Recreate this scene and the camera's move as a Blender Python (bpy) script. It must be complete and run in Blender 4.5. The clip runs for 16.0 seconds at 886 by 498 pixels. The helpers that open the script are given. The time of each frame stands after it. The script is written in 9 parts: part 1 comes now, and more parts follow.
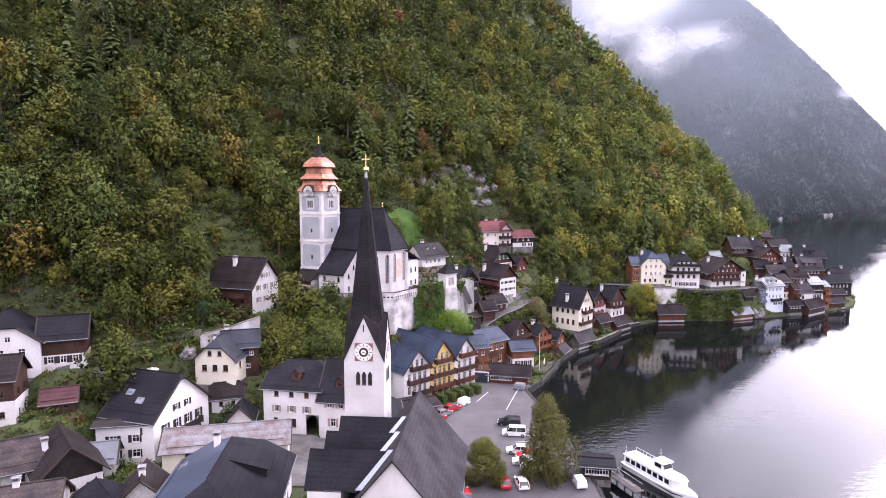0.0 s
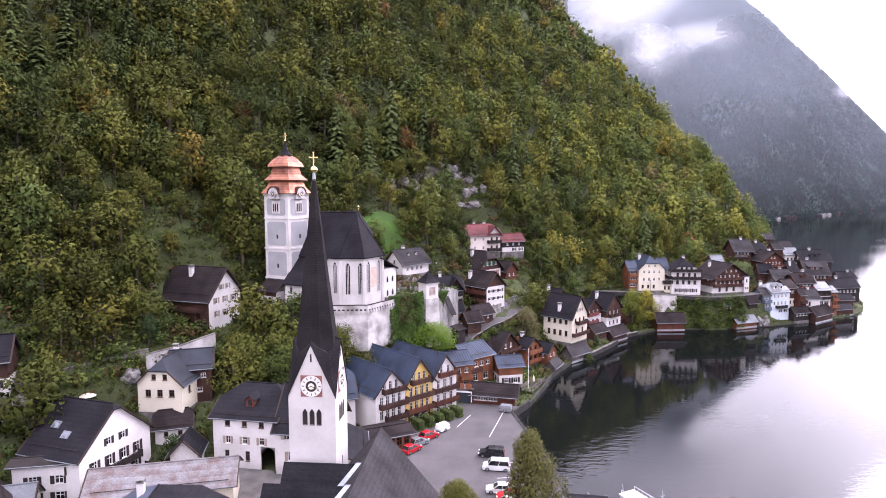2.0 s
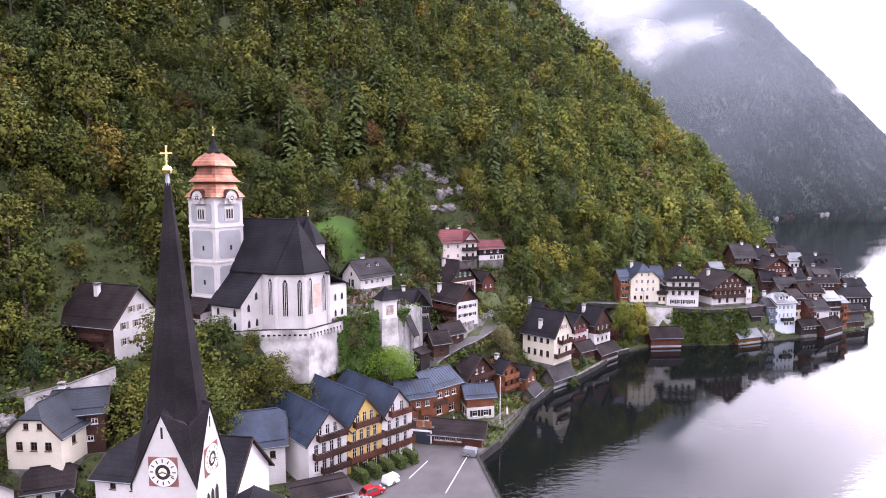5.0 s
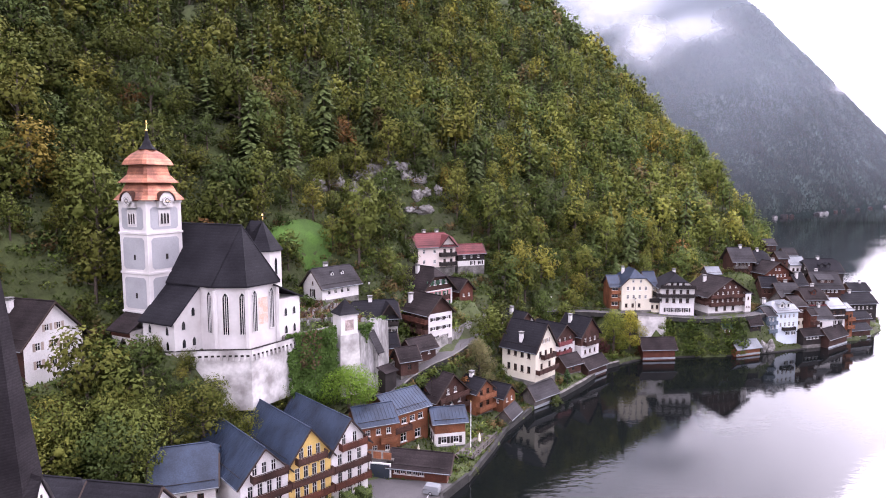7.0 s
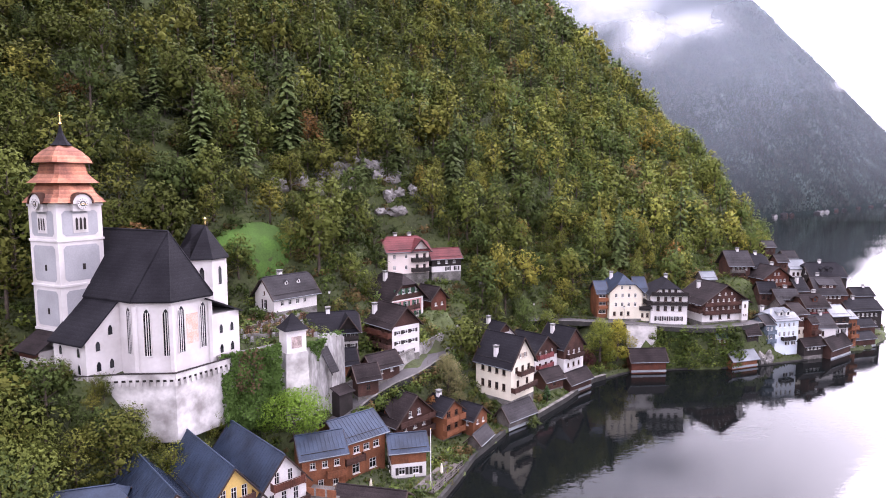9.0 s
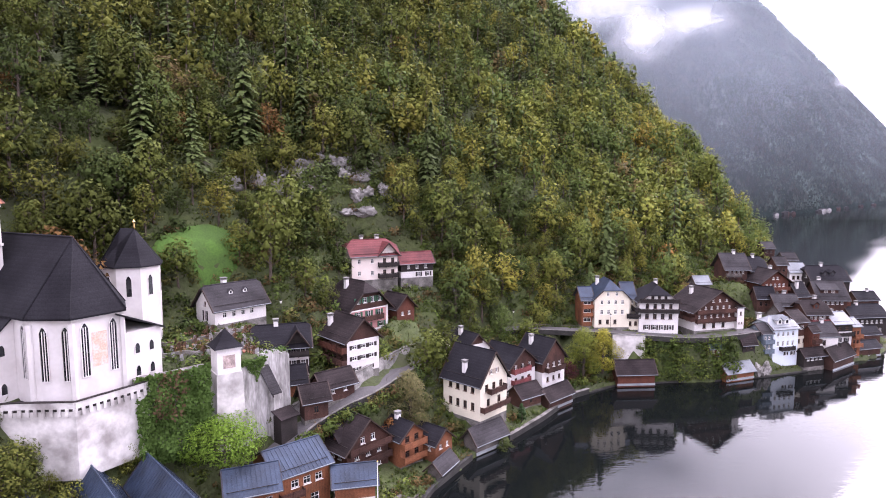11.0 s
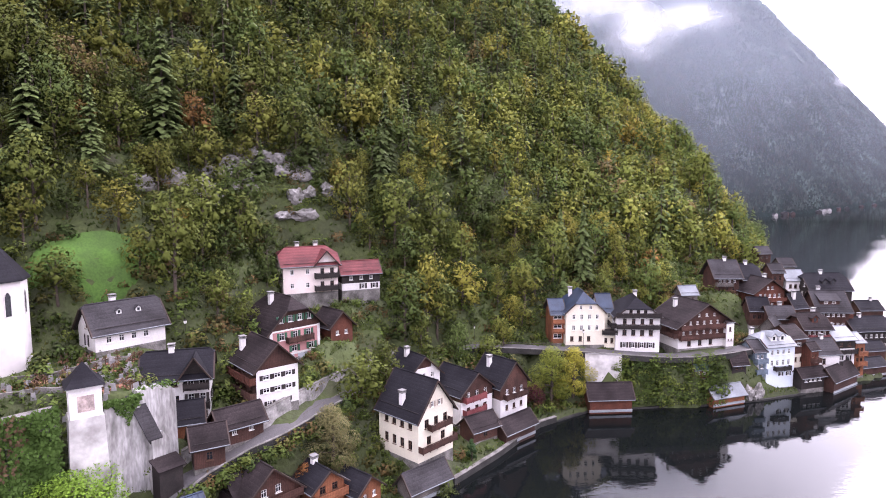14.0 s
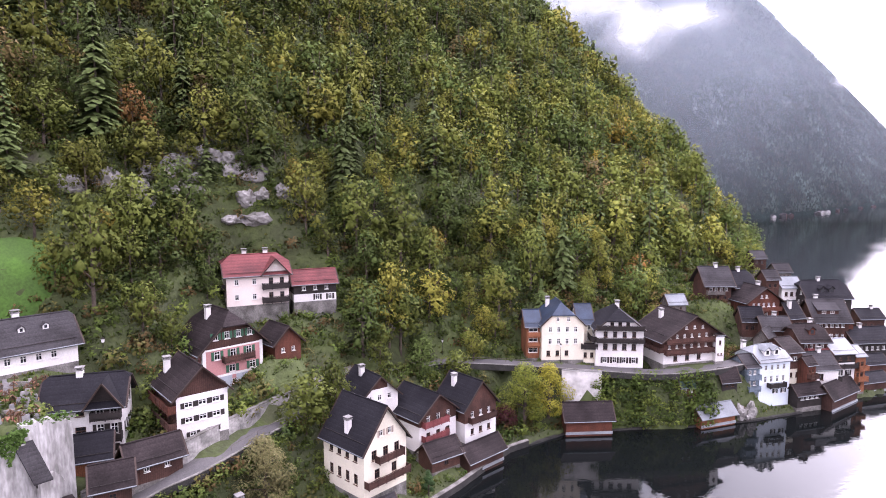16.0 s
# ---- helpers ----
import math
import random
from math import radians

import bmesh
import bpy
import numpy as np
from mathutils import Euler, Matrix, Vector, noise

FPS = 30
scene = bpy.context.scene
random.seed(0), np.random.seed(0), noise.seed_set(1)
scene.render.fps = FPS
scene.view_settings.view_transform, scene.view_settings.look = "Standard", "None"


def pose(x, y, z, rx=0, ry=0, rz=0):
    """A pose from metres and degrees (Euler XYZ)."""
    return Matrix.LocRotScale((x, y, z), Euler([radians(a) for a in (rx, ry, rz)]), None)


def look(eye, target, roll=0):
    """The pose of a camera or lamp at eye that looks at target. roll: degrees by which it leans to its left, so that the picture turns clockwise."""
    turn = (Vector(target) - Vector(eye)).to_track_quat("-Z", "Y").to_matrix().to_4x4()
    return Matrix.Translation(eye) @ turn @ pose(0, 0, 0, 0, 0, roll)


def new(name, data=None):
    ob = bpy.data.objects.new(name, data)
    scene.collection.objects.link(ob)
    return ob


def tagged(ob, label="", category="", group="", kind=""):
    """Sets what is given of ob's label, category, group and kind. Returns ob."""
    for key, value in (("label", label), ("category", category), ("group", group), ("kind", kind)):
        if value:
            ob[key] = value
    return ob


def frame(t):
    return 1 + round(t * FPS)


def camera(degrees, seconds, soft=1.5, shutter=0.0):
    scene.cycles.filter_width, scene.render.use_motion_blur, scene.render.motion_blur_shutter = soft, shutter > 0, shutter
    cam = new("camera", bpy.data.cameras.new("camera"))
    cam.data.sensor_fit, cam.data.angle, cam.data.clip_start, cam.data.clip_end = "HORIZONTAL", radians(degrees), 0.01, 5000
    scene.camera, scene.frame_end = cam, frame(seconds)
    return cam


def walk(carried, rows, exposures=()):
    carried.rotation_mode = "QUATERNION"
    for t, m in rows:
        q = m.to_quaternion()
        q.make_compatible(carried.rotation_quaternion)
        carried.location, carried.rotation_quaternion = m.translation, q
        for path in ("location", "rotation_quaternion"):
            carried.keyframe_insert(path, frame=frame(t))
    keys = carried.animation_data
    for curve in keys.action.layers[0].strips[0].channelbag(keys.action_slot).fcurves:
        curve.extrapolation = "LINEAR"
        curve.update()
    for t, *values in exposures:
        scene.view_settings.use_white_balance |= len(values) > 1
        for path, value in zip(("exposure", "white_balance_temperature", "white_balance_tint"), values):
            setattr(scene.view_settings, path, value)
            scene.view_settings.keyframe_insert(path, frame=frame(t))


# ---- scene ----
cam = camera(72.0, 16.0, 1.0)
PATH = [
    (0, pose(-0.000, 0.000, 48.000, 84.493, -0.017, 0.000)),
    (1, pose(2.031, 6.723, 48.224, 84.484, 0.022, -0.128)),
    (2, pose(4.186, 13.478, 48.456, 84.480, 0.065, -0.259)),
    (3, pose(6.659, 20.359, 48.709, 84.468, 0.102, -0.383)),
    (4, pose(9.359, 27.216, 48.974, 84.436, 0.123, -0.485)),
    (5, pose(12.251, 33.919, 49.250, 84.379, 0.120, -0.569)),
    (6, pose(15.355, 40.499, 49.538, 84.303, 0.101, -0.637)),
    (7, pose(18.696, 46.948, 49.869, 84.217, 0.077, -0.685)),
    (8, pose(22.227, 53.250, 50.161, 84.132, 0.060, -0.704)),
    (9, pose(25.928, 59.354, 50.317, 84.036, 0.054, -0.677)),
    (10, pose(29.736, 65.354, 50.414, 83.928, 0.052, -0.612)),
    (11, pose(33.593, 71.330, 50.508, 83.835, 0.051, -0.544)),
    (12, pose(37.451, 77.271, 50.554, 83.780, 0.046, -0.505)),
    (13, pose(41.222, 83.230, 50.498, 83.781, 0.036, -0.508)),
    (14, pose(44.955, 89.095, 50.430, 83.820, 0.024, -0.534)),
    (15, pose(48.664, 94.720, 50.440, 83.874, 0.011, -0.568)),
    (16, pose(52.362, 100.263, 50.471, 83.921, -0.002, -0.599)),
]
walk(cam, PATH, [(0, 1.24, 6000, 33), (9, 1.35, 6000, 33), (12, 1.42, 6000, 33), (16, 1.52, 6000, 33)])

# ---- world and light ----
world = bpy.data.worlds.new("overcast_sky")
scene.world = world
world.use_nodes = True
wn, wl = world.node_tree.nodes, world.node_tree.links
wn.clear()
sky = wn.new("ShaderNodeTexSky")
sky.sky_type = "NISHITA"
sky.sun_disc = False
sky.sun_elevation, sky.sun_rotation = radians(28), radians(48)
sky.air_density, sky.dust_density, sky.ozone_density = 1.0, 6.0, 1.0
hsv = wn.new("ShaderNodeHueSaturation")
hsv.inputs["Saturation"].default_value = 0.16
bg = wn.new("ShaderNodeBackground")
bg.inputs["Strength"].default_value = 0.15
wout = wn.new("ShaderNodeOutputWorld")
wl.new(sky.outputs[0], hsv.inputs["Color"])
cloud = wn.new("ShaderNodeMix")
cloud.data_type = "RGBA"
cloud.inputs[0].default_value = 0.6
cloud.inputs[7].default_value = (10.6, 10.5, 10.6, 1)
dome = wn.new("ShaderNodeTexCoord")
dsep = wn.new("ShaderNodeSeparateXYZ")
dmap = wn.new("ShaderNodeMapRange")
dmap.inputs["From Min"].default_value, dmap.inputs["From Max"].default_value = 0.0, 1.0
dmap.inputs["To Min"].default_value, dmap.inputs["To Max"].default_value = 0.66, 1.6
dmul = wn.new("ShaderNodeMix")
dmul.data_type, dmul.blend_type = "RGBA", "MULTIPLY"
dmul.inputs[0].default_value = 1.0
wl.new(dome.outputs["Generated"], dsep.inputs[0])
wl.new(dsep.outputs["Z"], dmap.inputs["Value"])
wl.new(hsv.outputs[0], cloud.inputs[6])
wl.new(cloud.outputs[2], dmul.inputs[6])
wl.new(dmap.outputs["Result"], dmul.inputs[7])
wl.new(dmul.outputs[2], bg.inputs["Color"])
wl.new(bg.outputs[0], wout.inputs["Surface"])

sun_data = bpy.data.lights.new("sun", "SUN")
sun_data.energy, sun_data.angle, sun_data.color = 0.5, radians(25), (1.0, 0.96, 0.92)
sun = new("sun", sun_data)
sun.matrix_world = look((131, 118, 94), (0, 0, 0))


# ---- materials ----
def mat(name, col, rough=0.8, var=0.25, scale=1.2, bump=0.15, metal=0.0, col2=None, fine=14.0, bands=0.0, island=0.0, axis="Z", spec=0.3, bandmix=0.35, objvar=0.0):
    """A surface with coarse stains, fine grain and, if asked, courses, boards or bands."""
    m = bpy.data.materials.new(name)
    m.use_nodes = True
    n, l = m.node_tree.nodes, m.node_tree.links
    b = n["Principled BSDF"]
    b.inputs["Roughness"].default_value, b.inputs["Metallic"].default_value = rough, metal
    b.inputs["Specular IOR Level"].default_value = spec
    geo = n.new("ShaderNodeNewGeometry")
    n1, n2 = n.new("ShaderNodeTexNoise"), n.new("ShaderNodeTexNoise")
    n1.inputs["Scale"].default_value, n1.inputs["Detail"].default_value = scale * 0.35, 6
    n2.inputs["Scale"].default_value, n2.inputs["Detail"].default_value = fine * 0.35, 5
    for q in (n1, n2):
        l.new(geo.outputs["Position"], q.inputs["Vector"])
    c2 = col2 or tuple(c * (1 - var * 1.6) for c in col)
    ramp = n.new("ShaderNodeValToRGB")
    ramp.color_ramp.elements[0].position, ramp.color_ramp.elements[1].position = 0.33, 0.62
    ramp.color_ramp.elements[0].color, ramp.color_ramp.elements[1].color = (*c2, 1), (*col, 1)
    l.new(n1.outputs["Fac"], ramp.inputs["Fac"])
    mul = n.new("ShaderNodeMix")
    mul.data_type, mul.blend_type = "RGBA", "MULTIPLY"
    mul.inputs[0].default_value = 1.0
    r2 = n.new("ShaderNodeMapRange")
    r2.inputs["From Min"].default_value, r2.inputs["From Max"].default_value = 0.3, 0.7
    r2.inputs["To Min"].default_value, r2.inputs["To Max"].default_value = 1 - var, 1 + var * 0.4
    l.new(n2.outputs["Fac"], r2.inputs["Value"])
    l.new(ramp.outputs["Color"], mul.inputs[6])
    l.new(r2.outputs["Result"], mul.inputs[7])
    out, height = mul.outputs[2], n2.outputs["Fac"]

    def times(src, lo, hi, val):
        k = n.new("ShaderNodeMix")
        k.data_type, k.blend_type = "RGBA", "MULTIPLY"
        k.inputs[0].default_value = 1.0
        r = n.new("ShaderNodeMapRange")
        r.inputs["To Min"].default_value, r.inputs["To Max"].default_value = lo, hi
        l.new(val, r.inputs["Value"])
        l.new(src, k.inputs[6])
        l.new(r.outputs["Result"], k.inputs[7])
        return k.outputs[2]

    if bands:
        w = n.new("ShaderNodeTexWave")
        w.bands_direction, w.wave_profile = axis, "SAW"
        w.inputs["Scale"].default_value = bands
        w.inputs["Distortion"].default_value, w.inputs["Detail"].default_value = 0.6, 2
        w.inputs["Detail Scale"].default_value = 3
        l.new(geo.outputs["Position"], w.inputs["Vector"])
        out, height = times(out, 1 - bandmix, 1.0, w.outputs["Fac"]), w.outputs["Fac"]
    if island:
        out = times(out, 1 - island, 1 + island, geo.outputs["Random Per Island"])
    if objvar:
        oi = n.new("ShaderNodeObjectInfo")
        out = times(out, 1 - objvar, 1 + objvar, oi.outputs["Random"])
    l.new(out, b.inputs["Base Color"])
    if bump:
        bp = n.new("ShaderNodeBump")
        bp.inputs["Strength"].default_value, bp.inputs["Distance"].default_value = bump, 0.06
        l.new(height, bp.inputs["Height"])
        l.new(bp.outputs["Normal"], b.inputs["Normal"])
    return m


WHITE = mat("white_plaster", (0.715, 0.69, 0.675), 0.9, 0.12, 0.6, 0.1, col2=(0.59, 0.56, 0.535))
CREAM = mat("cream_plaster", (0.72, 0.66, 0.53), 0.9, 0.10, 0.6, 0.1)
YELLOW = mat("yellow_plaster", (0.72, 0.50, 0.16), 0.9, 0.12, 0.6, 0.1)
PALEPINK = mat("pale_pink_plaster", (0.76, 0.66, 0.60), 0.9, 0.08, 0.6, 0.1)
PINK = mat("pink_plaster", (0.48, 0.235, 0.225), 0.9, 0.12, 0.6, 0.1)
PALEBLUE = mat("pale_blue_plaster", (0.62, 0.68, 0.74), 0.9, 0.08, 0.6, 0.1)
BLUEGREYPL = mat("blue_grey_plaster", (0.40, 0.43, 0.47), 0.9, 0.10, 0.8, 0.1)
BLUEWOOD = mat("grey_blue_boards", (0.20, 0.25, 0.30), 0.8, 0.25, 1.0, 0.3, bands=1.6, axis="X")
GREENROOF = mat("mossy_roof", (0.05, 0.085, 0.06), 0.85, 0.35, 1.5, 0.4)
GREYPL = mat("grey_plaster", (0.44, 0.45, 0.46), 0.9, 0.10, 0.8, 0.1)
STONE = mat("old_stone", (0.22, 0.205, 0.19), 0.95, 0.4, 1.6, 0.6, col2=(0.085, 0.08, 0.07))
ROUGHWALL = mat("weathered_white_wall", (0.60, 0.575, 0.55), 0.95, 0.14, 0.9, 0.4, col2=(0.27, 0.25, 0.235), fine=5)
CLIFF = mat("limestone", (0.30, 0.285, 0.27), 0.95, 0.4, 1.0, 0.9, col2=(0.10, 0.095, 0.08), fine=5)
WOOD = mat("dark_brown_boards", (0.095, 0.044, 0.032), 0.8, 0.35, 1.0, 0.4, bands=1.6, axis="X", objvar=0.25)
REDWOOD = mat("red_brown_boards", (0.135, 0.045, 0.026), 0.75, 0.3, 1.0, 0.4, bands=1.6, axis="X", objvar=0.15)
ORANGEWOOD = mat("orange_larch_boards", (0.31, 0.118, 0.055), 0.7, 0.3, 1.0, 0.4, bands=1.6, axis="X")
BLACKWOOD = mat("blackened_wood", (0.028, 0.022, 0.020), 0.8, 0.3, 1.5, 0.3)
GREYWOOD = mat("grey_weathered_wood", (0.17, 0.15, 0.135), 0.85, 0.35, 1.2, 0.4, bands=1.6, axis="X")
SLATE = mat("dark_slate_shingles", (0.021, 0.020, 0.024), 0.7, 0.4, 0.7, 0.4, bands=0.62, col2=(0.012, 0.011, 0.014), spec=0.1, bandmix=0.22)
BROWNROOF = mat("brown_shingles", (0.036, 0.028, 0.028), 0.8, 0.4, 0.7, 0.5, bands=0.62, col2=(0.017, 0.013, 0.013), spec=0.1, bandmix=0.22)
GREYROOF = mat("grey_shingles", (0.058, 0.054, 0.057), 0.8, 0.35, 0.7, 0.5, bands=0.62, col2=(0.030, 0.027, 0.028), spec=0.1, bandmix=0.22)
DARKBLUE = mat("dark_blue_sheet_metal", (0.085, 0.115, 0.175), 0.45, 0.25, 0.5, 0.2, metal=0.3, spec=0.5, bands=0.9, bandmix=0.45)
BARGE = mat("dark_brown_fascia", (0.045, 0.028, 0.021), 0.7, 0.2)
BLUEROOF = mat("blue_grey_sheet_metal", (0.030, 0.046, 0.078), 0.55, 0.3, 0.9, 0.15, metal=0.1, spec=0.35)
REDROOF = mat("red_shingles", (0.21, 0.055, 0.055), 0.7, 0.3, 0.8, 0.5, bands=0.62)
DARKRED = mat("faded_dark_red_roof", (0.11, 0.045, 0.045), 0.8, 0.3, 0.8, 0.4, bands=0.62)
RUST = mat("stained_sheet_roof", (0.23, 0.225, 0.23), 0.6, 0.35, 1.6, 0.2, col2=(0.15, 0.105, 0.095), bands=0.5, bandmix=0.25)
SKYGLASS = mat("roof_window_glass", (0.10, 0.12, 0.14), 0.05, 0.1, 1.0, 0.0, spec=1.0)
RUSTBROWN = mat("rusty_sheet_roof", (0.085, 0.062, 0.056), 0.75, 0.45, 1.6, 0.4, col2=(0.030, 0.025, 0.026), bands=0.5)
LANEWALL = mat("pale_rubble_wall", (0.34, 0.325, 0.305), 0.95, 0.35, 1.6, 0.7, col2=(0.14, 0.135, 0.125), fine=7)
OLDPLASTER = mat("dirty_plaster", (0.46, 0.44, 0.42), 0.95, 0.3, 1.0, 0.3, col2=(0.28, 0.26, 0.25))
ZINC = mat("dull_zinc", (0.20, 0.215, 0.23), 0.55, 0.2, 0.8, 0.1, metal=0.2)
PALEZINC = mat("light_grey_sheet_metal", (0.22, 0.235, 0.25), 0.5, 0.2, 0.8, 0.1, metal=0.2)
DARKSHEET = mat("dark_grey_blue_sheet", (0.030, 0.037, 0.050), 0.5, 0.3, 0.8, 0.2, metal=0.2, bands=0.9, bandmix=0.3)
LIGHTROOF = mat("pale_zinc", (0.42, 0.45, 0.48), 0.4, 0.2, 0.8, 0.1, metal=0.5, spec=0.5)
# Level bands in the copper colour imitate light glancing off the cap.
COPPER = mat("sheen_banded_copper", (0.52, 0.215, 0.125), 0.42, 0.3, 1.2, 0.25, metal=0.6, col2=(0.22, 0.085, 0.055), spec=0.4, bands=0.55, bandmix=0.4)
GOLD = mat("gilding", (0.9, 0.68, 0.28), 0.25, 0.1, 1.0, 0.0, metal=1.0)
TOWERGREY = mat("grey_tower_field", (0.36, 0.36, 0.37), 0.9, 0.1, 0.8, 0.1)
GLASS = mat("window_glass", (0.020, 0.022, 0.026), 0.08, 0.3, 0.6, 0.0, spec=0.6)
FRAME = mat("white_window_frame", (0.75, 0.73, 0.70), 0.6, 0.1, 1.0, 0.0)
BROWNFRAME = mat("brown_window_frame", (0.10, 0.05, 0.03), 0.6, 0.2, 1.0, 0.0)
SHUT = mat("dark_shutter", (0.035, 0.028, 0.026), 0.7, 0.2, 1.0, 0.1)
SHUTBEIGE = mat("beige_shutter", (0.42, 0.34, 0.28), 0.7, 0.2, 1.0, 0.1)
SHUTGREEN = mat("green_shutter", (0.04, 0.12, 0.07), 0.7, 0.2, 1.0, 0.1)
ASPHALT = mat("asphalt", (0.105, 0.098, 0.098), 0.9, 0.25, 0.5, 0.2, col2=(0.075, 0.070, 0.070))
REDPAINT = mat("faded_red_paint", (0.20, 0.055, 0.055), 0.7, 0.25)
PAVING = mat("pale_paving", (0.175, 0.165, 0.155), 0.9, 0.25, 1.2, 0.2)
CONCRETE = mat("concrete", (0.25, 0.24, 0.23), 0.9, 0.25, 1.2, 0.3)
PAINTWHITE = mat("white_road_paint", (0.7, 0.7, 0.7), 0.8, 0.2, 2.0, 0.0)


def foliage(name, tint=True, col=(0.07, 0.10, 0.03), crown=False):
    m = bpy.data.materials.new(name)
    m.use_nodes = True
    n, l = m.node_tree.nodes, m.node_tree.links
    b = n["Principled BSDF"]
    b.inputs["Roughness"].default_value = 0.7
    b.inputs["Specular IOR Level"].default_value = 0.1
    geo = n.new("ShaderNodeNewGeometry")
    if tint:
        at = n.new("ShaderNodeAttribute")
        at.attribute_name = "species_and_light"
        src = at.outputs["Color"]
    else:
        rgb = n.new("ShaderNodeRGB")
        rgb.outputs[0].default_value = (*col, 1)
        src = rgb.outputs[0]
    k = n.new("ShaderNodeMix")
    k.data_type, k.blend_type = "RGBA", "MULTIPLY"
    k.inputs[0].default_value = 1.0
    r = n.new("ShaderNodeMapRange")
    r.inputs["To Min"].default_value, r.inputs["To Max"].default_value = (0.84, 1.16) if crown else (0.78, 1.22)
    l.new(geo.outputs["Random Per Island"], r.inputs["Value"])
    l.new(src, k.inputs[6])
    l.new(r.outputs["Result"], k.inputs[7])
    l.new(k.outputs[2], b.inputs["Base Color"])
    tr = n.new("ShaderNodeBsdfTranslucent")
    l.new(k.outputs[2], tr.inputs["Color"])
    mix = n.new("ShaderNodeMixShader")
    mix.inputs[0].default_value = 0.3
    if crown:
        nrm = n.new("ShaderNodeAttribute")
        nrm.attribute_name = "spread"
        l.new(nrm.outputs["Vector"], b.inputs["Normal"])
        l.new(nrm.outputs["Vector"], tr.inputs["Normal"])
    l.new(b.outputs[0], mix.inputs[1])
    l.new(tr.outputs[0], mix.inputs[2])
    l.new(mix.outputs[0], n["Material Output"].inputs["Surface"])
    return m


LEAVES = foliage("tree_leaves")
CROWN = foliage("crown_leaves", crown=True)
REDIVY = foliage("red_ivy_leaves", False, (0.095, 0.062, 0.034))
IVY = foliage("ivy_leaves", False, (0.060, 0.105, 0.022))
LIMELEAF = foliage("bright_green_leaves", False, (0.14, 0.20, 0.045))
HEDGELEAF = foliage("clipped_hedge_leaves", False, (0.085, 0.115, 0.03))
BARK = mat("bark", (0.11, 0.085, 0.065), 0.95, 0.35, 2.0, 0.5)
GRASS = mat("meadow_grass", (0.070, 0.148, 0.022), 0.9, 0.3, 0.8, 0.5, col2=(0.052, 0.100, 0.020), fine=8)

# ground: grass, earth and rock by slope
GROUND = bpy.data.materials.new("hillside_ground")
GROUND.use_nodes = True
gn, gl = GROUND.node_tree.nodes, GROUND.node_tree.links
gb = gn["Principled BSDF"]
gb.inputs["Roughness"].default_value = 0.95
ggeo, gn1, gn2 = gn.new("ShaderNodeNewGeometry"), gn.new("ShaderNodeTexNoise"), gn.new("ShaderNodeTexNoise")
gn1.inputs["Scale"].default_value, gn1.inputs["Detail"].default_value = 0.09, 8
gn2.inputs["Scale"].default_value, gn2.inputs["Detail"].default_value = 1.1, 6
for q in (gn1, gn2):
    gl.new(ggeo.outputs["Position"], q.inputs["Vector"])
gr = gn.new("ShaderNodeValToRGB")
gr.color_ramp.elements[0].position, gr.color_ramp.elements[0].color = 0.38, (0.054, 0.066, 0.021, 1)
gr.color_ramp.elements[1].position, gr.color_ramp.elements[1].color = 0.60, (0.088, 0.116, 0.029, 1)
e = gr.color_ramp.elements.new(0.78)
e.color = (0.070, 0.062, 0.042, 1)
gl.new(gn1.outputs["Fac"], gr.inputs["Fac"])
gm = gn.new("ShaderNodeMix")
gm.data_type, gm.blend_type = "RGBA", "MULTIPLY"
gm.inputs[0].default_value = 0.75
gl.new(gr.outputs["Color"], gm.inputs[6])
gl.new(gn2.outputs["Fac"], gm.inputs[7])
gl.new(gm.outputs[2], gb.inputs["Base Color"])
gbp = gn.new("ShaderNodeBump")
gbp.inputs["Strength"].default_value, gbp.inputs["Distance"].default_value = 0.8, 0.4
gl.new(gn2.outputs["Fac"], gbp.inputs["Height"])
gl.new(gbp.outputs["Normal"], gb.inputs["Normal"])

# lake water
WATER = bpy.data.materials.new("dark_lake_water")
WATER.use_nodes = True
an, al = WATER.node_tree.nodes, WATER.node_tree.links
ab = an["Principled BSDF"]
ab.inputs["Base Color"].default_value = (0.004, 0.005, 0.005, 1)
ab.inputs["Roughness"].default_value = 0.015
ab.inputs["IOR"].default_value = 1.31
ageo = an.new("ShaderNodeNewGeometry")
amap = an.new("ShaderNodeMapping")
amap.inputs["Scale"].default_value = (0.55, 1.0, 1.0)
al.new(ageo.outputs["Position"], amap.inputs["Vector"])
aw1, aw2, aw3 = (an.new("ShaderNodeTexNoise") for _ in range(3))
aw1.inputs["Scale"].default_value, aw1.inputs["Detail"].default_value = 0.8, 3
aw2.inputs["Scale"].default_value, aw2.inputs["Detail"].default_value = 2.2, 2
aw3.inputs["Scale"].default_value, aw3.inputs["Detail"].default_value = 0.012, 3
for q in (aw1, aw2, aw3):
    al.new(amap.outputs["Vector"], q.inputs["Vector"])
aadd = an.new("ShaderNodeMath")
aadd.operation = "MULTIPLY_ADD"
aadd.inputs[1].default_value = 0.35
al.new(aw2.outputs["Fac"], aadd.inputs[0])
al.new(aw1.outputs["Fac"], aadd.inputs[2])
abp = an.new("ShaderNodeBump")
abp.inputs["Distance"].default_value = 0.10
acalm = an.new("ShaderNodeMapRange")
acalm.inputs["From Min"].default_value, acalm.inputs["From Max"].default_value = 0.40, 0.62
acalm.inputs["To Min"].default_value, acalm.inputs["To Max"].default_value = 0.08, 0.28
al.new(aw3.outputs["Fac"], acalm.inputs["Value"])
al.new(acalm.outputs["Result"], abp.inputs["Strength"])
al.new(aadd.outputs[0], abp.inputs["Height"])
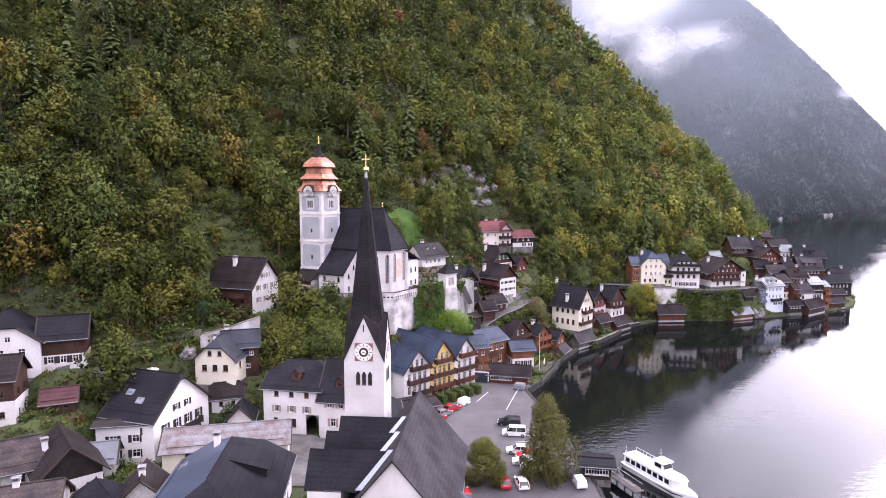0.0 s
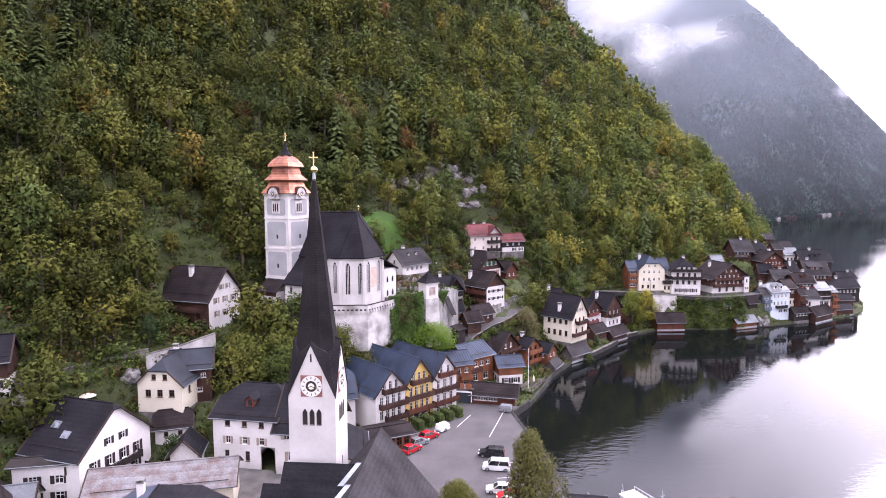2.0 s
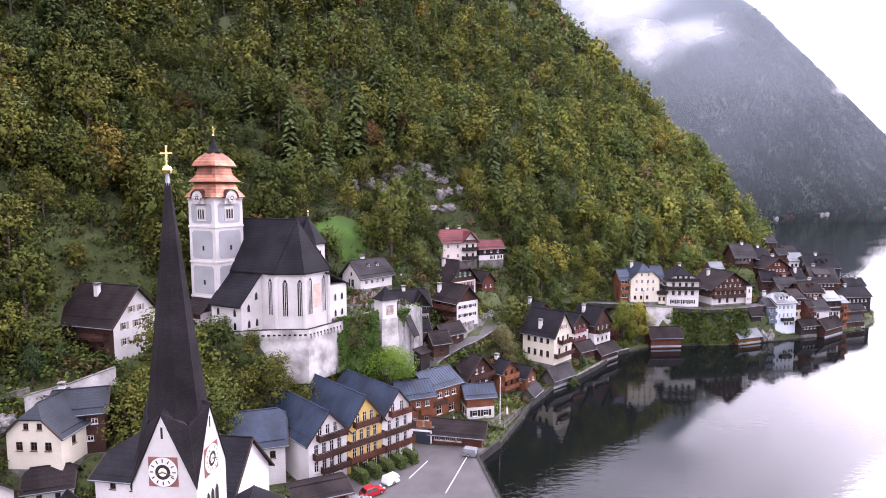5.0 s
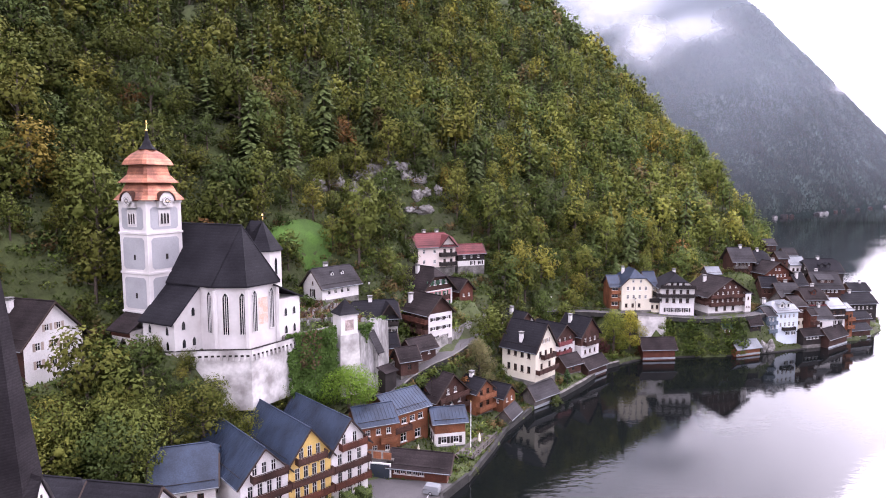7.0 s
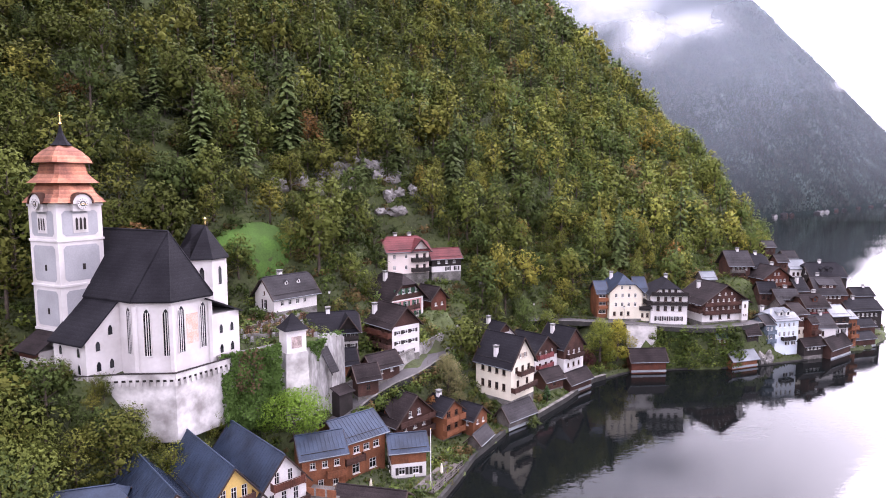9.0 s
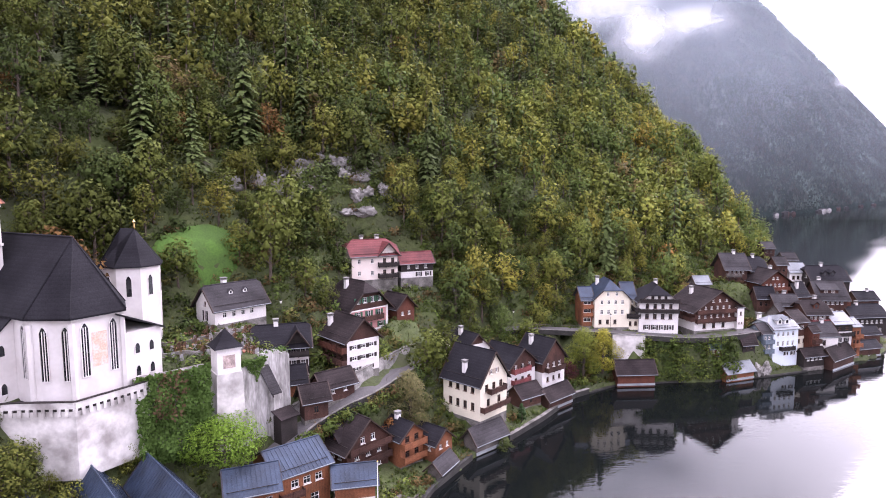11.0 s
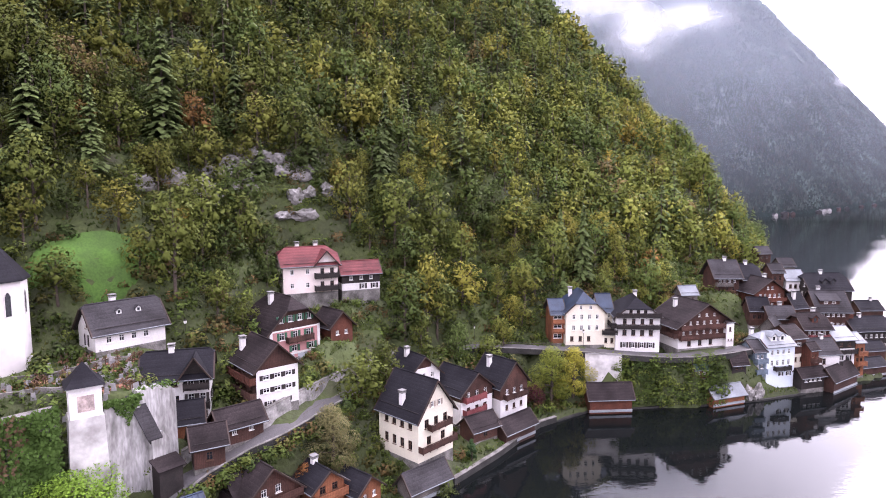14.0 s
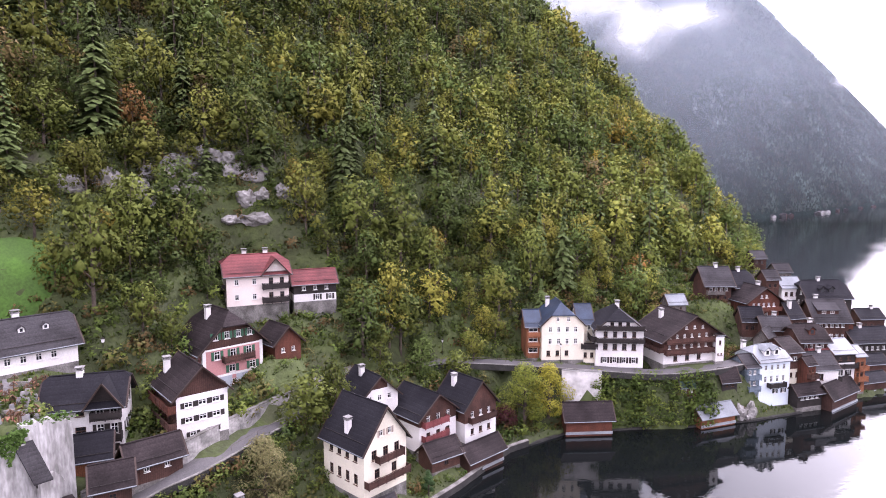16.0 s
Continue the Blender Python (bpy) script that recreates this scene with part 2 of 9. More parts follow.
al.new(abp.outputs["Normal"], ab.inputs["Normal"])


# ---- mesh helpers ----
def mesh_from(name, verts, faces, mats, mi=None, smooth=False):
    me = bpy.data.meshes.new(name)
    me.from_pydata([tuple(v) for v in verts], [], faces)
    for m in mats if isinstance(mats, (list, tuple)) else [mats]:
        me.materials.append(m)
    if mi is not None:
        me.polygons.foreach_set("material_index", mi)
    if smooth:
        me.polygons.foreach_set("use_smooth", [True] * len(me.polygons))
    me.update()
    return me


def part(name, me, parent, m=None, label=""):
    """Links a mesh as one part of a thing."""
    ob = new(name, me)
    ob.parent = parent
    if m is not None:
        ob.matrix_local = m
    return tagged(ob, label)


def thing(name, label, category, m=None, group="", kind="", me=None):
    ob = new(name, me)
    if me is None:
        ob.empty_display_size = 0.5
    if m is not None:
        ob.matrix_world = m
    return tagged(ob, label, category, group, kind)


class Soup:
    """Collects boxes, prisms and lathed shapes for one mesh."""

    def __init__(self):
        self.v, self.f, self.mi = [], [], []

    def add(self, verts, faces, k=0):
        o = len(self.v)
        self.v += [tuple(p) for p in verts]
        self.f += [tuple(i + o for i in q) for q in faces]
        self.mi += [k] * len(faces)
        return self

    def box(self, x0, y0, z0, x1, y1, z1, k=0, c=0.0):
        if c:
            # chamfered along the vertical edges and the top
            p = [(x0 + c, y0), (x1 - c, y0), (x1, y0 + c), (x1, y1 - c), (x1 - c, y1), (x0 + c, y1), (x0, y1 - c), (x0, y0 + c)]
            return self.prism(p, z0, z1, k)
        v = [(x0, y0, z0), (x1, y0, z0), (x1, y1, z0), (x0, y1, z0), (x0, y0, z1), (x1, y0, z1), (x1, y1, z1), (x0, y1, z1)]
        return self.add(v, [(0, 3, 2, 1), (4, 5, 6, 7), (0, 1, 5, 4), (1, 2, 6, 5), (2, 3, 7, 6), (3, 0, 4, 7)], k)

    def prism(self, pts, z0, z1, k=0, top=None):
        n = len(pts)
        top = top or pts
        v = [(x, y, z0) for x, y in pts] + [(x, y, z1) for x, y in top]
        f = [tuple(range(n - 1, -1, -1)), tuple(range(n, 2 * n))] + [(i, (i + 1) % n, n + (i + 1) % n, n + i) for i in range(n)]
        return self.add(v, f, k)

    def slab(self, top, t, k=0):
        n = len(top)
        a = sum(top[i][0] * top[(i + 1) % n][1] - top[(i + 1) % n][0] * top[i][1] for i in range(n))
        if a < 0:
            top = top[::-1]
        v = list(top) + [(x, y, z - t) for x, y, z in top]
        f = [tuple(range(n)), tuple(range(2 * n - 1, n - 1, -1))] + [(i, i + n, (i + 1) % n + n, (i + 1) % n) for i in range(n)]
        return self.add(v, f, k)

    def lathe(self, prof, n=12, cx=0, cy=0, k=0, ph=0.0, closed=True):
        v = [(cx + r * math.cos(ph + 2 * math.pi * i / n), cy + r * math.sin(ph + 2 * math.pi * i / n), z) for r, z in prof for i in range(n)]
        f = [(j * n + i, j * n + (i + 1) % n, (j + 1) * n + (i + 1) % n, (j + 1) * n + i) for j in range(len(prof) - 1) for i in range(n)]
        if closed:
            f += [tuple(range(n - 1, -1, -1)), tuple(range((len(prof) - 1) * n, len(prof) * n))]
        return self.add(v, f, k)

    def bar(self, a, b, r, k=0, n=5):
        a, b = Vector(a), Vector(b)
        d = (b - a).normalized()
        s = d.orthogonal().normalized()
        t = d.cross(s)
        v = [tuple(p + r * (math.cos(2 * math.pi * i / n) * s + math.sin(2 * math.pi * i / n) * t)) for p in (a, b) for i in range(n)]
        return self.add(v, [tuple(range(n - 1, -1, -1)), tuple(range(n, 2 * n))] + [(i, (i + 1) % n, n + (i + 1) % n, n + i) for i in range(n)], k)

    def mesh(self, name, mats, smooth=False):
        return mesh_from(name, self.v, self.f, mats, self.mi, smooth)


# ---- ground, lake and mountains ----
SHORE = [(20, -80), (24, 40), (24.5, 92), (23, 116), (19.5, 139), (24, 146), (29.5, 158), (33, 167), (40, 178.5), (48, 187), (56, 197), (66, 211), (78, 219), (92, 221.4), (105, 222.4), (120, 225.6), (133, 230), (146, 236.5), (160, 241.5), (174, 254), (186, 272), (199, 300), (208, 340), (222, 400), (248, 480), (275, 600), (300, 740), (320, 900)]
SH = np.array(SHORE, float)


def shore_distance(x, y):
    """Metres inland from the shore; negative over the lake."""
    x, y = np.asarray(x, float), np.asarray(y, float)
    best = np.full(x.shape, 1e9)
    side = np.zeros(x.shape)
    for (ax, ay), (bx, by) in zip(SH[:-1], SH[1:]):
        dx, dy = bx - ax, by - ay
        t = np.clip(((x - ax) * dx + (y - ay) * dy) / (dx * dx + dy * dy), 0, 1)
        d = np.hypot(x - ax - t * dx, y - ay - t * dy)
        s = dx * (y - ay) - dy * (x - ax)
        m = d < best
        best, side = np.where(m, d, best), np.where(m, s, side)
    return np.where(side > 0, best, -best)


PADS = []  # level places: x, y, radius, height


def base_height(x, y):
    d = shore_distance(x, y)
    m = -0.567 * x + 0.649 * y - 94.5
    s = 5.0
    z = 1.3 + s * np.logaddexp(0, m / s)
    e = np.where(y > 300, np.minimum(d, 0.85 * (0.552 * y - x) + 16), d)
    cap = 1.2 + 0.10 * np.clip(d, 0, 12) + 1.25 * np.clip(e - 9, 0, 400)
    z = -np.logaddexp(-z / 3, -cap / 3) * 3
    z = np.where(d < 0, np.maximum(-4, 1.0 + d * 6), np.maximum(z, 0.9))
    return z, d


def height(x, y):
    x, y = np.asarray(x, float), np.asarray(y, float)
    z, d = base_height(x, y)
    num, den = np.zeros(x.shape), np.zeros(x.shape)
    for px, py, pr, pz in PADS:
        w = np.exp(-((np.hypot(x - px, y - py) / pr) ** 4))
        num, den = num + w * pz, den + w
    k = np.clip(den, 0, 1)
    zz = np.where(den > 1e-6, z * (1 - k) + k * num / np.maximum(den, 1e-6), z)
    return np.where(d > 0.4, zz, z)


def ground_at(x, y):
    return float(height(np.array([x]), np.array([y]))[0])


# ---- houses: the plan ----
def hs(A, B, D, z0, ze, zr, axis="y", **k):
    return dict(A=A, B=B, D=D, z0=z0, ze=ze, zr=zr, axis=axis, **k)


def row(z, n, w=0.9, h=1.25, style="plain", a=0.1, b=0.9):
    return (z, [a + (b - a) * (i + 0.5) / n for i in range(n)], w, h, style)


HOUSES = [
    # market square and its slope
    hs((-34.6, 114.2), (-23.3, 112.2), 13, 1.4, 10.4, 14.2, "x", wall=WHITE, roof=SLATE, hip=0.5, label="long white plastered market house with dark slate roof", win=dict(S=[row(7.9, 3, style="plain"), row(4.9, 3, 0.9, 1.3, "beige"), row(2.2, 2, 0.8, 1.7, "plain", 0.05, 0.7)], E=[], W=[row(6.5, 2), row(3.4, 2)]), chim=[], dorm=[("S", 0.52)], arch=(0.86, 2.6, 4.0)),
    hs((-23.2, 111.2), (-14.6, 109.7), 11, 1.4, 9.2, 15.2, "x", wall=WHITE, roof=SLATE, hip=0.0, label="white plastered house wing beside the church tower, slate roof", win=dict(S=[row(6.7, 2, 1.0, 1.4, "beige", 0.1, 0.6), row(3.2, 1, 1.0, 1.6, "beige", 0.1, 0.5)]), dorm=[("S", 0.4)]),
    hs((-49.2, 118.3), (-41.2, 117.8), 9.5, 9.5, 14.8, 18.7, "y", wall=CREAM, roof=DARKSHEET, hip=0.45, label="cream gabled house with blue-grey roof on the slope", win=dict(S=[row(6.3, 2, 0.8, 1.0, "brown", 0.25, 0.75), row(3.4, 3, 1.0, 1.3, "brown")], E=[row(3.4, 2)], W=[row(3.4, 2)]), chim=[(0.15, 0.75)]),
    hs((-45.0, 122.2), (-38.4, 124.2), 5, 9.4, 16.3, 18.8, "x", wall=WOOD, roof=DARKSHEET, label="dark timber house wing with blue-grey metal roof", win=dict(S=[row(5.0, 4, 0.9, 0.9, "white"), row(2.4, 2, 0.9, 0.9, "white")]), chim=[(0.1, 0.6)]),
    hs((-49.0, 99.8), (-44.7, 112.8), 11, 1.4, 9.2, 15.2, "y", wall=WHITE, roof=SLATE, hip=0.12, label="white gabled house with black shutters and dark roof", win=dict(S=[row(8.4, 2, 0.9, 1.2, "dark", 0.3, 0.7), row(5.4, 4, 0.95, 1.7, "dark"), row(2.4, 3, 1.0, 1.6, "dark")], E=[row(5.6, 2, style="dark")], W=[row(5.6, 2, style="dark")]), balc=[("S", 0.35, 0.8, 4.0, BLACKWOOD), ("S", 0.45, 0.9, 1.3, BLACKWOOD)], sky=[(0, 0.45, 0.45), (0, 0.7, 0.6)]),
    hs((-58.6, 99.4), (-49.8, 101.0), 3.0, 1.2, 8.4, 8.8, "x", wall=WHITE, roof=BLACKWOOD, label="white low house wing with black shutters and flat dark roof", win=dict(S=[row(4.6, 2, 1.2, 1.3, "dark"), row(2.0, 2, 1.3, 1.4, "dark")])),
    hs((-82.5, 101.4), (-71.6, 106.2), 11, 14.8, 21.4, 26.2, "y", wall=WHITE, roof=SLATE, hip=0.45, label="white plastered house with gabled slate roof above the village", win=dict(S=[row(7.2, 2, 0.9, 1.0, "white", 0.3, 0.7), row(4.7, 3, 1.1, 1.4, "white"), row(1.9, 3, 1.1, 1.4, "white")], E=[row(4.5, 2, style="white")])),
    hs((-72.4, 107.0), (-65.6, 109.8), 6.5, 15.4, 21.6, 24.8, "x", wall=WHITE, roof=SLATE, split=2.9, upper=WOOD, label="white and timber wing with planted window boxes", win=dict(S=[row(2.0, 3, 1.0, 1.3, "dark")])),
    hs((-43.6, 137.7), (-40.2, 147.2), 12, 18.4, 26.6, 32.0, "y", wall=WHITE, roof=BROWNROOF, hip=0.0, over=1.1, sidewall=WOOD, label="tall white house on the slope with dark gable roof", win=dict(S=[row(9.7, 2, 0.8, 1.1, "beige", 0.3, 0.7), row(7.0, 3, 0.9, 1.3, "beige"), row(4.2, 3, 0.9, 1.3, "beige")], W=[row(7.0, 3, 0.9, 1.2, "brown"), row(4.0, 3, 0.9, 1.2, "brown")]), balc=[("W", 0.1, 0.9, 5.0, WOOD)], chim=[(0.35, 0.6)], base=8),
    # lake-front hotel, three gables
    hs((-8.3, 127.4), (-2.9, 132.2), 16, 1.6, 9.4, 13.4, "y", wall=WHITE, roof=BLUEROOF, seams=True, label="white hotel house with blue metal roof and wooden balconies", group="hotel gables", win=dict(S=[row(8.9, 3, 0.8, 1.7, "white", 0.2, 0.8), row(5.9, 4, 0.85, 1.9, "white"), row(3.1, 4, 0.85, 1.9, "white")], W=[row(2, 1)]), balc=[("S", 0.2, 0.95, 7.6, WOOD), ("S", 0.1, 1.0, 4.7, WOOD), ("S", 0.3, 1.0, 2.0, WOOD)]),
    hs((-2.8, 132.2), (2.5, 136.9), 18, 1.6, 9.8, 14.3, "y", wall=YELLOW, roof=BLUEROOF, seams=True, label="yellow hotel house with blue metal roof and wooden balconies", group="hotel gables", win=dict(S=[row(9.2, 3, 0.8, 1.7, "white", 0.2, 0.8), row(6.2, 4, 0.85, 1.9, "white"), row(3.2, 4, 0.85, 1.9, "white"), row(0.8, 3, 1.0, 1.9, "dark")]), balc=[("S", 0.15, 0.85, 8.0, WOOD), ("S", 0.0, 1.0, 4.9, WOOD), ("S", 0.0, 1.0, 2.2, REDWOOD)]),
    hs((2.6, 136.9), (7.6, 141.5), 16, 1.6, 9.8, 13.9, "y", wall=WHITE, roof=BLUEROOF, seams=True, label="white end house of the hotel with reddish balconies", group="hotel gables", win=dict(S=[row(9.2, 2, 0.8, 1.7, "white", 0.2, 0.8), row(6.2, 3, 0.85, 1.9, "white"), row(3.2, 3, 0.85, 1.9, "white"), row(0.8, 3, 0.9, 1.9, "white")]), balc=[("S", 0.2, 0.9, 8.0, REDWOOD), ("S", 0.0, 1.0, 4.9, WOOD), ("S", 0.0, 1.0, 2.2, REDWOOD)]),
    hs((-20.5, 127.0), (-12.5, 129.5), 9, 1.6, 8.6, 12.6, "x", wall=WHITE, roof=BLUEROOF, hip=0.3, label="white house with blue-grey roof between church and hotel", win=dict(S=[row(5, 3)], E=[row(5, 2)])),
    hs((-13.2, 97.5), (-6.6, 98.5), 12, 1.6, 9.0, 10.6, "y", wall=WHITE, roof=SLATE, label="white annex house with a dark roof beside the church tower", win=dict(E=[row(5.2, 4, 0.9, 1.3, "brown"), row(2.4, 4, 0.9, 1.3, "brown")]), balc=[("E", 0.1, 0.9, 3.6, REDWOOD)]),
    # timber houses by the water
    hs((10.7, 154.8), (17.1, 160.2), 8.5, 1.6, 8.7, 11.0, "x", wall=ORANGEWOOD, roof=BLUEROOF, seams=True, label="orange larch-clad house with blue metal roof", win=dict(S=[row(5.2, 3, 1.2, 1.2, "white", 0.2, 0.9), row(2.0, 2, 1.4, 1.7, "white")], W=[row(5.2, 3, 0.9, 1.1, "white"), row(2.4, 2, 0.9, 1.3, "white")]), balc=[("S", 0.0, 0.45, 3.6, WOOD)]),
    hs((5.2, 149.8), (11.4, 152.4), 7.0, 1.6, 8.5, 10.6, "x", wall=ORANGEWOOD, roof=BLUEROOF, seams=True, label="larch-clad long house wing with blue metal roof", win=dict(S=[row(5.2, 3, 0.9, 1.1, "white", 0.1, 0.95), row(2.2, 2, 0.9, 1.2, "white", 0.25, 0.95)]), balc=[("S", 0.55, 1.0, 3.3, ORANGEWOOD)]),
    hs((-8.0, 118.4), (-1.2, 121.4), 5.5, 1.5, 4.4, 5.0, "x", wall=ORANGEWOOD, roof=BROWNROOF, over=0.9, label="glazed timber restaurant veranda with a flat brown roof", win=dict(S=[row(1.5, 5, 1.0, 1.5, "brown", 0.02, 0.98)], E=[row(1.5, 3, 1.1, 1.5, "brown")])),
    hs((18.4, 157.4), (24.2, 158.6), 5.5, 1.2, 6.1, 7.8, "x", wall=WHITE, split=2.5, upper=ORANGEWOOD, roof=BLUEROOF, seams=True, label="small house with white base, orange timber top and blue roof", win=dict(S=[row(1.2, 2, 1.1, 1.3, "dark")], W=[row(1.2, 2, 1.1, 1.3, "dark")])),
    hs((11.2, 145.2), (20.4, 143.0), 4.5, 1.3, 3.9, 5.4, "x", wall=REDWOOD, roof=BROWNROOF, over=1.0, label="long low brown timber shed at the car park edge", win=dict(S=[row(1.3, 5, 0.9, 1.0, "white", 0.03, 0.6)])),
    hs((18.8, 166.4), (25.0, 173.0), 9.0, 2.0, 7.4, 11.4, "y", wall=WOOD, roof=BROWNROOF, over=1.0, label="large dark brown chalet with shingled roof and balconies", win=dict(S=[row(6.0, 2, 0.9, 1.2, "white", 0.25, 0.75), row(3.6, 3, 0.9, 1.2, "white"), row(1.2, 3, 0.9, 1.2, "white")], W=[row(3.8, 4, 0.9, 1.1, "white")]), balc=[("S", 0.0, 1.0, 4.4, WOOD), ("S", 0.0, 1.0, 2.0, WOOD)], dormgable=("W", 0.5), chim=[(0.2, 0.9)]),
    hs((27.2, 172.0), (31.0, 175.8), 5, 1.6, 6.8, 8.9, "y", wall=ORANGEWOOD, roof=SLATE, label="orange timber house with open galleries and slate roof", win=dict(S=[row(4.6, 2, 1.0, 1.2, "brown"), row(2.0, 2, 1.0, 1.2, "brown")]), balc=[("S", 0.0, 1.0, 3.4, ORANGEWOOD), ("S", 0.0, 1.0, 1.0, ORANGEWOOD)], chim=[(0.5, 0.75)]),
    hs((33.2, 174.6), (36.2, 178.2), 5, 1.2, 4.9, 6.8, "y", wall=ORANGEWOOD, roof=SLATE, label="small orange timber cabin with a slate roof", win=dict(S=[row(2.6, 2, 0.7, 0.9, "white")], W=[row(2.4, 2, 0.7, 0.9, "white")])),
    hs((34.0, 169.4), (36.6, 174.2), 2.4, 0.3, 2.4, 3.6, "x", wall=GREYWOOD, roof=GREYROOF, boat=True, label="small weathered boat shed on the shore"),
    hs((40.8, 179.6), (46.8, 185.0), 3.4, 0.0, 2.9, 4.9, "x", wall=GREYWOOD, roof=GREYROOF, boat=True, label="long weathered boathouse with shingled roof on the water"),
    # villa group
    hs((41.8, 184.8), (47.6, 191.0), 9.6, 4.6, 12.3, 17.7, "y", wall=CREAM, roof=SLATE, label="cream villa with steep slate roof and tall white chimney", win=dict(S=[row(9.2, 2, 0.7, 1.0, "beige", 0.3, 0.7), row(6.2, 3, 1.0, 1.5, "brown"), row(3.2, 2, 1.0, 1.5, "brown")], W=[row(6.0, 4, 0.9, 1.4, "brown"), row(2.6, 4, 0.9, 1.6, "brown")]), balc=[("S", 0.25, 0.85, 5.2, WOOD), ("S", 0.0, 1.0, 2.0, WOOD)], chim=[(0.12, 0.5)], base=7),
    hs((39.4, 201.2), (45.4, 205.8), 8, 9.6, 13.8, 17.2, "y", wall=WHITE, roof=SLATE, label="white house with dark roof and timber gable", split=5.4, upper=WOOD, win=dict(S=[row(3.8, 3, 0.8, 1.0, "white")], W=[row(4.2, 2, 0.8, 1.0, "plain")]), chim=[(0.4, 0.6)]),
    hs((49.4, 200.6), (55.8, 206.4), 9, 4.4, 10.6, 14.0, "y", wall=WHITE, roof=SLATE, split=4.6, upper=WOOD, label="dark timber house with red balconies and white base", win=dict(S=[row(5.6, 3, 0.9, 1.2, "white"), row(2.6, 3, 0.9, 1.3, "brown")]), balc=[("S", 0.05, 0.7, 4.7, REDPAINT), ("S", 0.05, 0.7, 2.2, REDPAINT)]),
    hs((57.4, 205.6), (63.4, 210.6), 8, 4.0, 10.6, 14.8, "y", wall=WHITE, roof=SLATE, split=3.6, upper=WOOD, label="brown timber house with white ground floor near the shore", win=dict(S=[row(5.0, 3, 0.8, 1.1, "white"), row(1.8, 3, 0.8, 1.1, "brown")], W=[row(4.5, 2)]), balc=[("S", 0.1, 0.9, 3.8, WOOD)], chim=[(0.3, 0.7)]),
    hs((51.6, 197.6), (56.4, 201.2), 4, 2.4, 5.0, 6.8, "x", wall=WOOD, roof=BROWNROOF, label="low timber garden shed with brown roof", win=dict(S=[row(1.2, 1)])),
    hs((58.0, 200.4), (64.4, 206.4), 3.6, 0.4, 3.4, 5.2, "x", wall=WOOD, roof=BROWNROOF, boat=True, label="dark timber boathouse by the garden lawn"),
    # street above
    hs((1.4, 177.0), (10.2, 179.6), 6.6, 14.4, 21.8, 24.7, "x", wall=WHITE, roof=SLATE, hip=0.2, over=0.9, label="white house with dark balconies, slate roof and a boarded cross gable", win=dict(S=[row(6.4, 2, 1.0, 1.5, "brown", 0.02, 0.6), row(3.4, 2, 1.3, 1.6, "brown", 0.02, 0.6), row(6.4, 2, 0.9, 1.7, "dark", 0.62, 0.98), row(3.6, 2, 0.9, 1.5, "dark", 0.62, 0.98), row(1.0, 1, 1.4, 1.0, "dark", 0.62, 0.98)], E=[row(6.4, 2, style="dark"), row(3.4, 2, style="dark")]), balc=[("S", 0.6, 1.0, 5.3, BLACKWOOD), ("S", 0.0, 1.0, 2.3, BLACKWOOD)], xg=(0.78, 3.8, 10.1, BLACKWOOD, 0), chim=[(0.4, 0.5)], base=5),
    hs((17.0, 180.6), (22.4, 185.2), 9, 15.4, 21.9, 25.4, "y", wall=WHITE, roof=BROWNROOF, sidewall=WOOD, label="white-fronted house with brown timber side and gable", split=6.2, upper=WOOD, win=dict(S=[row(4.9, 3, 1.1, 0.8, "dark"), row(2.8, 3, 1.1, 0.8, "dark"), row(0.7, 2, 0.9, 0.7, "dark")], W=[row(5.4, 3, 1.0, 1.0, "brown"), row(2.6, 3, 1.0, 1.0, "brown")]), balc=[("W", 0.0, 1.0, 4.2, REDWOOD), ("W", 0.0, 1.0, 1.8, WOOD)], chim=[(0.2, 0.9)]),
    hs((15.5, 194.3), (22.8, 201.5), 9.5, 19.6, 24.8, 29.8, "y", wall=PINK, roof=BROWNROOF, hip=0.42, over=1.2, label="pink house with white corner bands, dark half-hipped roof and wooden gable", split=4.7, upper=WOOD, plinth=BLUEGREYPL, quoins=True, pad=17.2, win=dict(S=[row(6.6, 4, 0.85, 1.2, "green", 0.12, 0.88), row(3.5, 3, 1.0, 1.4, "green", 0.1, 0.9), row(1.0, 2, 1.1, 1.2, "green", 0.3, 1.0), row(-1.2, 3, 0.7, 0.9, "white")], W=[row(3.5, 3, 0.9, 1.3, "white"), row(1.0, 2)]), balc=[("S", 0.3, 0.82, 2.4, WOOD)], chim=[(0.35, 0.6)], base=5),
    hs((24.8, 202.2), (28.4, 205.6), 6, 19.6, 23.6, 26.0, "y", wall=REDWOOD, roof=BROWNROOF, label="small red-brown timber house with a stone base", win=dict(S=[row(2.4, 2, 0.7, 0.8, "white")])),
    hs((13.9, 210.8), (24.1, 215.6), 8.5, 28.0, 34.0, 37.0, "x", wall=PALEPINK, roof=REDROOF, hip=0.45, over=0.8, label="pale pink house with red shingled roof and dark balconies", win=dict(S=[row(4.4, 2, 0.75, 1.05, "white", 0.02, 0.58), row(1.6, 2, 0.75, 1.05, "white", 0.02, 0.58), row(4.2, 2, 0.8, 1.5, "brown", 0.62, 0.98), row(1.6, 2, 0.8, 1.2, "brown", 0.62, 0.98)], W=[row(4.2, 2, 0.8, 1.4, "plain"), row(1.4, 2, 0.8, 1.2, "plain")]), balc=[("S", 0.56, 1.0, 3.1, BLACKWOOD), ("S", 0.56, 1.0, 0.5, BLACKWOOD), ("W", 0.1, 0.9, 3.1, BLACKWOOD)], xg=(0.78, 4.6, 8.6, PALEPINK, 1), chim=[(0.35, 0.6), (0.7, 0.6)], base=6),
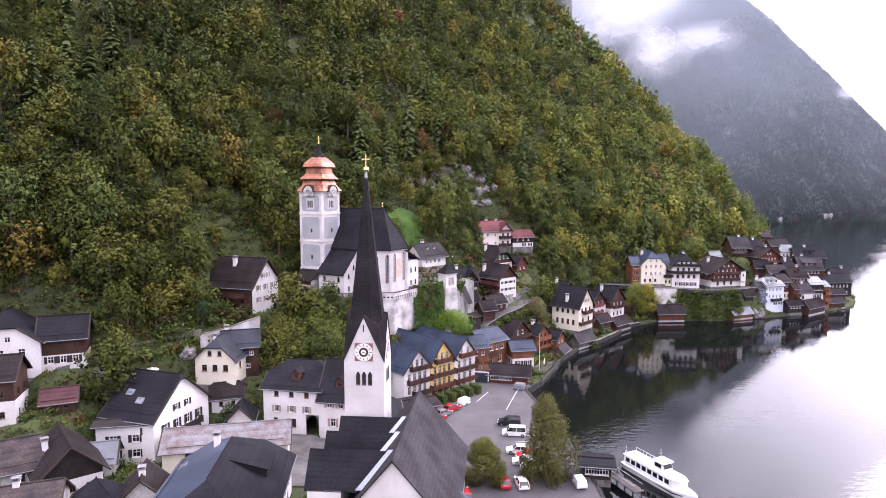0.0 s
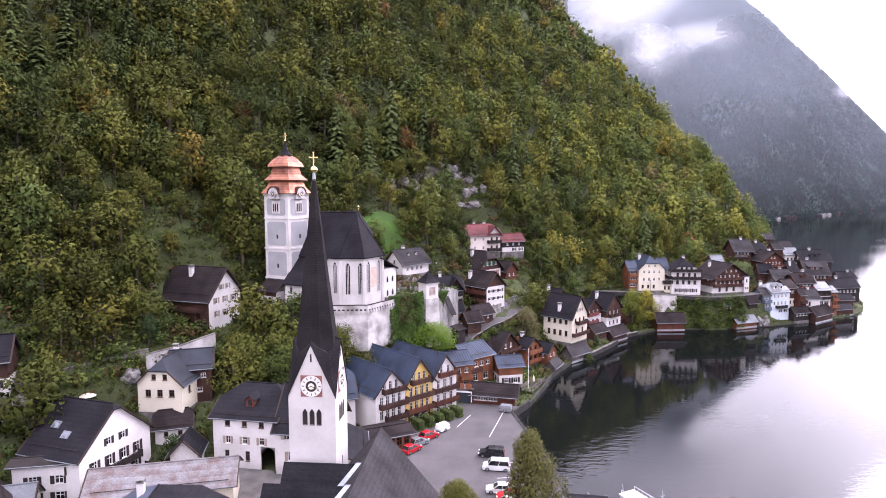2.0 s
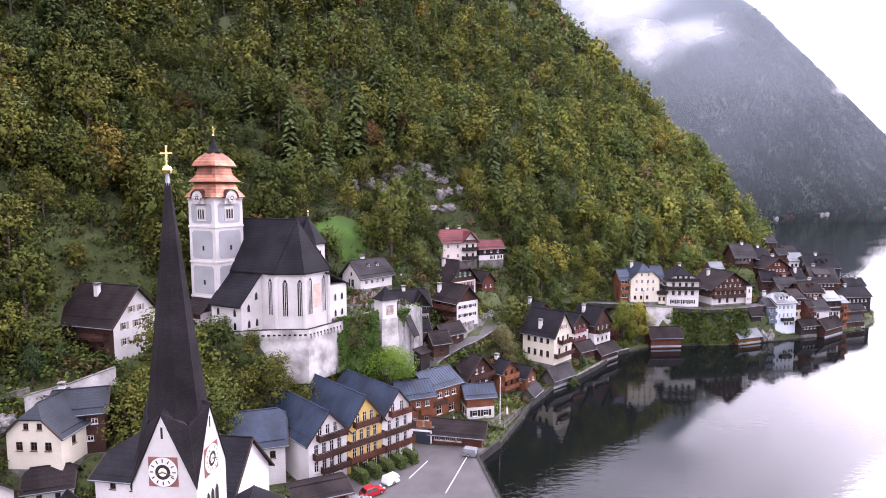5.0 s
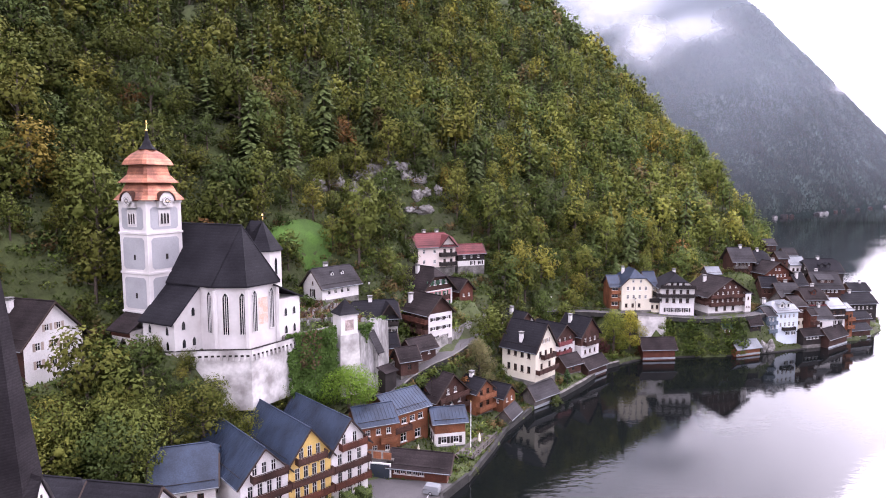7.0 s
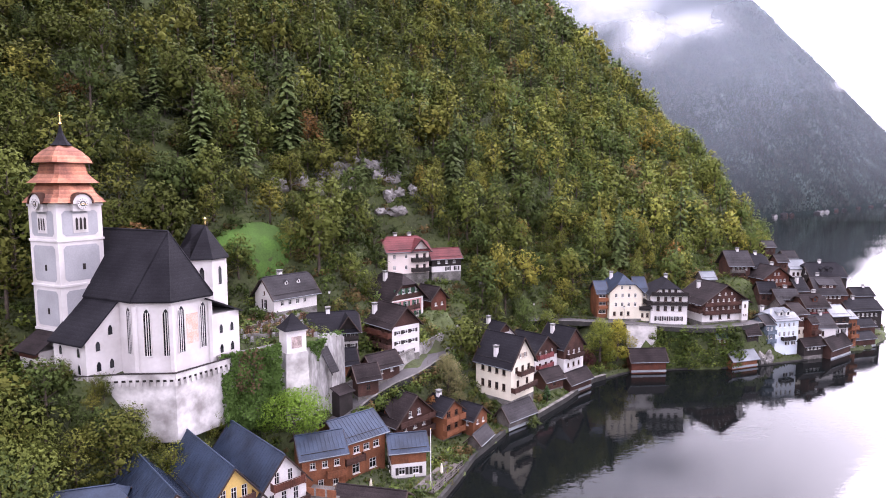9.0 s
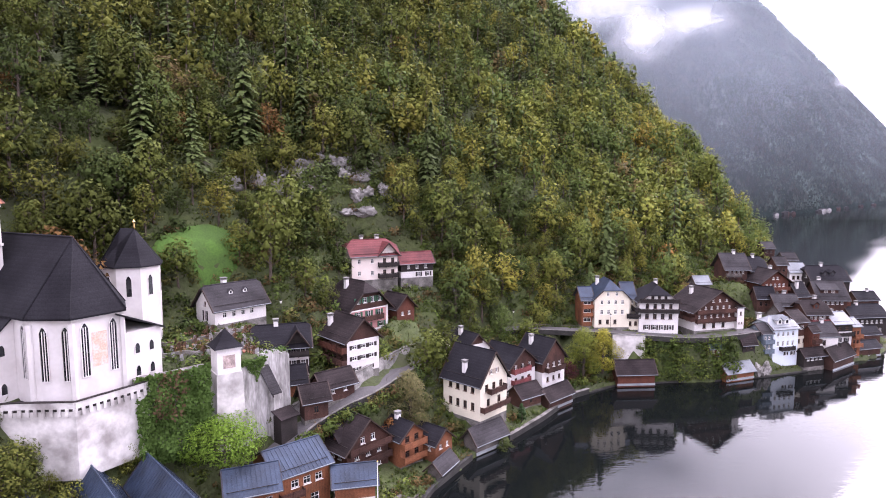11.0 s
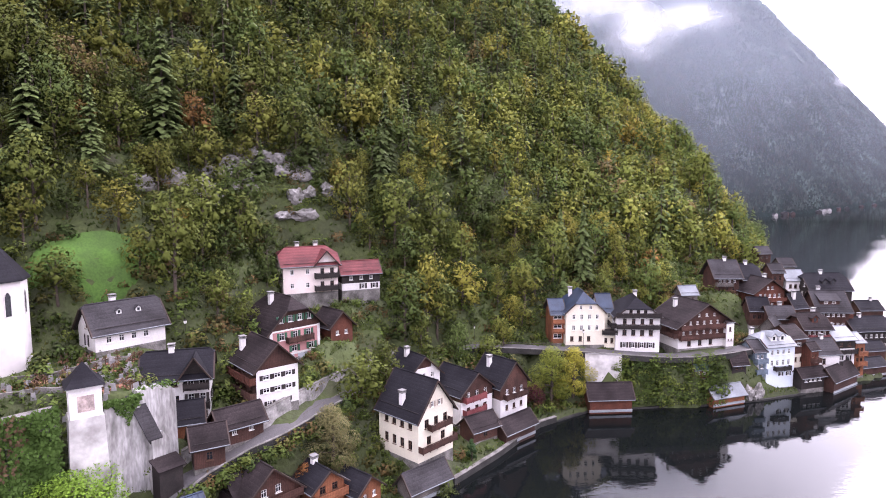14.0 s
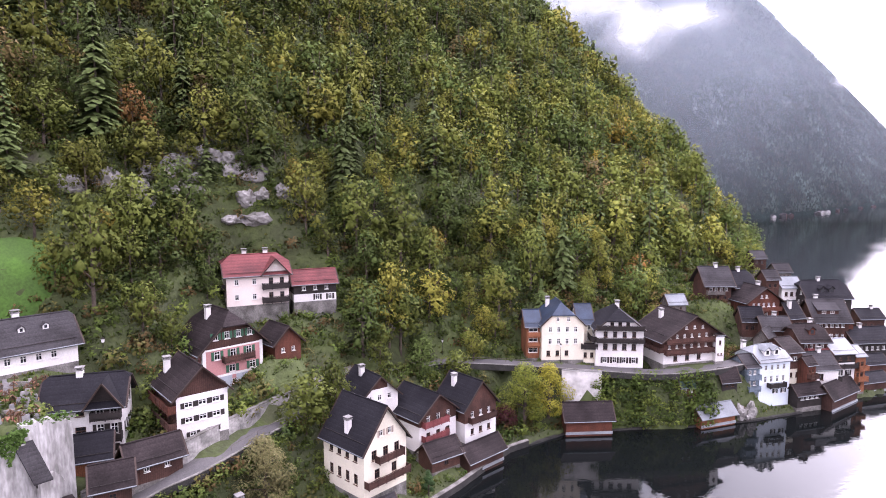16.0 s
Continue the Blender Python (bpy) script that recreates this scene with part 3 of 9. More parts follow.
    hs((24.9, 216.2), (32.5, 219.4), 4.6, 27.8, 31.6, 33.7, "x", wall=WHITE, split=1.5, upper=BLACKWOOD, roof=REDROOF, over=0.6, label="dark timber shed with red roof and white base", win=dict(S=[row(2.6, 3, 0.7, 0.8, "white"), row(0.8, 2, 0.8, 1.1, "dark", 0.4, 1.0)])),
    hs((-6.1, 178.5), (0.8, 186.4), 6.6, 25.2, 28.5, 31.9, "x", wall=WHITE, roof=GREYROOF, hip=0.14, over=0.8, base=4, label="white sexton's house with a grey shingled hipped roof", win=dict(S=[row(1.6, 4, 0.8, 1.0, "white", 0.1, 0.8)], W=[row(1.4, 1, 0.9, 1.8, "dark"), row(3.6, 1, 0.6, 0.8)]), chim=[(0.4, 0.6)], dorm=[("S", 0.4), ("S", 0.68)], dormsize=0.5, dormwall=WHITE, dormlabel="tiny dormer with a pale front"),
    hs((13.8, 174.0), (18.6, 178.2), 4, 12.4, 15.4, 17.3, "x", wall=WOOD, roof=BROWNROOF, label="dark timber barn beside the lane", win=dict(S=[row(1.8, 2, 0.7, 0.8, "white")])),
    hs((11.4, 169.8), (15.0, 171.8), 3.6, 11.0, 14.6, 16.5, "x", wall=WOOD, roof=BROWNROOF, label="small dark timber barn below the cliff wall", win=dict(S=[row(1.6, 1)])),
    hs((5.2, 173.4), (10.4, 175.6), 4, 12.8, 16.3, 18.4, "x", wall=ORANGEWOOD, roof=SLATE, label="timber lean-to with orange boards under a slate roof"),
    # hotel terrace by the bay
    hs((75.0, 228.6), (84.2, 229.0), 10, 12.6, 20.4, 24.8, "y", wall=CREAM, roof=BLUEROOF, hip=0.55, over=0.4, solar=(1, 0.3, 0.35), label="pale yellow four-storey house with blue-grey mansard roof", win=dict(S=[row(8.9, 2, 0.7, 1.0, "white", 0.25, 0.75), row(6.7, 4, 0.75, 1.15, "white"), row(4.1, 4, 0.75, 1.2, "white"), row(1.5, 3, 0.8, 1.2, "plain", 0.05, 0.7)], E=[row(6.7, 3, style="white"), row(4, 3, style="white")], W=[row(6.7, 3, style="white"), row(4, 3, style="white")]), chim=[(0.3, 0.75)]),
    hs((72.0, 230.2), (74.8, 230.3), 7, 12.6, 20.0, 22.6, "x", wall=ORANGEWOOD, roof=BLUEROOF, label="timber gallery wing with blue roof", win=dict(S=[row(6.4, 1, 2.0, 1.1, "white"), row(4.2, 1, 2.0, 1.1, "white"), row(1.8, 1, 2.0, 1.1, "white")]), balc=[("S", 0.0, 1.0, 5.0, ORANGEWOOD), ("S", 0.0, 1.0, 2.8, ORANGEWOOD)]),
    hs((83.8, 232.6), (87.2, 232.8), 7, 12.6, 19.8, 23.4, "x", wall=CREAM, roof=BLUEROOF, over=0.4, label="set-back cream stair wing with blue-grey roof", win=dict(S=[row(6.2, 2, 0.6, 1.1, "white"), row(3.8, 2, 0.6, 1.1, "white")])),
    hs((83.6, 229.4), (87.1, 229.2), 3.0, 11.8, 15.0, 15.6, "x", wall=CREAM, roof=BROWNROOF, over=0.3, label="low cream link building with a roof terrace", win=dict(S=[row(1.7, 2, 0.7, 1.2)]), balc=[("S", 0.0, 1.0, 3.5, BLACKWOOD)]),
    hs((86.6, 228.2), (96.6, 227.4), 10, 11.2, 19.7, 23.6, "y", wall=WHITE, roof=SLATE, hip=0.6, over=0.6, label="white inn with dark roof, wooden balconies and shutters", win=dict(S=[row(9.6, 3, 0.8, 1.2, "brown", 0.25, 0.75), row(7.2, 4, 0.85, 1.3, "brown"), row(4.5, 4, 0.95, 1.4, "brown"), row(1.6, 4, 0.9, 1.3, "dark")], E=[row(7.2, 3, style="dark"), row(4.5, 3, style="dark")], W=[row(7.2, 3, style="dark"), row(4.5, 3, style="dark")]), balc=[("S", 0.0, 1.0, 8.4, BLACKWOOD), ("S", 0.0, 1.0, 5.7, BLACKWOOD), ("W", 0.2, 1.0, 5.7, BLACKWOOD)], sign=True, chim=[(0.55, 0.6)]),
    hs((101.4, 228.4), (115.8, 232.2), 11, 11.6, 17.3, 22.0, "y", wall=WHITE, roof=BROWNROOF, over=1.3, split=2.6, upper=WOOD, label="large red-brown timber house with galleries and a shingled roof", win=dict(S=[row(7.8, 3, 0.6, 0.7, "white", 0.3, 0.72), row(6.0, 6, 0.6, 0.8, "white", 0.03, 0.78), row(3.7, 6, 0.6, 0.8, "white", 0.03, 0.78), row(1.3, 3, 1.0, 1.6, "brown", 0.1, 0.7)], E=[row(5, 3, style="white")], W=[row(5, 3, style="white")]), balc=[("S", 0.0, 0.82, 4.7, WOOD), ("S", 0.0, 0.82, 2.3, WOOD), ("W", 0.0, 1.0, 2.7, WOOD)], chim=[(0.3, 0.7)]),
    hs((113.7, 230.5), (115.7, 231.0), 1.2, 11.6, 17.4, 17.7, "x", wall=WHITE, roof=BROWNROOF, over=0.2, label="narrow white stair tower in front of the timber house", win=dict(S=[row(4.2, 1, 0.6, 1.0), row(1.6, 2, 0.4, 0.5)])),
    # boathouses of the bay
    hs((78.3, 217.8), (87.7, 218.4), 4.2, 0.2, 3.9, 6.3, "x", wall=REDWOOD, roof=BROWNROOF, boat=True, label="red-brown boathouse with board walls standing in the water"),
    hs((107.0, 221.0), (115.4, 224.0), 3.6, 0.1, 2.8, 4.4, "x", wall=ORANGEWOOD, roof=ZINC, boat=True, label="boathouse with pale metal roof standing in the water"),
    hs((103.4, 223.2), (106.8, 223.8), 1.9, 6.2, 8.5, 9.7, "x", wall=REDWOOD, roof=GREENROOF, over=0.4, base=5, label="small red garden hut with a mossy roof under the terrace", win=dict(S=[row(1.2, 2, 0.6, 0.7, "white")])),
    hs((113.4, 226.2), (117.0, 227.0), 2.4, 6.0, 9.2, 11.0, "x", wall=BLACKWOOD, roof=BROWNROOF, base=5, label="black timber hut on the rock below the road", win=dict(S=[row(1.6, 2, 0.5, 0.6)])),
    # headland, lowest row
    hs((123.4, 230.0), (131.2, 232.0), 7.8, 1.3, 11.7, 14.3, "x", wall=PALEBLUE, roof=PALEZINC, hip=0.5, over=0.5, label="pale blue lake house with a bright metal roof", win=dict(S=[row(8.8, 4, 0.7, 1.2, "white"), row(6.2, 4, 0.75, 1.4, "white"), row(3.4, 2, 0.7, 1.0, "dark", 0.4, 0.95)], W=[row(8.6, 2, style="white"), row(5.5, 2, style="white")]), balc=[("S", 0.25, 0.8, 4.6, BLACKWOOD)], chim=[(0.1, 0.8)], dorm=[("S", 0.35), ("S", 0.65)], dormwall=FRAME, dormlabel="white dormer with a small window"),
    hs((120.2, 229.4), (123.1, 230.0), 5.8, 4.3, 10.7, 12.7, "x", wall=BLUEWOOD, roof=GREYROOF, over=0.5, base=5, label="narrow grey-blue timber gallery wing", win=dict(S=[row(5.0, 2, 0.7, 1.0, "white"), row(2.6, 2, 0.7, 1.0, "white")]), balc=[("S", 0.0, 1.0, 3.8, BLUEWOOD), ("S", 0.0, 1.0, 1.2, BLUEWOOD)]),
    hs((131.7, 233.8), (135.6, 235.0), 7.8, 2.1, 12.7, 15.1, "x", wall=CREAM, roof=BROWNROOF, split=6.6, upper=WOOD, over=0.5, label="narrow cream lake house with timber upper floors", win=dict(S=[row(9.0, 1, 1.4, 1.0, "white"), row(5.2, 2, 0.7, 1.2, "brown"), row(2.6, 2, 0.7, 1.2, "brown")])),
    hs((135.3, 232.2), (137.7, 233.0), 2.9, 3.1, 10.3, 11.7, "x", wall=REDWOOD, roof=BROWNROOF, over=0.4, label="tall dark timber oriel house", win=dict(S=[row(5.6, 2, 0.6, 0.8, "brown"), row(2.8, 2, 0.6, 0.8, "brown")]), balc=[("S", 0.0, 1.0, 4.2, WOOD)]),
    hs((138.1, 234.8), (144.8, 235.8), 6.8, 1.9, 8.5, 11.5, "x", wall=WHITE, roof=GREYROOF, over=0.5, label="white lake house with a long grey roof", win=dict(S=[row(4.6, 2, 0.9, 1.5, "brown", 0.0, 0.5), row(2.0, 2, 1.2, 1.2, "dark")], E=[row(4.2, 2)]), balc=[("E", 0.0, 0.9, 3.2, BLACKWOOD)], chim=[(0.6, 0.5)]),
    hs((145.4, 238.6), (151.0, 239.4), 7.8, 2.1, 11.1, 13.5, "x", wall=WHITE, roof=PALEZINC, split=6.6, upper=BLACKWOOD, over=0.5, label="white and dark lake house with a pale metal roof", win=dict(S=[row(7.6, 2, 0.9, 0.9, "brown"), row(4.2, 2, 0.8, 1.2, "dark")]), balc=[("S", 0.0, 1.0, 5.6, BLACKWOOD)], chim=[(0.2, 0.4)]),
    hs((151.3, 239.6), (154.1, 240.2), 5.8, 1.3, 10.1, 11.9, "x", wall=ORANGEWOOD, roof=ZINC, over=0.4, label="slim orange timber house with open galleries", win=dict(S=[row(6.8, 2, 0.8, 1.1, "brown"), row(4.2, 2, 0.8, 1.1, "brown"), row(1.8, 1)]), balc=[("S", 0.0, 1.0, 5.6, ORANGEWOOD), ("S", 0.0, 1.0, 3.0, ORANGEWOOD)]),
    hs((132.1, 230.0), (138.8, 232.0), 2.5, 1.1, 4.6, 6.0, "x", wall=BLACKWOOD, roof=BROWNROOF, over=0.7, label="dark timber veranda house on posts at the water", win=dict(S=[row(2.2, 4, 0.9, 0.9, "white")])),
    hs((140.3, 230.5), (150.7, 237.5), 4.1, -0.3, 3.1, 5.7, "x", wall=WOOD, roof=BROWNROOF, boat=True, over=0.5, label="wide dark boathouse with a shingled roof at the headland"),
    hs((154.6, 241.4), (162.8, 243.8), 3.9, 0.1, 3.1, 4.7, "x", wall=WOOD, roof=SLATE, boat=True, over=0.5, label="low dark boat shed with a slate roof"),
    hs((157.2, 248.0), (166.9, 249.8), 4.4, 0.9, 5.5, 7.3, "x", wall=WOOD, roof=SLATE, over=0.5, label="low dark timber house with a lakeside deck", win=dict(S=[row(2.2, 5, 0.8, 0.9, "white")]), balc=[("S", 0.0, 1.0, 0.6, GREYWOOD)]),
    hs((161.3, 254.6), (173.5, 256.2), 7.3, 3.1, 9.4, 12.5, "x", wall=BLACKWOOD, roof=SLATE, hip=0.2, over=0.5, label="long dark house with big slate roof at the shore", win=dict(S=[row(4.6, 6, 0.8, 1.0, "white"), row(2.0, 5, 0.8, 1.0, "white")]), chim=[(0.35, 0.5)]),
    # headland, middle rows
    hs((129.7, 245.3), (132.3, 242.7), 5.1, 8.7, 13.1, 15.5, "y", wall=GREYWOOD, roof=GREYROOF, over=0.5, label="weathered grey barn with a steep roof", win=dict()),
    hs((133.5, 247.4), (140.1, 247.0), 6.5, 8.7, 14.8, 17.3, "x", wall=WOOD, roof=GREYROOF, over=0.6, label="dark timber house with a grey roof and dark boards", win=dict(S=[row(4.4, 4, 0.6, 0.7, "brown"), row(2.0, 4, 0.6, 0.7, "brown")]), chim=[(0.6, 0.6)]),
    hs((138.4, 240.2), (145.0, 240.6), 7.4, 7.7, 13.9, 16.9, "x", wall=WOOD, roof=BROWNROOF, hip=0.35, over=0.9, label="brown timber house with a red balcony and shingled roof", win=dict(S=[row(4.6, 4, 0.8, 1.0, "white"), row(2.0, 3, 0.8, 1.0, "white")]), balc=[("S", 0.15, 0.95, 3.4, REDPAINT)], chim=[(0.75, 0.6)], dorm=[("S", 0.5)]),
    hs((130.2, 251.8), (135.4, 251.4), 5.1, 11.7, 16.1, 19.0, "x", wall=WOOD, roof=SLATE, over=0.5, label="small dark timber house with slate roof", win=dict(S=[row(2.4, 3, style="plain")])),
    hs((133.1, 255.1), (142.3, 256.9), 9.3, 14.7, 20.5, 23.7, "y", wall=REDWOOD, roof=BROWNROOF, over=1.2, label="broad red-brown chalet with a shingled gable roof", win=dict(S=[row(6.6, 2, 0.7, 0.8, "white", 0.35, 0.65), row(4.4, 5, 0.8, 1.0, "white"), row(1.8, 4, 0.8, 1.0, "white")]), balc=[("S", 0.0, 1.0, 3.0, REDWOOD)], chim=[(0.6, 0.4)]),
    hs((144.0, 254.6), (148.2, 255.6), 6.5, 11.5, 16.1, 19.7, "x", wall=WOOD, roof=SLATE, over=0.5, label="dark house with a long slate roof beside the chalet", win=dict(S=[row(2.6, 3, style="plain")]), chim=[(0.3, 0.3)]),
    hs((152.5, 257.6), (161.3, 257.2), 8.8, 7.9, 14.9, 19.5, "x", wall=WOOD, roof=GREYROOF, over=0.9, label="big red-brown timber house with a wide shed dormer", win=dict(S=[row(5.4, 5, 0.8, 1.0, "white"), row(2.6, 5, 0.8, 1.0, "white")], E=[row(8.4, 2, 0.8, 0.9, "white"), row(5.8, 4, 0.8, 1.0, "white"), row(3.0, 4, 0.8, 1.0, "white")]), balc=[("E", 0.0, 1.0, 4.6, REDWOOD), ("E", 0.0, 1.0, 2.0, REDWOOD)], longdorm=(0.12, 0.74, "S"), chim=[(0.3, 0.6)]),
    hs((157.3, 269.4), (170.5, 270.0), 9.3, 11.9, 18.3, 22.7, "x", wall=BLACKWOOD, roof=SLATE, hip=0.3, over=0.5, label="large dark house with a wide slate roof and white windows", win=dict(S=[row(4.6, 6, style="white")], W=[row(7.6, 2, style="white"), row(4.8, 4, style="white")]), chim=[(0.45, 0.5)], dorm=[("S", 0.4), ("S", 0.6)], dormwall=GREYROOF, dormlabel="small grey shingled dormer"),
    hs((186.7, 288.6), (194.7, 289.0), 6.5, 2.3, 8.1, 10.7, "x", wall=WOOD, roof=SLATE, over=0.5, label="dark slate-roofed house at the far tip of the shore", win=dict(S=[row(3.4, 3)]), chim=[(0.7, 0.5)]),
    # headland, upper rows
    hs((124.6, 261.0), (131.4, 261.0), 8.1, 18.8, 24.2, 28.0, "x", wall=WOOD, roof=GREYROOF, over=1.1, label="weathered timber house on the upper lane", win=dict(S=[row(3.6, 4, 0.8, 0.9, "white"), row(1.4, 3, 0.8, 1.0, "plain")], E=[row(3.4, 3)]), balc=[("S", 0.0, 0.7, 2.4, GREYWOOD)], chim=[(0.6, 0.5)]),
    hs((133.3, 262.6), (139.5, 263.4), 8.1, 17.8, 22.8, 26.6, "x", wall=WOOD, roof=SLATE, hip=0.25, over=0.5, label="dark gabled timber house on the headland", win=dict(S=[row(2.6, 3)]), chim=[(0.5, 0.5)]),
    hs((148.0, 274.0), (151.8, 274.2), 5.0, 17.8, 23.2, 25.4, "x", wall=WOOD, roof=GREYROOF, over=0.5, label="small dark timber house with a grey roof", win=dict(S=[row(3.4, 2, style="plain")])),
    hs((152.7, 274.2), (158.7, 274.4), 6.3, 15.8, 20.7, 23.2, "x", wall=WHITE, roof=ZINC, over=0.5, label="white house with a pale metal roof on the headland", win=dict(S=[row(2.8, 3)])),
    hs((165.1, 299.0), (170.1, 299.4), 5.4, 17.2, 21.6, 24.0, "x", wall=GREYWOOD, roof=GREYROOF, over=0.5, label="grey weathered house with a shingled roof", win=dict(S=[row(2.6, 3)])),
    hs((164.0, 312.0), (168.5, 312.4), 5.4, 20.4, 24.6, 26.8, "x", wall=WOOD, roof=GREYROOF, over=0.5, label="grey-roofed house under the wooded slope", win=dict(S=[row(2.6, 2)])),
    hs((110.1, 249.0), (114.7, 249.6), 3.6, 18.4, 21.0, 22.8, "x", wall=GREYWOOD, roof=ZINC, over=0.5, label="small hillside shed with a grey roof", win=dict(S=[row(1.2, 2, 0.6, 0.7)])),
    # roofs under the flight
    hs((-37.0, 69.0), (-21.4, 70.6), 20, 1.6, 7.4, 11.9, "y", wall=WHITE, roof=SLATE, hip=0.5, over=0.8, westroof=DARKBLUE, sky=[(0, 0.8, 0.35)], label="white market house with a broad slate and blue metal roof", win=dict(E=[row(3.6, 5), row(1.4, 4)], N=[row(3.6, 3)]), chim=[(0.36, 0.84)], longdorm=(0.52, 0.8, "E"), dormwall=SLATE),
    hs((-45.2, 94.4), (-26.0, 98.6), 7.6, 1.6, 6.2, 8.4, "x", wall=CREAM, roof=RUST, label="low house with a stained pale metal roof", win=dict(S=[row(3.4, 4)])),
    hs((-39.6, 108.6), (-35.4, 109.4), 5, 1.6, 6.0, 8.2, "y", wall=WHITE, roof=SLATE, label="small white house with dark roof on the square", win=dict(S=[row(2.8, 3, 0.7, 1.0)])),
    hs((-58.0, 84.0), (-51.8, 89.2), 11, 2.0, 6.6, 10.4, "y", wall=WHITE, roof=BROWNROOF, over=1.0, split=3.4, upper=BLACKWOOD, label="old gabled house with brown roof and dark boarded gable", win=dict(S=[row(1.8, 3, 0.8, 1.0)]), chim=[(0.2, 0.6)]),
    hs((-60.5, 93.5), (-53.6, 95.6), 4.5, 1.6, 4.4, 6.6, "x", wall=WHITE, roof=ZINC, label="low outbuilding with a dull grey metal roof", win=dict(S=[row(1.6, 2, 0.8, 0.8)])),
    hs((-61.0, 71.5), (-50.5, 75.5), 9, 1.8, 5.6, 8.8, "x", wall=OLDPLASTER, roof=RUSTBROWN, label="old house with a patched rusty brown roof", win=dict(S=[row(2.4, 3)]), chim=[(0.55, 0.5)]),
    hs((-49.8, 75.6), (-43.0, 77.6), 7, 1.8, 5.6, 8.8, "y", wall=OLDPLASTER, roof=SLATE, hip=1.0, label="small house with a pointed slate roof", win=dict(S=[row(2.4, 2)])),
    hs((-44.0, 79.6), (-39.2, 81.2), 6, 1.8, 6.0, 8.4, "y", wall=OLDPLASTER, roof=BROWNROOF, label="narrow house with dark brown roof in the lane", win=dict(S=[row(2.4, 2)]), chim=[(0.5, 0.3)]),
    hs((-67.0, 84.0), (-60.6, 88.0), 8, 3.0, 7.0, 10.2, "x", wall=OLDPLASTER, roof=RUSTBROWN, label="weathered house with a rusty sheet roof", win=dict(S=[row(2.4, 2)])),
    hs((-45.0, 115.2), (-39.6, 117.0), 4.0, 4.0, 8.0, 10.0, "x", wall=WHITE, roof=BROWNROOF, hip=0.4, label="small white rear wing with a brown hipped roof", win=dict(S=[row(2.4, 2, 0.7, 0.9)])),
    hs((-76.5, 95.5), (-70.5, 97.5), 7, 7.0, 17.4, 20.4, "x", wall=WHITE, roof=BROWNROOF, label="tall plaster and timber house at the village edge", split=6.5, upper=WOOD, win=dict(S=[row(7.6, 2, 0.8, 1.1, "brown"), row(4.2, 2, 0.8, 1.1, "brown"), row(1.6, 1)], E=[row(7.6, 2), row(4, 2)])),
    hs((-68.0, 100.4), (-63.6, 102.4), 4, 9.6, 12.2, 13.8, "x", wall=WOOD, roof=DARKRED, label="small garden shed with a red roof", win=dict(S=[row(1.4, 2, 0.7, 0.7)])),
    hs((22.8, 95.4), (27.2, 94.7), 3.6, 1.2, 3.7, 4.0, "x", wall=BLACKWOOD, roof=SLATE, over=1.0, label="dark landing-stage kiosk with a flat roof", win=dict(S=[row(1.4, 4, 1.0, 1.2, "white")])),
]
for h in HOUSES:
    (ax, ay), (bx, by) = h["A"], h["B"]
    h["W"], h["th"] = math.hypot(bx - ax, by - ay), math.atan2(by - ay, bx - ax)
    h["c"] = ((ax + bx) / 2 - math.sin(h["th"]) * h["D"] / 2, (ay + by) / 2 + math.cos(h["th"]) * h["D"] / 2)
    if h["z0"] > 0.5:
        PADS.append((*h["c"], max(h["W"], h["D"]) * 0.66, h.get("pad", h["z0"] - 0.1)))
# church terrace, church yard and meadow, market and car park, lanes
PADS += [(-20, 152, 15, 23.0), (-30, 152, 10, 23.0), (-12, 168, 9, 24.0), (-19, 175, 8, 26.0), (-3, 174, 8, 22.5), (3, 120, 16, 1.3), (10, 100, 18, 1.3), (14, 130, 14, 1.3), (-5, 104, 12, 1.4), (-22, 98, 9, 1.4), (137, 251, 8, 10.5), (148, 262, 9, 12), (152, 272, 9, 15), (143, 268, 8, 18), (126, 262, 8, 20), (119, 240, 8, 11.5), (-5, 182, 8, 24.2), (-1, 179, 6, 23.8), (17.5, 191, 5, 17), (20, 209, 6, 27.4), (8.5, 174.5, 3.5, 13.8), (1.5, 170, 4, 22.4), (-28, 106, 8, 1.2), (-27, 111, 5, 1.2), (20, 179, 4, 14.4), (128, 243, 7, 10), (164, 280, 9, 13), (166, 263, 7, 6)]
LANE = [(6, 161, 7.5), (8.8, 166, 8.6), (10.8, 170, 10.0), (15.5, 174.8, 11.6), (20.3, 178.2, 13.0), (25.8, 189, 13.4), (33, 206, 12.5), (42.5, 219, 12.9), (54, 226.3, 13.0), (70, 226.4, 12.5), (84, 225.8, 11.7), (98, 225.3, 10.9), (108, 227.2, 10.9), (118, 231.5, 10.9), (126, 237.5, 10.8)]
PADS += [(x, y, 3.6, z - 0.15) for x, y, z in LANE] + [((a[0] + b[0]) / 2, (a[1] + b[1]) / 2, 3.6, (a[2] + b[2]) / 2 - 0.15) for a, b in zip(LANE[:-1], LANE[1:])]


# ---- ground sheet, lake, far mountain ----
def grid_mesh(name, xs, ys, zf, m):
    X, Y = np.meshgrid(xs, ys)
    Z = zf(X, Y)
    nx, ny = len(xs), len(ys)
    v = np.stack([X.ravel(), Y.ravel(), Z.ravel()], 1)
    i = (np.arange(ny - 1)[:, None] * nx + np.arange(nx - 1)[None, :]).ravel()
    f = np.stack([i, i + 1, i + nx + 1, i + nx], 1)
    return mesh_from(name, v.tolist(), f.tolist(), m, smooth=True)


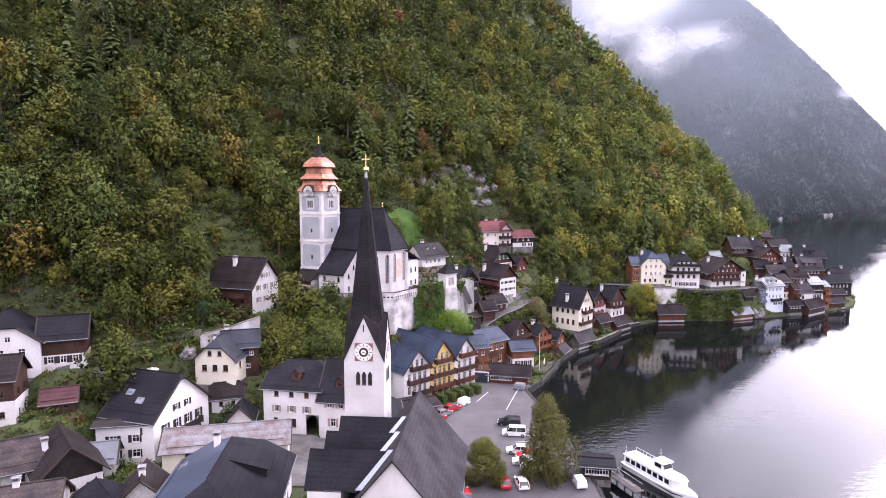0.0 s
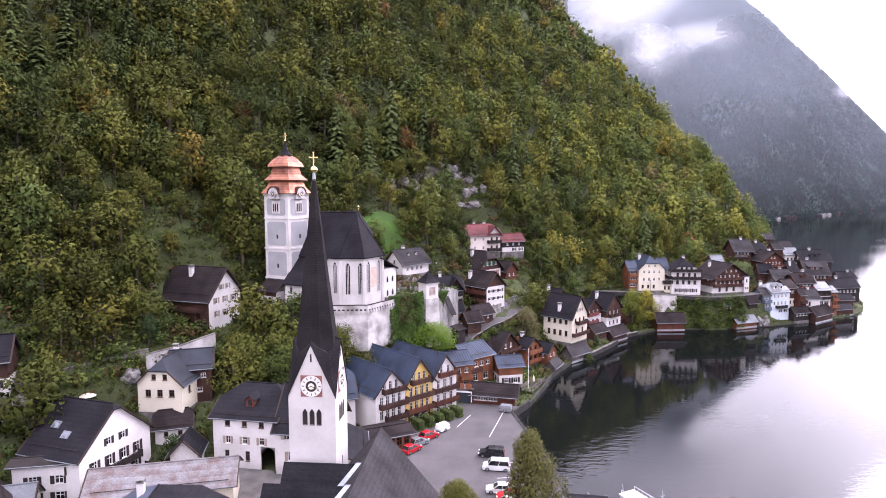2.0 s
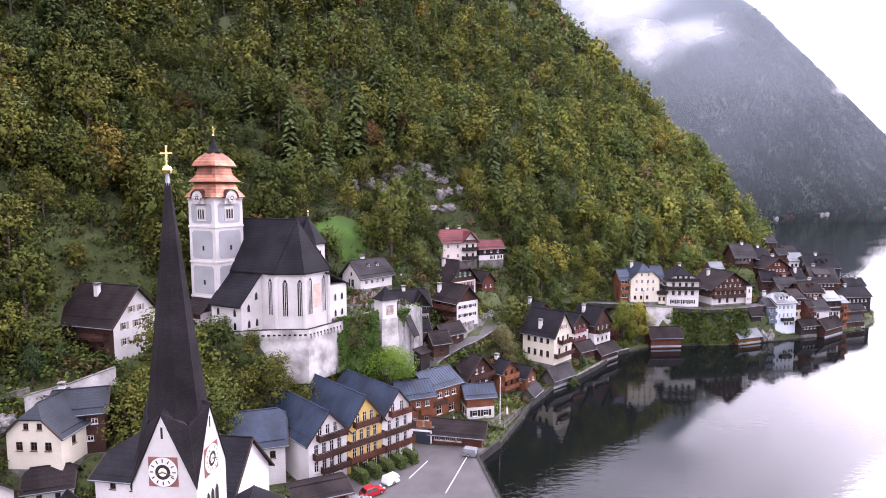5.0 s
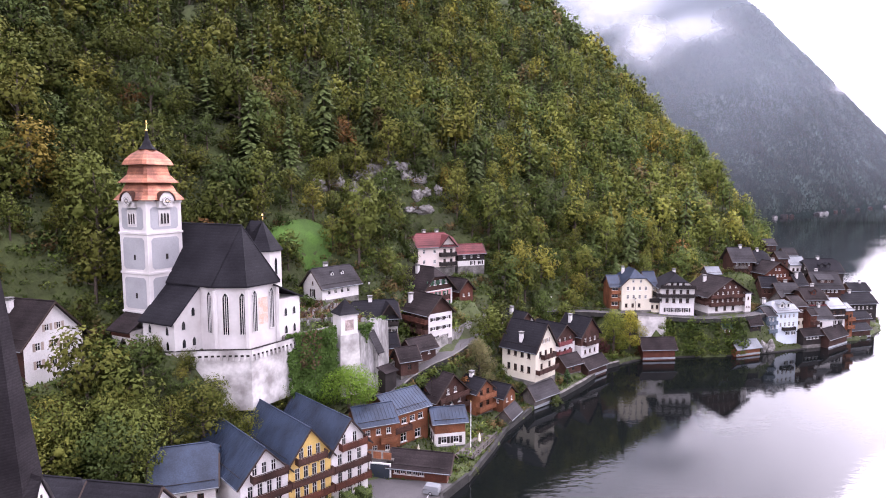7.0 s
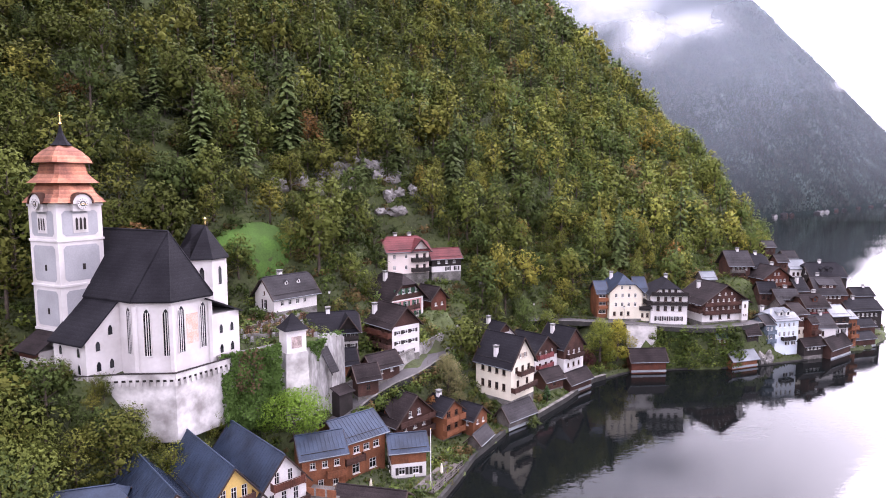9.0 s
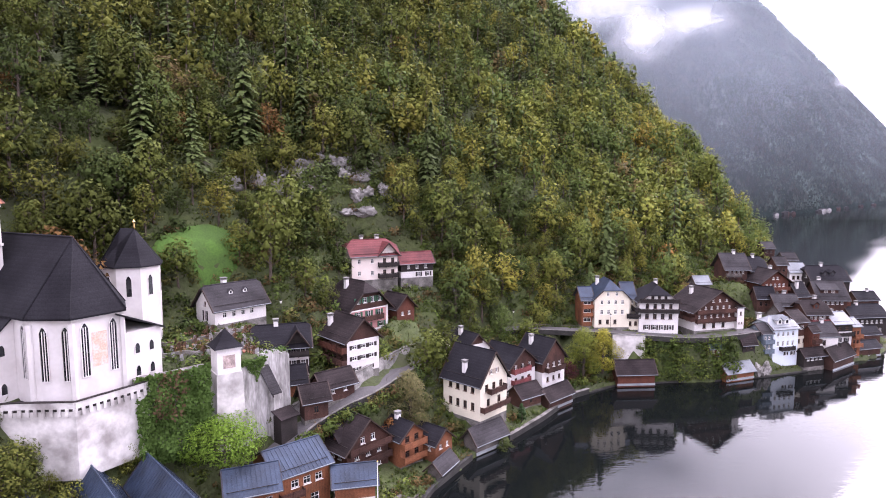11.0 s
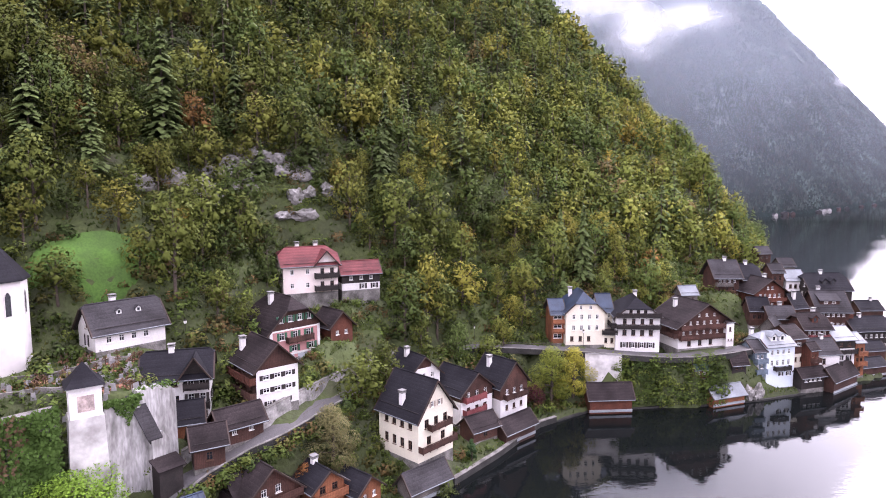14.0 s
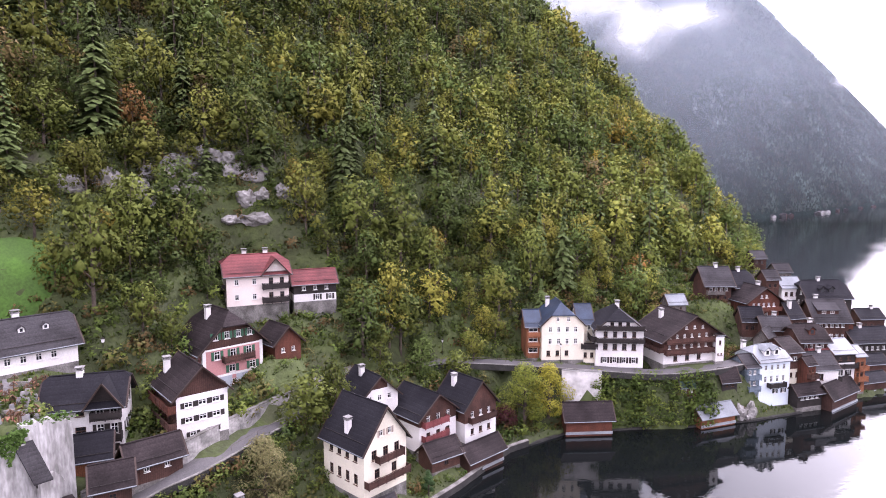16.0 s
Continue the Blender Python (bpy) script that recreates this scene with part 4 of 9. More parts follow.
def rough_height(X, Y):
    Z = height(X, Y)
    d = shore_distance(X, Y)
    bump = np.array([noise.fractal((x * 0.03, y * 0.03, 0.3), 1.0, 2.0, 4) for x, y in zip(X.ravel(), Y.ravel())]).reshape(X.shape)
    k = np.clip((-0.567 * X + 0.649 * Y - 110) / 25, 0, 1)
    return Z + bump * 7 * k * np.clip(d / 20, 0, 1)


GRID = {}


def ground_z(x, y):
    """Height of the ground sheet itself, between its grid points."""
    x, y = np.asarray(x, float), np.asarray(y, float)
    gx_, gy_, gz_ = GRID["x"], GRID["y"], GRID["z"]
    i = np.clip(np.searchsorted(gx_, x) - 1, 0, len(gx_) - 2)
    j = np.clip(np.searchsorted(gy_, y) - 1, 0, len(gy_) - 2)
    u, w = (x - gx_[i]) / (gx_[i + 1] - gx_[i]), (y - gy_[j]) / (gy_[j + 1] - gy_[j])
    return (gz_[j, i] * (1 - u) + gz_[j, i + 1] * u) * (1 - w) + (gz_[j + 1, i] * (1 - u) + gz_[j + 1, i + 1] * u) * w


xs = np.concatenate([np.arange(-420, -110, 10), np.arange(-110, 260, 2.2), np.arange(260, 420, 10)])
ys = np.concatenate([np.arange(-300, 60, 12), np.arange(60, 320, 2.2), np.arange(320, 1000, 8)])
GRID["x"], GRID["y"], GRID["z"] = xs, ys, rough_height(*np.meshgrid(xs, ys))
ground = new("ground", grid_mesh("ground", xs, ys, lambda X, Y: GRID["z"], GROUND))
tagged(ground, "steep wooded hillside of grass, earth and rock rising from the lake", "ground", kind="structure")
lake = new("water", mesh_from("water", [(-400, -5000, 0), (6000, -5000, 0), (6000, 6000, 0), (-400, 6000, 0)], [(0, 1, 2, 3)], WATER))
tagged(lake, "calm dark lake reflecting mountains and white sky", "lake", kind="structure")

# Darker than the crowns: shadow in the gaps between them is put into this colour.
FARWOOD = mat("far_forest", (0.013, 0.021, 0.018), 0.95, 0.5, 0.04, 0.0, col2=(0.008, 0.013, 0.011), fine=0.30, spec=0.0)


def far_mountain():
    az = np.linspace(0.02, 1.25, 200)
    tt = np.linspace(0, 1, 70)
    A, T = np.meshgrid(az, tt)
    near = np.interp(A, [0.3, 0.534, 0.608, 0.663, 0.725, 1.25], [900, 984, 1111, 1276, 1542, 2600])
    top = np.interp(A, [0.02, 0.40, 0.487, 0.608, 0.727, 0.80, 1.25], [0.40, 0.37, 0.292, 0.192, 0.085, 0.05, 0.03])
    back = np.interp(A, [0.3, 0.5, 0.73, 1.25], [1950, 2450, 3500, 4000])
    Yy = near + (back - near) * T
    ridge = 48 + top * back
    Zz = ridge * (0.55 * T + 0.45 * np.sin(T * math.pi / 2))
    nz = np.array([noise.fractal((a * 14, t * 4, 1.7), 1.0, 2.0, 6) for a, t in zip(A.ravel(), T.ravel())]).reshape(A.shape)
    fz = np.array([noise.noise((a * 420, t * 170, 5.0)) for a, t in zip(A.ravel(), T.ravel())]).reshape(A.shape)
    Zz = np.maximum(Zz + nz * 90 * T * (1.1 - T) + fz * 6 * np.clip(T * 5, 0, 1), -1)
    v = np.stack([(A * Yy).ravel(), Yy.ravel(), Zz.ravel()], 1)
    nx, ny = len(az), len(tt)
    i = (np.arange(ny - 1)[:, None] * nx + np.arange(nx - 1)[None, :]).ravel()
    f = np.stack([i, i + 1, i + nx + 1, i + nx], 1)
    ob = new("far_mountain", mesh_from("far_mountain", v.tolist(), f.tolist(), FARWOOD, smooth=True))
    tagged(ob, "distant forested mountainside in haze across the lake", "mountain", kind="structure")


far_mountain()


# ---- house builder ----
WINCACHE = {}
STYLE = {"plain": (BROWNFRAME, None), "white": (FRAME, None), "brown": (BROWNFRAME, None), "dark": (FRAME, SHUT), "beige": (FRAME, SHUTBEIGE), "green": (FRAME, SHUTGREEN)}


def window_meshes(w, h, style):
    key = (round(w, 2), round(h, 2), style)
    if key not in WINCACHE:
        fr, sh = STYLE[style]
        t = 0.09
        xs_ = [-w / 2, -w / 2 + t, -0.03, 0.03, w / 2 - t, w / 2]
        zs_ = [0, t, h * 0.62, h * 0.62 + 0.05, h - t, h]
        v = [(x, y, z) for y in (0, 0.1) for z in zs_ for x in xs_]
        f = []
        for j in range(5):
            for i in range(5):
                a, b, c, d = j * 6 + i, j * 6 + i + 1, j * 6 + i + 7, j * 6 + i + 6
                if i % 2 == 0 or j % 2 == 0:
                    f.append((a, b, c, d))
                else:
                    f += [(a, a + 36, b + 36, b), (b, b + 36, c + 36, c), (c, c + 36, d + 36, d), (d, d + 36, a + 36, a)]
        s = Soup().add(v, f)
        sill = Soup().box(-w / 2 - 0.08, -0.24, -0.07, w / 2 + 0.08, 0.02, -0.003).mesh("sill", fr)
        pane = mesh_from("pane", [(-w / 2, 0.06, 0), (w / 2, 0.06, 0), (w / 2, 0.06, h), (-w / 2, 0.06, h)], [(0, 1, 2, 3)], GLASS)
        shutter = None
        if sh:
            q = Soup().box(0, 0, 0, w * 0.48, 0.05, h)
            for i in range(5):
                q.box(0.05, -0.015, h * (0.06 + i * 0.19), w * 0.48 - 0.05, 0.0, h * (0.06 + i * 0.19) + h * 0.13)
            shutter = q.mesh("shutter", sh)
        WINCACHE[key] = (s.mesh("window", fr), pane, shutter, sill)
    return WINCACHE[key]


def facade(W, roofline, holes, zb, split, reveal=0.2):
    """Wall strip in the x-z plane with real openings; returns quads as (points, upper)."""
    def top(x):
        for (x0, z0), (x1, z1) in zip(roofline[:-1], roofline[1:]):
            if x0 - 1e-6 <= x <= x1 + 1e-6:
                return z0 + (z1 - z0) * (x - x0) / max(x1 - x0, 1e-6)
        return roofline[-1][1]

    cuts = sorted({round(c, 4) for c in [0, W] + [p[0] for p in roofline] + [c for h in holes for c in (h[0], h[1])] if -1e-6 <= c <= W + 1e-6})
    out = []
    for x0, x1 in zip(cuts[:-1], cuts[1:]):
        if x1 - x0 < 1e-3:
            continue
        xm = (x0 + x1) / 2
        hs_ = sorted((h[2], h[3]) for h in holes if h[0] - 1e-4 <= xm <= h[1] + 1e-4)
        levels, z = [], zb
        for a, b in hs_:
            if a > z:
                levels.append((z, a))
            z = max(z, b)
        if levels and levels[0][0] < 0 < levels[0][1]:
            out.append(([(x0, 0, levels[0][0]), (x1, 0, levels[0][0]), (x1, 0, 0), (x0, 0, 0)], 3))
            levels[0] = (0, levels[0][1])
        elif not levels and z < 0:
            out.append(([(x0, 0, z), (x1, 0, z), (x1, 0, 0), (x0, 0, 0)], 3))
            z = 0
        for a, b in levels:
            if split is not None and a < split < b:
                out += [([(x0, 0, a), (x1, 0, a), (x1, 0, split), (x0, 0, split)], 0), ([(x0, 0, split), (x1, 0, split), (x1, 0, b), (x0, 0, b)], 1)]
            else:
                out.append(([(x0, 0, a), (x1, 0, a), (x1, 0, b), (x0, 0, b)], int(split is not None and a >= split - 1e-6)))
        t0, t1 = top(x0 + 1e-5), top(x1 - 1e-5)
        if split is not None and z < split < min(t0, t1):
            out.append(([(x0, 0, z), (x1, 0, z), (x1, 0, split), (x0, 0, split)], 0))
            z = split
        if max(t0, t1) > z + 1e-4:
            out.append(([(x0, 0, z), (x1, 0, z), (x1, 0, max(t1, z)), (x0, 0, max(t0, z))], int(split is not None and z >= split - 1e-6)))
    for x0, x1, z0, z1 in holes:
        r = reveal
        k = int(split is not None and z0 >= split)
        out += [([(x0, 0, z0), (x0, r, z0), (x0, r, z1), (x0, 0, z1)], k), ([(x1, 0, z0), (x1, 0, z1), (x1, r, z1), (x1, r, z0)], k), ([(x0, 0, z1), (x0, r, z1), (x1, r, z1), (x1, 0, z1)], k), ([(x0, 0, z0), (x1, 0, z0), (x1, r, z0), (x0, r, z0)], k)]
    return out


def roof_polys(S, L, ze, zr, hip, o, og):
    """Slopes of a gabled or hipped roof: span S, length L, in (s, l, z)."""
    k = (zr - ze) / (S / 2)
    zl = ze - o * k
    xh, zh, ins = S / 2 * (1 - hip), zr - hip * (zr - ze), hip * S / 2
    if hip >= 0.999:
        a = [(-o, -o, zl), (S / 2, ins, zr), (S / 2, L - ins, zr), (-o, L + o, zl)]
        hipf = [(-o, -o, zl), (S + o, -o, zl), (S / 2, ins, zr)]
    else:
        a = [(-o, -og, zl), (xh, -og, zh), (S / 2, -og + ins, zr), (S / 2, L + og - ins, zr), (xh, L + og, zh), (-o, L + og, zl)]
        hipf = [(xh, -og, zh), (S - xh, -og, zh), (S / 2, -og + ins, zr)]
        if hip < 1e-3:
            a = [a[0], a[2], a[3], a[5]]
    polys = [a, [(S - s, l, z) for s, l, z in a][::-1]]
    if hip > 1e-3:
        polys += [hipf, [(s, L - l, z) for s, l, z in hipf][::-1]]
    return polys


def build_house(h):
    W, D, z0 = h["W"], h["D"], h["z0"]
    ze, zr, hip, over = h["ze"] - z0, h["zr"] - z0, h.get("hip", 0.0), h.get("over", 0.7)
    gable_front = h["axis"] == "y"
    boat = h.get("boat", False)
    root = thing("boathouse" if boat else "house", h["label"], "boathouse" if boat else "house", pose(*h["A"], z0, 0, 0, math.degrees(h["th"])), h.get("group", ""))
    split = h.get("split")
    sides = {"S": (W, Matrix.Identity(4)), "E": (D, pose(W, 0, 0, 0, 0, 90)), "N": (W, pose(W, D, 0, 0, 0, 180)), "W": (D, pose(0, D, 0, 0, 0, 270))}
    soup = Soup()
    zb = -1.2 if boat else -h.get("base", 3.5)
    wins = h.get("win", {})
    for side, (L, m) in sides.items():
        gab = (side in "SN") == gable_front
        if gab and hip < 0.999:
            xh, zh = L / 2 * (1 - hip), zr - hip * (zr - ze)
            line = [(0, ze), (xh, zh), (L - xh, zh), (L, ze)] if hip > 1e-3 else [(0, ze), (L / 2, zr), (L, ze)]
            line = [(x, z - 0.08) for x, z in line]
        else:
            line = [(0, ze - 0.08), (L, ze - 0.08)]
        holes, placed = [], []
        for z, fr, w, hh, style in wins.get(side, []):
            for q in fr:
                x = q * L
                if x - w / 2 > 0.1 and x + w / 2 < L - 0.1:
                    holes.append((x - w / 2, x + w / 2, z - hh / 2, z + hh / 2))
                    placed.append((x, z - hh / 2, w, hh, style))
        if side == "S" and h.get("arch"):
            fx, aw, ah = h["arch"]
            holes = [q for q in holes if not (q[1] > fx * L - aw / 2 - 0.2 and q[0] < fx * L + aw / 2 + 0.2 and q[2] < ah)]
            placed = [q for q in placed if not (abs(q[0] - fx * L) < aw and q[1] < ah)]
            holes.append((fx * L - aw / 2, fx * L + aw / 2, zb, ah))
        up = 2 if side in "EW" and h.get("sidewall") else None
        for pts, k in facade(L, line, holes, zb, split, 0.2):
            soup.add([tuple(m @ Vector(p)) for p in pts], [(0, 1, 2, 3)], up if up and k < 3 else k)
        for x, z, w, hh, style in placed:
            wm, pm, sm, lm = window_meshes(w, hh, style)
            win = part("window", wm, root, m @ pose(x, 0.08, z))
            part("pane", pm, win)
            part("sill", lm, win)
            if sm and (side in "SW" or side == "E"):
                part("shutter", sm, win, pose(w / 2 + 0.03, -0.14, 0))
                part("shutter", sm, win, pose(-w / 2 - 0.03 - w * 0.48, -0.14, 0))
    part("wall", soup.mesh("wall", [h["wall"], h.get("upper", h["wall"]), h.get("sidewall", h["wall"]), h["wall"] if boat else h.get("plinth", STONE)]), root)
    if h.get("quoins"):
        for x0, y0 in ((-0.05, -0.05), (W - 0.5, -0.05), (-0.05, D - 0.5)):
            part("corner_band", Soup().box(x0, y0, 0, x0 + 0.55, y0 + 0.55, ze - 0.4).mesh("corner_band", FRAME), root, label="white painted corner band")
        for z0_, z1_ in ((-0.1, 0.25), (split - 0.28, split)):
            part("floor_band", Soup().box(0.5, -0.05, z0_, W - 0.5, 0.1, z1_).mesh("floor_band", FRAME), root, label="white painted floor band")
            part("floor_band", Soup().box(-0.05, 0.5, z0_, 0.1, D - 0.5, z1_).mesh("floor_band", FRAME), root, label="white painted floor band")
    if h.get("arch"):
        fx, aw, ah = h["arch"]
        s = Soup()
        c = fx * W
        n = 8
        arc = [(c - aw / 2 * math.cos(math.pi * i / n), ah - aw / 2 + aw / 2 * math.sin(math.pi * i / n)) for i in range(n + 1)]
        for (x0, a), (x1, b) in zip(arc[:-1], arc[1:]):
            s.add([(x0, 0.0, a), (x1, 0.0, b), (x1, 0.0, ah), (x0, 0.0, ah)], [(0, 1, 2, 3)])
            s.add([(x0, 0, a), (x0, 5, a), (x1, 5, b), (x1, 0, b)], [(0, 1, 2, 3)])
        s.add([(c - aw / 2, 5, -1), (c + aw / 2, 5, -1), (c + aw / 2, 5, ah), (c - aw / 2, 5, ah)], [(0, 1, 2, 3)])
        part("archway", s.mesh("archway", STONE), root)
    # roof
    S, L = (W, D) if gable_front else (D, W)
    for n_slope, poly in enumerate(roof_polys(S, L, ze, zr, hip, over, over * 0.8)):
        p3 = [(s_, l_, z) if gable_front else (l_, s_, z) for s_, l_, z in poly]
        slope = part("roof_hip" if len(poly) == 3 else "roof_slope", Soup().slab([(x, y, z + 0.12) for x, y, z in p3], 0.2).mesh("roof_slope", h.get("westroof", h["roof"]) if n_slope == 0 else h["roof"]), root)
        e0, e1, up = Vector(p3[0]), Vector(p3[-1]), Vector(p3[1]) - Vector(p3[0])
        eave = (e1 - e0).normalized()
        up -= eave * up.dot(eave)
        nrm = eave.cross(up).normalized()
        nrm = nrm if nrm.z > 0 else -nrm
        if len(poly) > 3 and (e1 - e0).length > 2:
            lift = Vector((0, 0, 0.06))
            part("gutter", Soup().bar(e0 + lift, e1 + lift, 0.09, n=6).mesh("gutter", ZINC), slope)
            g0, g1 = [q + up * 0.2 + Vector((0, 0, 0.28)) for q in (e0.lerp(e1, 0.06), e0.lerp(e1, 0.94))]
            if up.length > 2.5 and not boat:
                part("snow_guard", Soup().bar(g0, g1, 0.05, n=4).mesh("snow_guard", BLACKWOOD), slope)
            if hip < 0.999:
                for q, r in ((p3[0], p3[1]), (p3[-1], p3[-2])):
                    part("bargeboard", Soup().bar((q[0], q[1], q[2] + 0.0), (r[0], r[1], r[2] + 0.0), 0.15, n=4).mesh("bargeboard", BARGE), slope)
        for k_, (which, fa, fu) in enumerate(h.get("sky", [])):
            if which == n_slope:
                base = e0.lerp(e1, fa) + up * fu + Vector((0, 0, 0.12))
                mm = Matrix((eave, up.normalized(), nrm)).transposed().to_4x4()
                mm.translation = base
                w_ = part("skylight", Soup().box(-0.75, -0.6, 0, 0.75, 0.6, 0.14, 0).box(-0.62, -0.48, 0.14, 0.62, 0.48, 0.16, 1).mesh("skylight", [ZINC, SKYGLASS]), slope, mm, "roof window with pale glass")
        if h.get("solar") and h["solar"][0] == n_slope:
            fa, fu = h["solar"][1:]
            mm = Matrix((eave, up.normalized(), nrm)).transposed().to_4x4()
            for i in range(4):
                mm = mm.copy()
                mm.translation = e0.lerp(e1, fa) + eave * 1.15 * i + up * fu + nrm * 0.16
                part("solar_panel", Soup().box(0, 0, 0, 1.05, 1.8, 0.06, 0).box(0.04, 0.04, 0.06, 1.01, 1.76, 0.064, 1).mesh("solar_panel", [LIGHTROOF, GLASS]), slope, mm)
        if h.get("seams") and len(poly) == 4:
            a, b, c, d = [Vector((p[0], p[1], p[2] + 0.15)) for p in p3]
            k = max(2, int((d - a).length / 0.65))
            seam = Soup().bar((0, 0, 0), b - a, 0.045, n=4).mesh("seam", h["roof"])
            for i in range(k + 1):
                part("seam", seam, slope, Matrix.Translation(a.lerp(d, i / k)))
    ridge0, ridge1 = (S / 2, hip * S / 2 - over * 0.7 * (hip < 0.99)), (S / 2, L - hip * S / 2 + over * 0.7 * (hip < 0.99))
    q0, q1 = [(a, b, zr + 0.14) if gable_front else (b, a, zr + 0.14) for a, b in (ridge0, ridge1)]
    part("ridge", Soup().bar(q0, q1, 0.13, n=6).mesh("ridge", h["roof"]), root)
    # chimneys
    for fx, fy in h.get("chim", []):
        x, y = fx * W, fy * D
        s_, span = (x, W) if gable_front else (y, D)
        zc = ze + (zr - ze) * (1 - abs(s_ / span - 0.5) * 2)
        zk = min(zr + 0.7, zc + 1.7)
        s = Soup().box(x - 0.4, y - 0.4, zc - 1.2, x + 0.4, y + 0.4, zk, 0)
        s.box(x - 0.5, y - 0.5, zk, x + 0.5, y + 0.5, zk + 0.15, 1)
        for dx in (-0.38, 0.28):
            s.box(x + dx, y - 0.4, zk + 0.15, x + dx + 0.1, y + 0.4, zk + 0.4, 1)
        s.box(x - 0.55, y - 0.55, zk + 0.4, x + 0.55, y + 0.55, zk + 0.48, 1)
        part("chimney", s.mesh("chimney", [WHITE, CONCRETE]), root, label="white chimney with a capping slab")
    # balconies
    for side, f0, f1, z, m_ in h.get("balc", []):
        L, m = sides[side]
        x0, x1, dp = f0 * L, f1 * L, 1.1
        s = Soup().box(x0, -dp, z - 0.16, x1, -0.01, z)
        s.box(x0, -dp, z + 0.92, x1, -dp + 0.1, z + 1.0).box(x0, -dp + 0.02, z + 0.12, x1, -dp + 0.07, z + 0.86)
        s.box(x0, -dp, z, x0 + 0.08, -0.01, z + 0.95).box(x1 - 0.08, -dp, z, x1, -0.01, z + 0.95)
        k = max(2, int((x1 - x0) / 1.6))
        for i in range(k + 1):
            x = x0 + (x1 - x0 - 0.12) * i / k
            s.box(x, -dp - 0.03, z - 0.3, x + 0.12, -dp + 0.09, z + 1.02)
        part("balcony", s.mesh("balcony", m_), root, m)
    # dormers
    for side, fx in h.get("dorm", []):
        L, m = sides[side]
        span = D
        x, q = fx * L, h.get("dormsize", 1.0)
        dw = 1.5 * q
        yb, k = span * (0.14 if q == 1 else 0.24), (zr - ze) / (span / 2)
        zbase = ze + yb * k + 0.1
        s = Soup()
        s.box(x - dw / 2, yb, zbase - 0.3, x + dw / 2, yb + 2.2 * q, zbase + 1.3 * q, 0)
        s.box(x - 0.35 * q, yb - 0.04, zbase + 0.25 * q, x + 0.35 * q, yb - 0.003, zbase + 1.15 * q, 1)
        zt, ov = zbase + 1.3 * q, dw / 2 + 0.25 * q
        for ux in (-ov, ov):
            s.slab([(x + ux, yb - 0.3 * q, zt - 0.15 * q), (x, yb - 0.3 * q, zt + 0.75 * q), (x, yb + 3.0 * q, zt + 0.75 * q), (x + ux, yb + 2.4 * q, zt - 0.15 * q)], 0.12, 2)
        s.add([(x - dw / 2, yb, zt), (x + dw / 2, yb, zt), (x, yb, zt + 0.7 * q)], [(0, 1, 2)], 0)
        part("dormer", s.mesh("dormer", [h.get("dormwall", REDWOOD), GLASS, h["roof"]]), root, m, h.get("dormlabel", "red-brown dormer with a small window"))
    if h.get("longdorm"):
        f0, f1, side = h["longdorm"]
        L, m = sides[side]
        span = W if gable_front else D
        x0, x1, k = f0 * L, f1 * L, (zr - ze) / (span / 2)
        yb, yt = span * 0.12, span * 0.42
        zf = ze + yb * k
        s = Soup().add([(x0, yb, zf - 0.2), (x1, yb, zf - 0.2), (x1, yb, zf + 1.3), (x0, yb, zf + 1.3)], [(0, 1, 2, 3)], 0)
        for x in (x0, x1):
            s.add([(x, yb, zf - 0.2), (x, yb, zf + 1.3), (x, yt, ze + yt * k)], [(0, 1, 2)], 0)
        s.slab([(x0 - 0.3, yb - 0.5, zf + 1.25), (x1 + 0.3, yb - 0.5, zf + 1.25), (x1 + 0.3, yt + 0.3, ze + yt * k + 0.3), (x0 - 0.3, yt + 0.3, ze + yt * k + 0.3)], 0.15, 1)
        dm = part("dormer", s.mesh("dormer", [h.get("dormwall", h["wall"]), h["roof"]]), root, m, "wide shed dormer with two windows")
        wm, pm, sm, lm = window_meshes(1.1, 0.8, "white")
        for q in (0.3, 0.7):
            w_ = part("window", wm, dm, pose(x0 + (x1 - x0) * q, yb - 0.06, zf + 0.25))
    if h.get("xg"):
        fx, gw, zp, wm_, nwin = h["xg"]
        x, k = fx * W, (zr - ze) / (D / 2)
        x0, x1, yb, yt = x - gw / 2, x + gw / 2, -0.07, min(D / 2, (zp - ze) / k)
        s = Soup()
        zl = ze - 0.35
        s.add([(x0, yb, zl), (x1, yb, zl), (x1, yb, ze + 0.1), (x, yb, zp - 0.1), (x0, yb, ze + 0.1), (x0, 0.2, zl), (x1, 0.2, zl), (x1, 0.2, ze + 0.1), (x, 0.2, zp - 0.1), (x0, 0.2, ze + 0.1)], [(0, 1, 2, 3, 4), (9, 8, 7, 6, 5), (0, 5, 6, 1)], 0)
        kk = (zp - ze) / (gw / 2)
        for sg in (-1, 1):
            e_ = (x + sg * (gw / 2 + 0.55), ze - 0.55 * kk)
            s.slab([(e_[0], yb - 1.0, e_[1] + 0.15), (x, yb - 1.0, zp + 0.15), (x, yt + 0.4, zp + 0.15), (e_[0], 0.9, e_[1] + 0.15)], 0.18, 1)
            s.bar((e_[0], yb - 1.02, e_[1]), (x, yb - 1.02, zp), 0.14, 2, 4)
        gp_ = part("cross_gable", s.mesh("cross_gable", [wm_, h["roof"], BARGE]), root, label="front cross gable with its own roof")
        wm, pm, sm, lm = window_meshes(0.8, 1.1, "white")
        for i in range(nwin):
            w_ = part("window", wm, gp_, pose(x, yb - 0.08, ze + 0.2))
